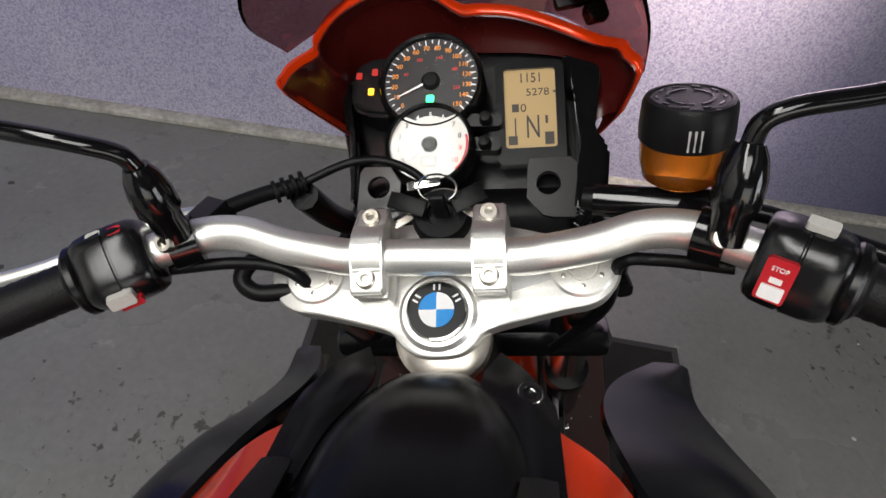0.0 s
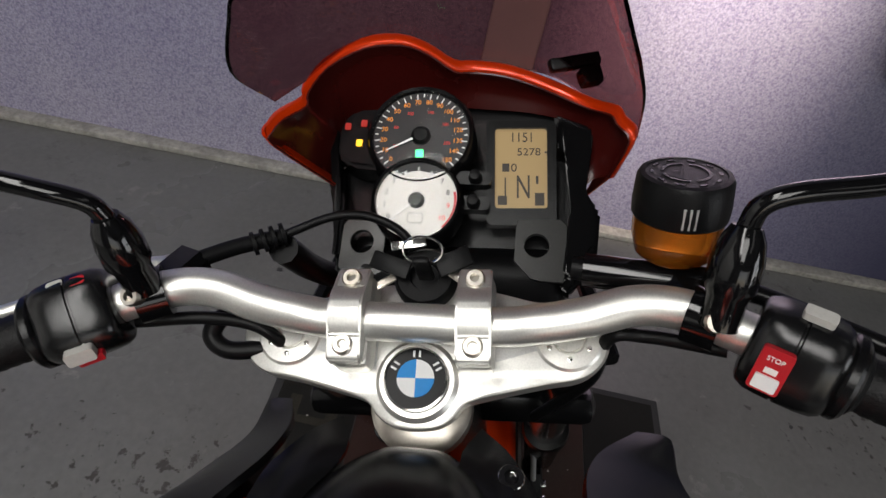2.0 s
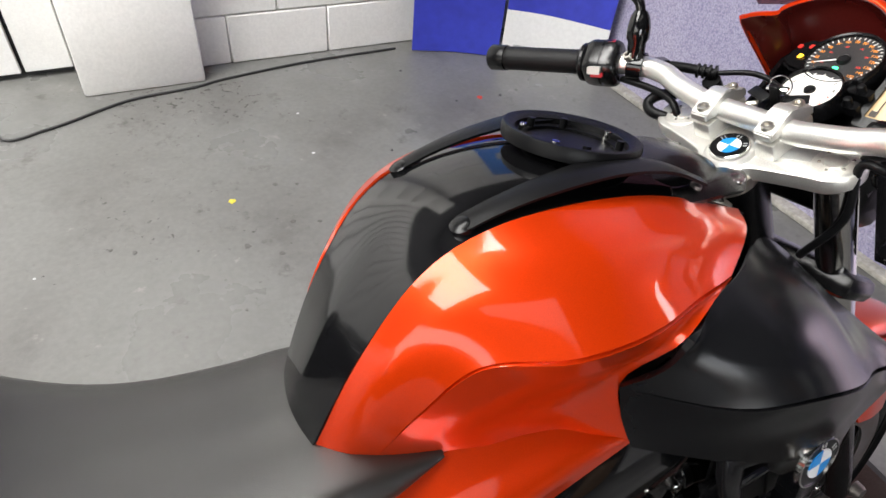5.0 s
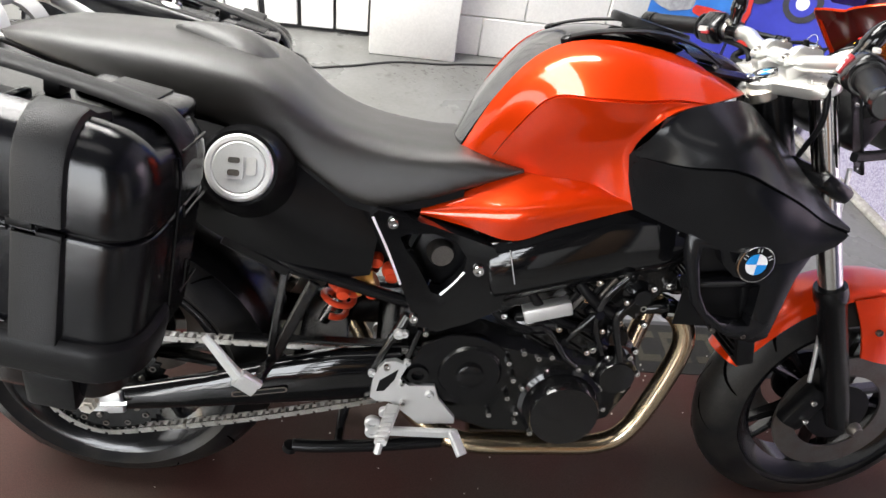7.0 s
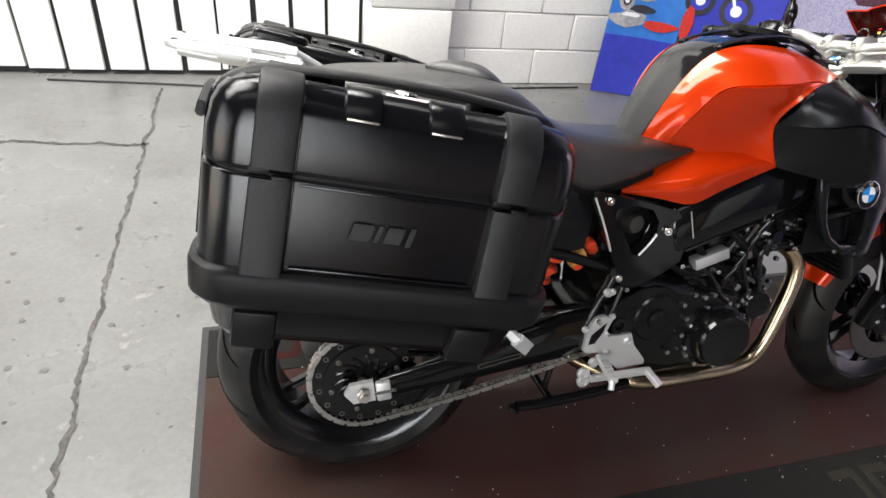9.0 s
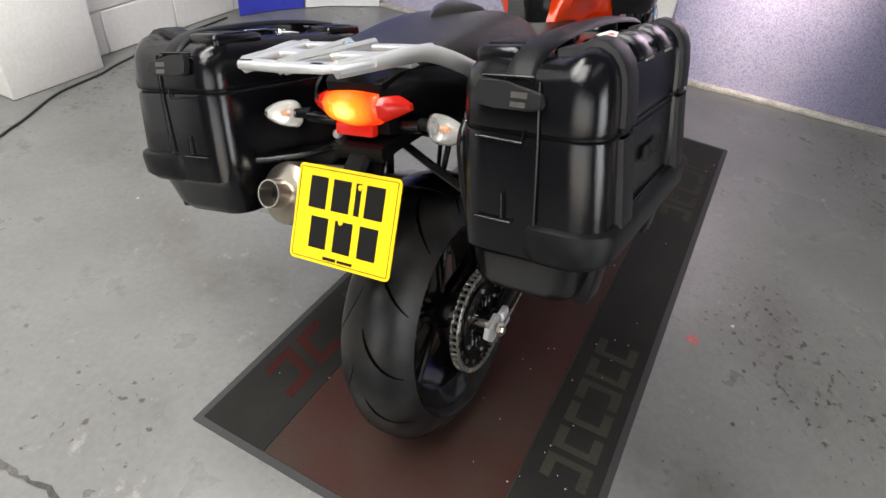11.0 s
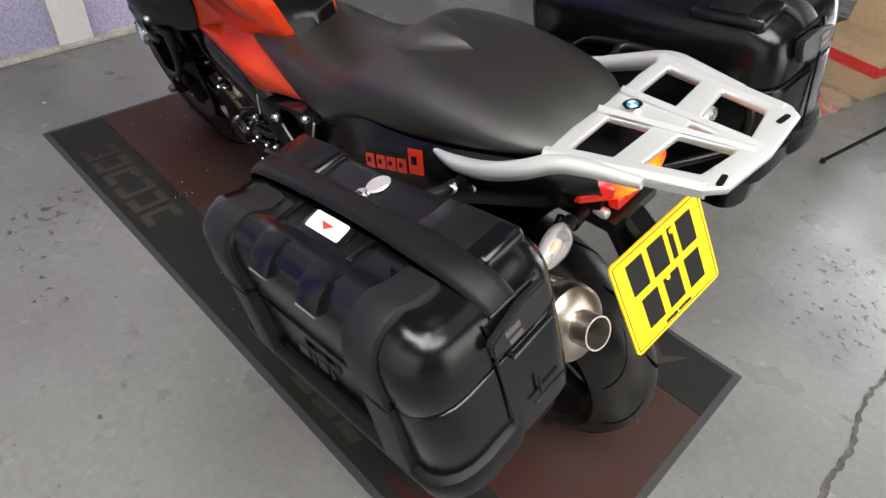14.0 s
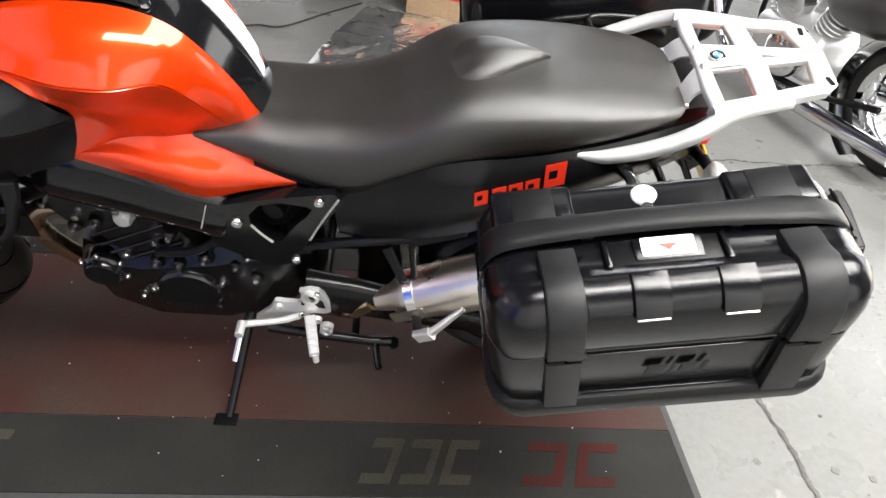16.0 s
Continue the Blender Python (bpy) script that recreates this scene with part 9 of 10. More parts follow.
    for k, (q, (lx, ly)) in enumerate(zip(rim, seat_line)):
        q = Vector(q)
        o = (q - mid)
        o.x = 0
        o.normalize()
        root_p = CL @ Vector((lx, ly, -0.022))
        outer.append([q - o * 0.003, q, q + o * 0.003 + Vector((0.004, 0, 0)), q + o * 0.005 + Vector((0.014, 0, -0.004)), q + o * 0.004 + Vector((0.05, 0, -0.035)), q - o * 0.02 + Vector((0.09, 0, -0.09))])
        inner.append([q - o * 0.003, q.lerp(root_p, 0.25) + Vector((0.006, 0, 0)) + o * 0.002, q.lerp(root_p, 0.6) + Vector((0.008, 0, 0)), root_p])
    bm = bmesh.new()
    sheet(bm, surface(outer, 3, 3), 0.0025)
    cowl = part("headlight_cowl", bm, RED, bike, "bright red headlight cowl round the instruments", 50)
    # the shade inside the cowl is put into this darker red
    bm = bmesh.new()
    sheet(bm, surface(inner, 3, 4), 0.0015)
    part("cowl_lining", bm, material("dark_red_shaded_lining", (0.055, 0.005, 0.004), 0.28, 0.0, 0.1, 300), cowl, "dark red inner side of the cowl, shade in its colour", 50)
    # smoked screen
    smoke = clear("smoked_screen", (0.26, 0.13, 0.13), 0.02, 1.2)
    rows = []
    for (x, y, z), (x1, y1, z1), (x2, y2, z2) in (((1.318, 0.140, 1.122), (1.262, 0.135, 1.172), (1.262, 0.128, 1.215)), ((1.375, 0.120, 1.120), (1.335, 0.112, 1.190), (1.30, 0.105, 1.262)), ((1.420, 0.075, 1.128), (1.378, 0.066, 1.208), (1.332, 0.06, 1.30)),
                                                  ((1.430, 0.0, 1.106), (1.392, 0.0, 1.205), (1.340, 0.0, 1.315)), ((1.430, -0.075, 1.096), (1.390, -0.070, 1.190), (1.34, -0.066, 1.295)), ((1.410, -0.120, 1.080), (1.375, -0.118, 1.155), (1.33, -0.112, 1.235)), ((1.385, -0.160, 1.058), (1.362, -0.156, 1.105), (1.335, -0.148, 1.150))):
        rows.append([(x, -0.006 + (y + 0.006) * 0.95, z), (x1, -0.008 + (y1 + 0.008) * 0.955, z1), (x2, -0.010 + (y2 + 0.010) * 0.92, z2)])
    bm = bmesh.new()
    sheet(bm, surface(rows, 4, 5), 0.003)
    scr = part("windscreen", bm, smoke, bike, "smoked tinted windscreen", 60)
    scr.visible_shadow = False
    bm = bmesh.new()
    box(bm, (1.424, -0.098, 1.110), (0.012, 0.048, 0.010), (0, -40, 24), 0.003)
    box(bm, (1.418, -0.112, 1.100), (0.016, 0.020, 0.014), (0, -40, 24), 0.003)
    part("screen_mount", bm, MATT_BLACK, scr)
    # black brackets beside the panel
    for pts in ([(-0.140, 0.040), (-0.116, 0.065), (-0.112, 0.050), (-0.106, 0.040), (-0.104, -0.005), (-0.094, -0.018), (-0.090, -0.085), (-0.099, -0.085), (-0.101, -0.030), (-0.112, -0.012), (-0.112, 0.030), (-0.137, 0.034)], [(0.083, 0.074), (0.119, 0.061), (0.117, 0.040), (0.113, 0.000), (0.112, -0.010), (0.126, -0.018), (0.124, -0.060), (0.101, -0.092), (0.094, -0.088), (0.100, -0.020), (0.097, 0.030), (0.088, 0.038)]):
        for z, th, gap in ((-0.034, 0.026, 0.0), (-0.008, 0.010, 0.0)):
            bm = bmesh.new()
            cx, cy = sum(x for x, y in pts) / len(pts), sum(y for x, y in pts) / len(pts)
            k = 1.0 if z < -0.02 else 0.86
            plate(bm, [(cx + (x - cx) * k, cy + (y - cy) * k) for x, y in pts], th, CL @ pose(0, 0, z))
            bmesh.ops.bevel(bm, geom=list(bm.edges), offset=0.003, segments=2, affect="EDGES")
            part("panel_bracket", bm, GLOSS_BLACK, root, "gloss black bracket beside the panel")
    for (hx, hy, hz), outline in (((1.3033, -0.0741, 1.002), [(-0.018, 0.022), (0.024, 0.024), (0.024, -0.030), (-0.002, -0.030), (-0.018, -0.014)]), ((1.2985, 0.0753, 1.0004), [(-0.018, 0.019), (0.020, 0.019), (0.020, -0.030), (-0.018, -0.030)])):
        m = axes((hx, hy, hz), (0, -1, 0), (0.84, 0, 0.545))
        bm = bmesh.new()
        i = [(0.0105 * math.cos(a), 0.0105 * math.sin(a)) for a in (2 * math.pi * (k + 0.5) / 24 for k in range(24))]
        o = []
        for px, py in i:
            best = 9.0
            for (ax_, ay_), (bx_, by_) in zip(outline, outline[1:] + outline[:1]):
                ex, ey = bx_ - ax_, by_ - ay_
                det = px * ey - py * ex
                if abs(det) < 1e-12:
                    continue
                t1 = (ax_ * ey - ay_ * ex) / det
                t2 = (ax_ * py - ay_ * px) / det
                if t1 > 0 and -0.001 <= t2 <= 1.001:
                    best = min(best, t1)
            o.append((px * best, py * best))
        v = [[bm.verts.new(m @ Vector((px, py, z))) for px, py in q] for q, z in ((o, -0.004), (o, 0.002), (i, 0.002), (i, -0.004))]
        for a, b in zip(v, v[1:] + v[:1]):
            for k in range(24):
                j = (k + 1) % 24
                bm.faces.new((a[k], a[j], b[j], b[k]))
        part("holed_bracket", bm, BRACKET, bike, "dark steel bracket with a round hole")
    bm = bmesh.new()
    plate(bm, [(-0.088, -0.03), (0.10, -0.03), (0.10, -0.10), (0.05, -0.115), (-0.085, -0.10)], 0.02, CL @ pose(0, 0, -0.05))
    part("lower_panel", bm, SATIN_BLACK, root)
    bm = bmesh.new()
    box(bm, (1.455, -0.01, 0.955), (0.12, 0.16, 0.11), (0, -25, 0), 0.02)
    part("headlight_body", bm, MATT_BLACK, bike)
    bm = bmesh.new()
    tube(bm, [(1.245, 0.120, 1.035), (1.30, 0.12, 0.96), (1.35, 0.08, 0.9)], 0.012, 10)
    part("indicator_stalk", bm, MATT_BLACK, bike)


cockpit()


def front_cables():
    for pts, r, name in (([along_bar(0.172, 1) + Vector((0.028, 0, 0.0)), (1.232, 0.150, 1.046), (1.250, 0.122, 1.043)], 0.0065, "clutch_sleeve"),
                         ([(1.249, 0.124, 1.043), (1.270, 0.083, 1.050), (1.275, 0.050, 1.045), (1.262, 0.022, 1.030), (1.25, 0.03, 0.98), (1.24, 0.04, 0.90)], 0.0036, "clutch_cable"),
                         ([along_bar(0.200, 1) + Vector((0, 0, -0.02)), along_bar(0.155, 1) + Vector((-0.008, 0, -0.022)), along_bar(0.12, 1) + Vector((-0.004, 0, -0.022)), (1.18, 0.105, 1.0), (1.20, 0.10, 0.94)], 0.0048, "switch_wire"),
                         ([along_bar(0.200, -1) + Vector((0, 0, -0.02)), along_bar(0.155, -1) + Vector((-0.002, 0, -0.026)), (1.195, -0.125, 1.015), (1.21, -0.12, 0.95), (1.22, -0.08, 0.88)], 0.0048, "switch_wire"),
                         ([(1.193, 0.128, 1.022), (1.188, 0.150, 1.016), (1.178, 0.158, 1.006), (1.172, 0.145, 0.998), (1.178, 0.120, 0.995)], 0.0070, "throttle_cable_loop"),
                         ([(1.34, -0.06, 0.86), (1.36, -0.075, 0.70), (1.40, -0.085, 0.55), (1.43, -0.09, 0.40)], 0.0045, "brake_line")):
        bm = bmesh.new()
        tube(bm, pts, r, 10)
        part(name, bm, MATT_BLACK if name != "brake_line" else CAST, bike)
    for k in range(4):
        bm = bmesh.new()
        lathe(bm, [(0.004, -0.002), (0.0095, -0.0015), (0.0095, 0.0015), (0.004, 0.002)], Vector((1.2385 + 0.0042 * k, 0.139 - 0.0062 * k, 1.0445)), (0.55, -0.83, 0.0), 12, closed=True)
        part("adjuster_ring", bm, MATT_BLACK, bike)


front_cables()


def front_fender():
    rows = []
    for k in range(9):
        a = radians(159 - 115 * k / 8)
        w = 0.060 if 0 < k < 8 else 0.050
        rows.append([sp(1.548 + 0.322 * f * math.cos(a), y, 0.300 + 0.322 * f * math.sin(a)) for y, f in ((-w, 0.90), (-w * 0.85, 0.965), (-w * 0.4, 0.995), (0, 1.0), (w * 0.4, 0.995), (w * 0.85, 0.965), (w, 0.90))])
    bm = bmesh.new()
    sheet(bm, surface(rows, 3, 3), 0.003)
    root = part("front_mudguard", bm, RED, bike, "bright red front mudguard", 60)
    for s in (-1, 1):
        rows = [[sp(1.47, 0.062 * s, 0.585), sp(1.55, 0.066 * s, 0.600), sp(1.64, 0.060 * s, 0.580)], [sp(1.49, 0.085 * s, 0.53), sp(1.55, 0.088 * s, 0.54), sp(1.62, 0.080 * s, 0.52)], [sp(1.505, 0.098 * s, 0.47), sp(1.55, 0.098 * s, 0.46), sp(1.60, 0.090 * s, 0.45)]]
        bm = bmesh.new()
        sheet(bm, surface(rows, 4, 4), 0.004 * s)
        ear = part("mudguard_ear", bm, RED, root)
        bm = bmesh.new()
        bolt(bm, sp(1.525, 0.094 * s, 0.53), sv(0, s, 0.2), 0.007)
        part("bolt", bm, DARK_STEEL, ear)


front_fender()

# ---- hard panniers and their carrier ----
def pannier(s, label):
    """A ribbed black hard case, its length rising towards the rear; s is 1 for the side of the exhaust."""
    # the two cases hang a little differently, the one on the exhaust side further out and steeper
    pitch, yaw, roll, shift, widen, sz = (12.5, 2.3, -1.8, (0.0106, -0.0044, 0.0222), 0.027, 0.945) if s > 0 else (9.9, -1.9, 1.8, (0.0213, -0.0085, 0.0128), 0.010, 1.03)
    root = thing("pannier", BIKE @ pose(-0.004, 0, 0.790, 0, pitch, 0) @ pose(0, 0, 0, 0, 0, yaw) @ pose(0, 0, 0, roll, 0, 0) @ pose(*shift), label, "pannier", "hard panniers on the motorcycle")
    X0, X1, YI, YO = 0.250, -0.268, 0.250, 0.467
    A0, A1, B0, B1 = 0.119, 0.175, -0.208, -0.150  # the two straps

    def q(x, y, z):
        return Vector((x, (y + widen * max(0.0, (y - 0.39) / 0.08)) * s, z * sz))

    def outline(inset, extra, radius, recess, yi):
        """Plan of the case at one height, with the field between the straps set back."""
        w, d = X0 - X1 - 2 * inset, YO + extra - yi - inset
        pts = rounded(w, d, radius, 5)
        cx, cy = (X0 + X1) / 2, (yi + YO + extra) / 2
        pts = [(cx + x, cy + y) for x, y in pts]
        top = max(y for x, y in pts)
        if recess is not None:
            step = [(A0 + 0.001, top), (A0 - 0.001, top - recess), (B1 + 0.001, top - recess), (B1 - 0.001, top)]
            pts = pts[:6] + step + pts[6:]
        return pts

    def dip(y, z):
        """The inner half of the lid lies lower than its outer ridge."""
        f = min(1.0, max(0.0, (0.426 - y) / 0.026))
        return z - 0.018 * f * f * (3 - 2 * f) * min(1.0, max(0.0, (z - 0.12) / 0.055))

    def shell(name, levels, mat, label="", radius=0.046, yi=YI):
        bm = bmesh.new()
        skin(bm, [[q(x, y, dip(y, z)) for x, y in outline(i, e, max(0.010, radius - i * 0.25), rc, yi)] for z, i, e, rc in levels])
        return part(name, bm, mat, root, label, 38)

    shell("lower_shell", [(-0.190, 0.054, -0.022, 0), (-0.186, 0.040, -0.018, 0), (-0.168, 0.028, -0.012, 0), (-0.120, 0.018, -0.004, 0), (-0.108, 0.006, 0.004, 0), (-0.060, 0.003, 0.010, 0.005), (0.066, 0.0, 0.0, 0.005), (0.071, 0.001, 0.0, 0.005), (0.073, 0.004, 0.0, 0.005)], CASE_BLACK)
    shell("seam", [(0.072, 0.007, 0.0, 0.005), (0.079, 0.007, 0.0, 0.005)], MATT_BLACK)
    shell("lid", [(0.077, 0.004, 0.0, 0.005), (0.079, 0.001, 0.0, 0.005), (0.084, 0.0, 0.0, 0.005), (0.120, 0.001, -0.001, 0.005), (0.148, 0.005, -0.002, 0.004), (0.164, 0.011, -0.004, 0.003), (0.176, 0.020, -0.008, 0.002), (0.184, 0.032, -0.013, 0.001), (0.188, 0.048, -0.016, 0.001), (0.189, 0.066, -0.016, 0.001), (0.189, 0.085, -0.016, 0.001), (0.189, 0.105, -0.016, 0.001), (0.189, 0.125, -0.016, 0)], CASE_BLACK)
    shell("bumper_band", [(-0.117, 0.020, 0.002, 0), (-0.112, 0.004, 0.008, 0), (-0.100, -0.005, 0.013, 0), (-0.064, -0.008, 0.014, 0), (-0.056, -0.006, 0.013, 0), (-0.051, 0.003, 0.013, 0)], CASE_TEXTURED, "grained protective band", 0.052, 0.352)
    # outer profile that the straps and hinges follow: (y, height)
    side = [(0.4785, -0.056), (0.4675, 0.070), (0.4675, 0.084), (0.4660, 0.122), (0.4630, 0.149), (0.4580, 0.165), (0.4500, 0.177), (0.4380, 0.1865), (0.4240, 0.1890), (0.4100, 0.1800), (0.3800, 0.1730)]

    def wrap(x0, x1, seg, lift, thick, n=3):
        rows = []
        for k, (y, z) in enumerate(seg):
            ya, za = seg[max(0, k - 1)]
            yb, zb = seg[min(len(seg) - 1, k + 1)]
            t = Vector((0, yb - ya, zb - za)).normalized()
            nrm = Vector((0, t.z, -t.y))
            row = []
            for f, l in ((0.0, 0.0), (0.06, 0.8), (0.12, 1.0), (0.88, 1.0), (0.94, 0.8), (1.0, 0.0)):
                p = Vector((0, y, z)) + nrm * (lift * l - (thick if l == 0 else 0))
                row.append(q(x0 + (x1 - x0) * f, p.y, p.z))
            rows.append(row)
        bm = bmesh.new()
        sheet(bm, rows, 0.003 * s)
        return bm

    for x0, x1 in ((A0, A1), (B0, B1)):
        c = (x0 + x1) / 2
        part("lower_strap", wrap(x0, x1, side[:2], 0.0065, 0.006), STRAP, root, "grained strap", 30)
        part("upper_strap", wrap(x0, x1, side[2:], 0.0065, 0.006), STRAP, root, "grained strap", 30)
        for dx, dz in ((0.013, -0.004), (-0.016, 0.005)):
            bm = bmesh.new()
            box(bm, q(c + dx, 0.4705, 0.0755 + dz), (0.026, 0.007, 0.009), bevel=0.001)
            part("strap_notch", bm, MATT_BLACK, root)
        bm = bmesh.new()
        box(bm, q(c, 0.428, -0.154), (0.062, 0.062, 0.070), (-10 * s, 0, 0), 0.008)
        part("foot", bm, CASE_TEXTURED, root)
    # fine ribs along the outer field
    for z, y in ((0.0655, 0.4640), (-0.046, 0.4735)):
        bm = bmesh.new()
        box(bm, q((A0 + B1) / 2, y - 0.0005, z), (A0 - B1 - 0.012, 0.003, 0.004), bevel=0.001)
        part("face_rib", bm, CASE_BLACK, root)
    # maker's mark as plain raised shapes
    for w, dx, h in ((0.028, -0.036, 0.024), (0.007, -0.012, 0.024), (0.024, 0.010, 0.024), (0.008, 0.033, 0.028)):
        bm = bmesh.new()
        x = -0.022 + dx * (1 if s < 0 else -1)
        c = q(x, 0.4690, 0.015)
        plate(bm, [(-w / 2, -h / 2), (w / 2, -h / 2), (w / 2 + 0.006, h / 2), (-w / 2 + 0.006, h / 2)], 0.0022, axes(c, (-s, 0, 0), (0, -0.112 * s, 1)))
        bmesh.ops.bevel(bm, geom=list(bm.edges), offset=0.001, segments=2, affect="EDGES")
        part("raised_mark", bm, STRAP, root)
    # hinges let into the lid's shoulder
    for x in (-0.076, 0.036):
        seg = [(0.4590, 0.159)] + [(y - 0.0015, z) for y, z in side[5:9]]
        hinge = part("hinge", wrap(x - 0.026, x + 0.026, seg, 0.0035, 0.004), CASE_BLACK, root, "", 30)
        # steel strip stands in for the glint along the hinge's lower side
        bm = bmesh.new()
        box(bm, q(x, 0.4625, 0.158), (0.042, 0.003, 0.003), bevel=0.0008)
        part("hinge_glint", bm, STEEL, hinge)
    # arched carrying handle along the top
    bm = bmesh.new()
    rows = []
    for x, z, w in ((0.246, 0.128, 0.021), (0.240, 0.152, 0.021), (0.218, 0.176, 0.019), (0.180, 0.183, 0.017), (0.12, 0.188, 0.0155), (0.04, 0.191, 0.0145), (-0.05, 0.190, 0.0145), (-0.11, 0.187, 0.0165), (-0.16, 0.184, 0.019), (-0.212, 0.176, 0.019), (-0.246, 0.160, 0.018), (-0.262, 0.142, 0.017)):
        y = 0.350
        rows.append([q(x, y - w, z - 0.002), q(x, y - w * 0.8, z + 0.002), q(x, y, z + 0.003), q(x, y + w * 0.8, z + 0.002), q(x, y + w, z - 0.002)])
    sheet(bm, surface(rows, 4, 2), 0.006 * s)
    handle = part("carry_handle", bm, CASE_TEXTURED, root, "arched grained carrying handle", 40)
    for x in (0.10, -0.105):
        bm = bmesh.new()
        box(bm, q(x, 0.350, 0.181), (0.020, 0.028, 0.022), bevel=0.005)
        part("post", bm, CASE_TEXTURED, handle)
    # hollow with the release block and its white label
    bm = bmesh.new()
    box(bm, q(0.0, 0.392, 0.1690), (0.150, 0.046, 0.008), (2 * s, 0, 0), 0.003)
    part("well", bm, MATT_BLACK, root)
    for x in (0.080, -0.080):
        bm = bmesh.new()
        box(bm, q(x, 0.392, 0.1735), (0.010, 0.046, 0.012), (2 * s, 0, 0), 0.004)
        part("well_edge", bm, CASE_BLACK, root)
    bm = bmesh.new()
    box(bm, q(-0.003, 0.389, 0.1705), (0.094, 0.036, 0.014), (-10 * s, 0, 0), 0.004)
    block = part("release_block", bm, CASE_BLACK, root)
    m = axes(q(-0.003, 0.3875, 0.1785), (-s, 0, 0), (0, -s, 0.176))
    bm = bmesh.new()
    plate(bm, rounded(0.072, 0.027, 0.003, 3), 0.0012, m)
    part("label", bm, WHITE, block, "small white label with a red arrow")
    bm = bmesh.new()
    plate(bm, [(-0.014, 0.003), (0.014, 0.003), (0.0, -0.007)], 0.0006, m @ pose(0, 0, 0.0013))
    part("label_arrow", bm, STICKER_RED, block)
    # raised shoulders on the inner side, the lock and the silver knob
    for x, w in ((0.168, 0.120), (-0.170, 0.125)):
        bm = bmesh.new()
        box(bm, q(x, 0.300, 0.1665), (w, 0.074, 0.030), (3 * s, 0, 0), 0.011, 3)
        part("shoulder", bm, CASE_BLACK, root)
        bm = bmesh.new()
        box(bm, q(x, 0.300, 0.1815), (w * 0.5, 0.060, 0.004), (3 * s, 0, 0), 0.0015)
        part("shoulder_plate", bm, CASE_TEXTURED, root)
    bm = bmesh.new()
    lathe(bm, [(0, 0.006), (0.017, 0.006), (0.019, 0.004), (0.018, 0.002), (0.012, 0.0), (0, -0.006)], q(0.006, 0.292, 0.168), (0.1, 0, 1), 20)
    part("lock_knob", bm, ALU, root, "silver lock knob")
    bm = bmesh.new()
    lathe(bm, [(0, 0.010), (0.009, 0.010), (0.011, 0.007), (0.011, 0.0), (0, 0)], q(0.008, 0.320, 0.169), (0.05, 0.1 * s, 1), 18)
    lock = part("key_lock", bm, CHROME, root)
    bm = bmesh.new()
    box(bm, q(0.0085, 0.3210, 0.1795), (0.010, 0.0022, 0.001))
    part("keyway", bm, INK, lock)
    # both ends: grained inner field, raised lines; the latch sits on the rear one
    for x, e in ((X1, -1), (X0, 1)):
        def at(y, z, out):
            lean = 0.0 if z < 0.11 else (z - 0.11) ** 2 * 3.6
            return q(x + e * (out - lean), y, z)

        for pts in ([(0.387, -0.050), (0.386, 0.06), (0.384, 0.12), (0.382, 0.146)], [(0.290, 0.066), (0.362, 0.064), (0.364, 0.080)], [(0.335, -0.050), (0.334, -0.012)], [(0.290, -0.054), (0.350, -0.054)], [(0.296, 0.148), (0.372, 0.150)]):
            bm = bmesh.new()
            tube(bm, [at(y, z, 0.0030) for y, z in pts], 0.0022, 6, smooth=False)
            part("end_rib", bm, CASE_BLACK, root)
        if e > 0:
            continue
        m = axes(at(0.342, 0.128, 0.004), (0, -1, 0), (0.14, 0, 1))
        k = 1 if s > 0 else -1
        bm = bmesh.new()
        plate(bm, [(k * a, b) for a, b in ((-0.054, -0.014), (-0.036, -0.020), (0.020, -0.020), (0.046, -0.017), (0.050, 0.004), (0.044, 0.018), (0.006, 0.016), (-0.050, 0.004))][::k], 0.012, m)
        bmesh.ops.bevel(bm, geom=list(bm.edges), offset=0.0025, segments=2, affect="EDGES")
        latch = part("latch", bm, STRAP, root, "grained plastic latch")
        for a0, a1, b0, b1 in ((-0.030, -0.006, -0.004, 0.004), (-0.028, -0.006, -0.016, -0.009)):
            bm = bmesh.new()
            plate(bm, [(k * a, b) for a, b in ((a0, b0), (a1, b0), (a1, b1), (a0, b1))][::k], 0.0005, m @ pose(0, 0, 0.0122))
            part("latch_window", bm, DARK_STEEL, latch)


pannier(1, "black ribbed hard pannier on the exhaust side of the motorcycle")
pannier(-1, "black ribbed hard pannier on the chain side of the motorcycle")


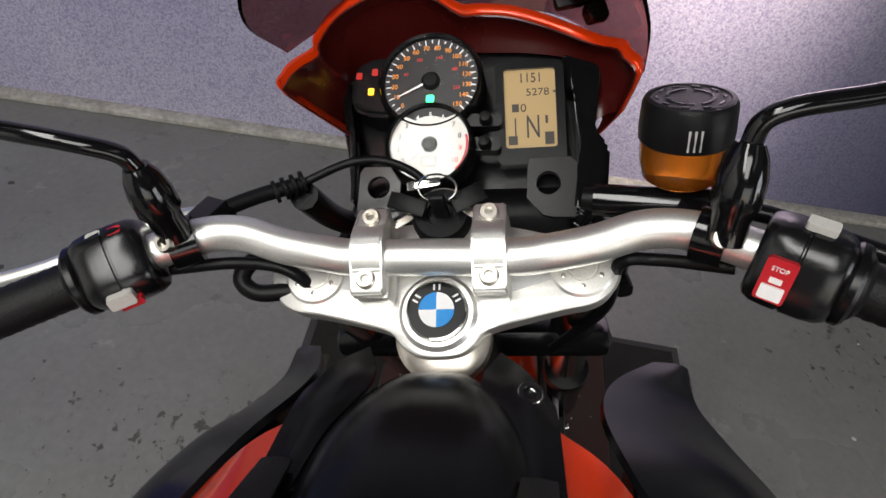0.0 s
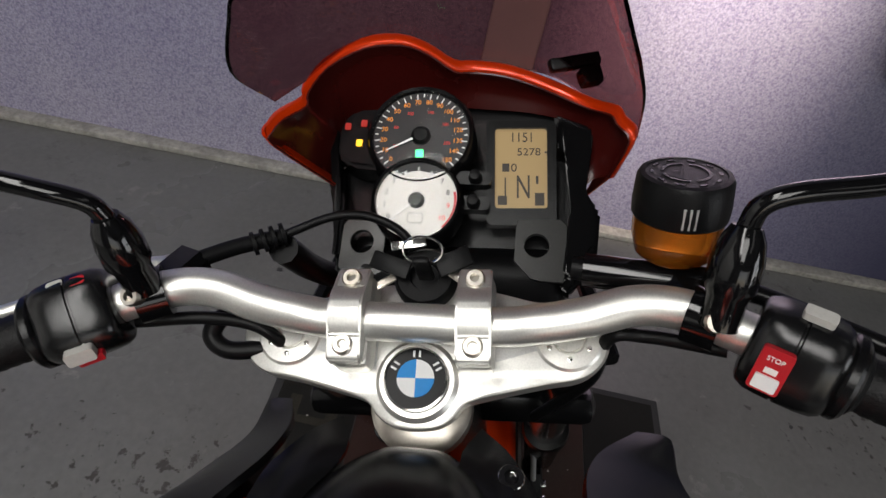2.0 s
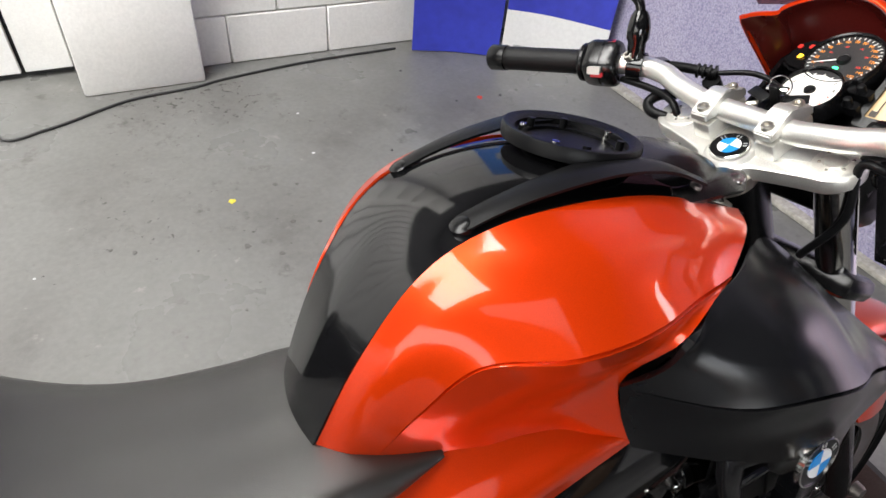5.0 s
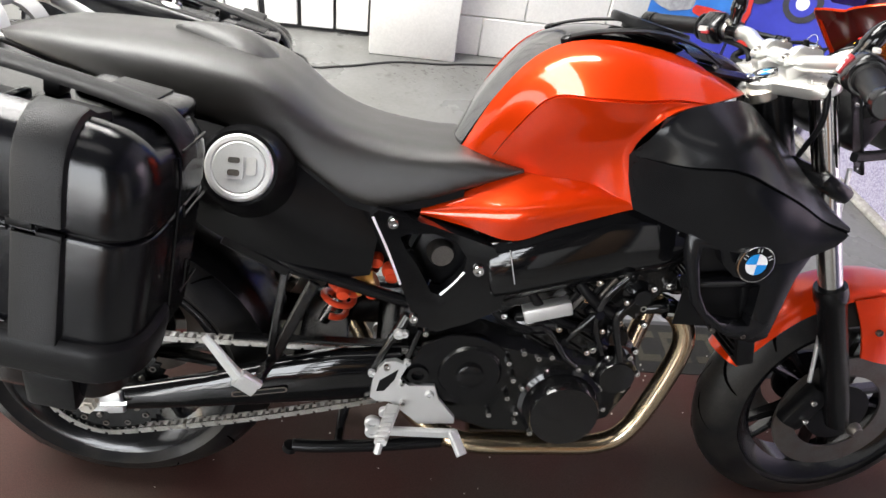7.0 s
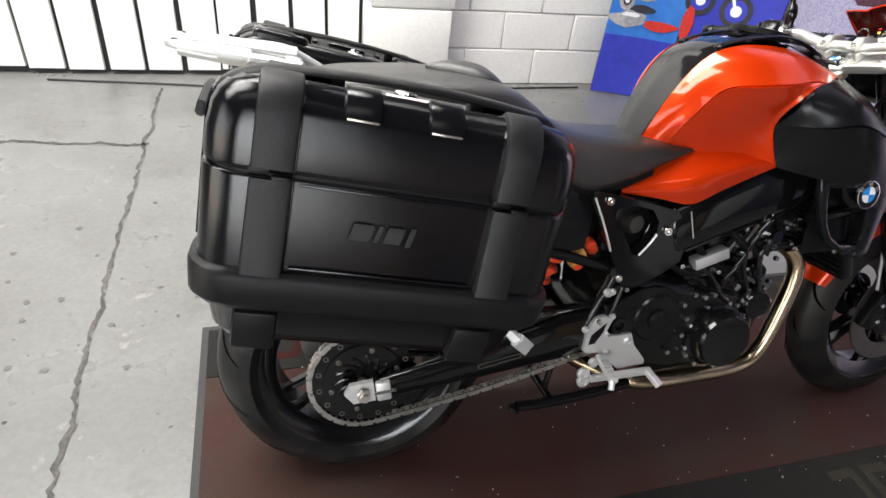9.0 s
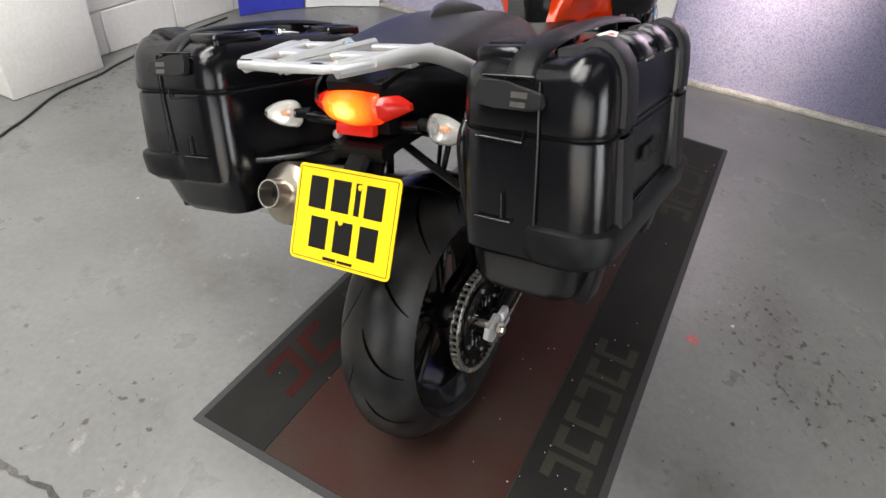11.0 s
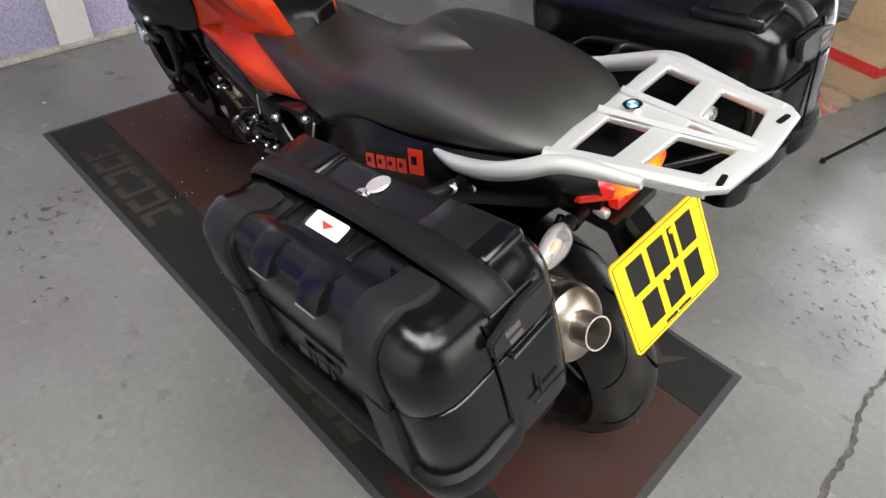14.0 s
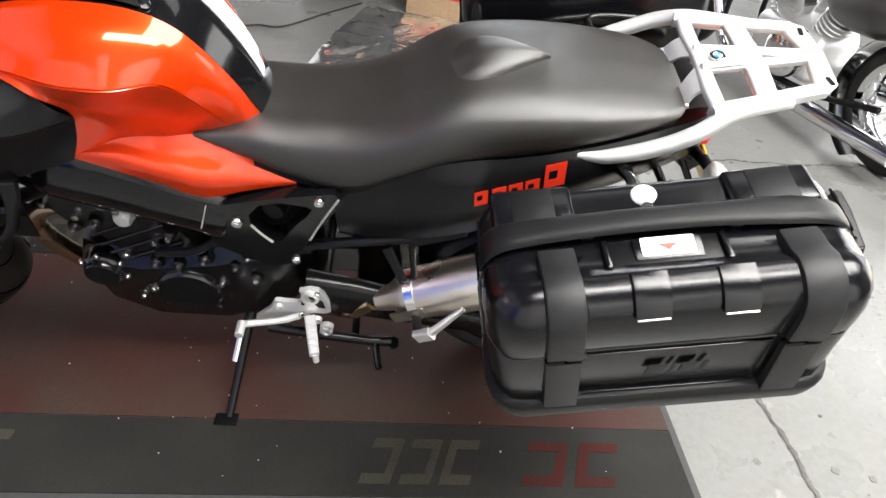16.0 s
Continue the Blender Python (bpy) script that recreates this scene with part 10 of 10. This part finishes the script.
def pannier_carrier():
    for s in (-1, 1):
        bm = bmesh.new()
        tube(bm, flip([(0.02, 0.145, 0.872), (0.015, 0.20, 0.895), (0.012, 0.245, 0.905), (-0.10, 0.252, 0.91), (-0.20, 0.252, 0.90), (-0.225, 0.252, 0.84), (-0.205, 0.252, 0.70), (-0.10, 0.252, 0.655), (0.12, 0.252, 0.635), (0.17, 0.252, 0.70), (0.12, 0.252, 0.86), (0.012, 0.250, 0.905)], s), 0.008, 10, 5)
        root = part("pannier_carrier", bm, SATIN_BLACK, bike, "black tubular pannier carrier")
        bm = bmesh.new()
        tube(bm, flip([(-0.10, 0.06, 0.80), (-0.13, 0.14, 0.775), (-0.17, 0.21, 0.77), (-0.20, 0.252, 0.775)], s), 0.008, 10)
        part("brace", bm, SATIN_BLACK, root)
        bm = bmesh.new()
        tube(bm, flip([(0.02, 0.140, 0.87), (0.012, 0.175, 0.885)], s), 0.012, 12)
        part("mount", bm, SATIN_BLACK, root)
        bm = bmesh.new()
        bolt(bm, (0.012, 0.186 * s, 0.888), (0, s, 0.3), 0.009)
        part("bolt", bm, CHROME, root)
        bm = bmesh.new()
        bolt(bm, (0.008, 0.147 * s, 0.862), (0, s, 0), 0.008)
        part("bolt", bm, CHROME, root)


pannier_carrier()
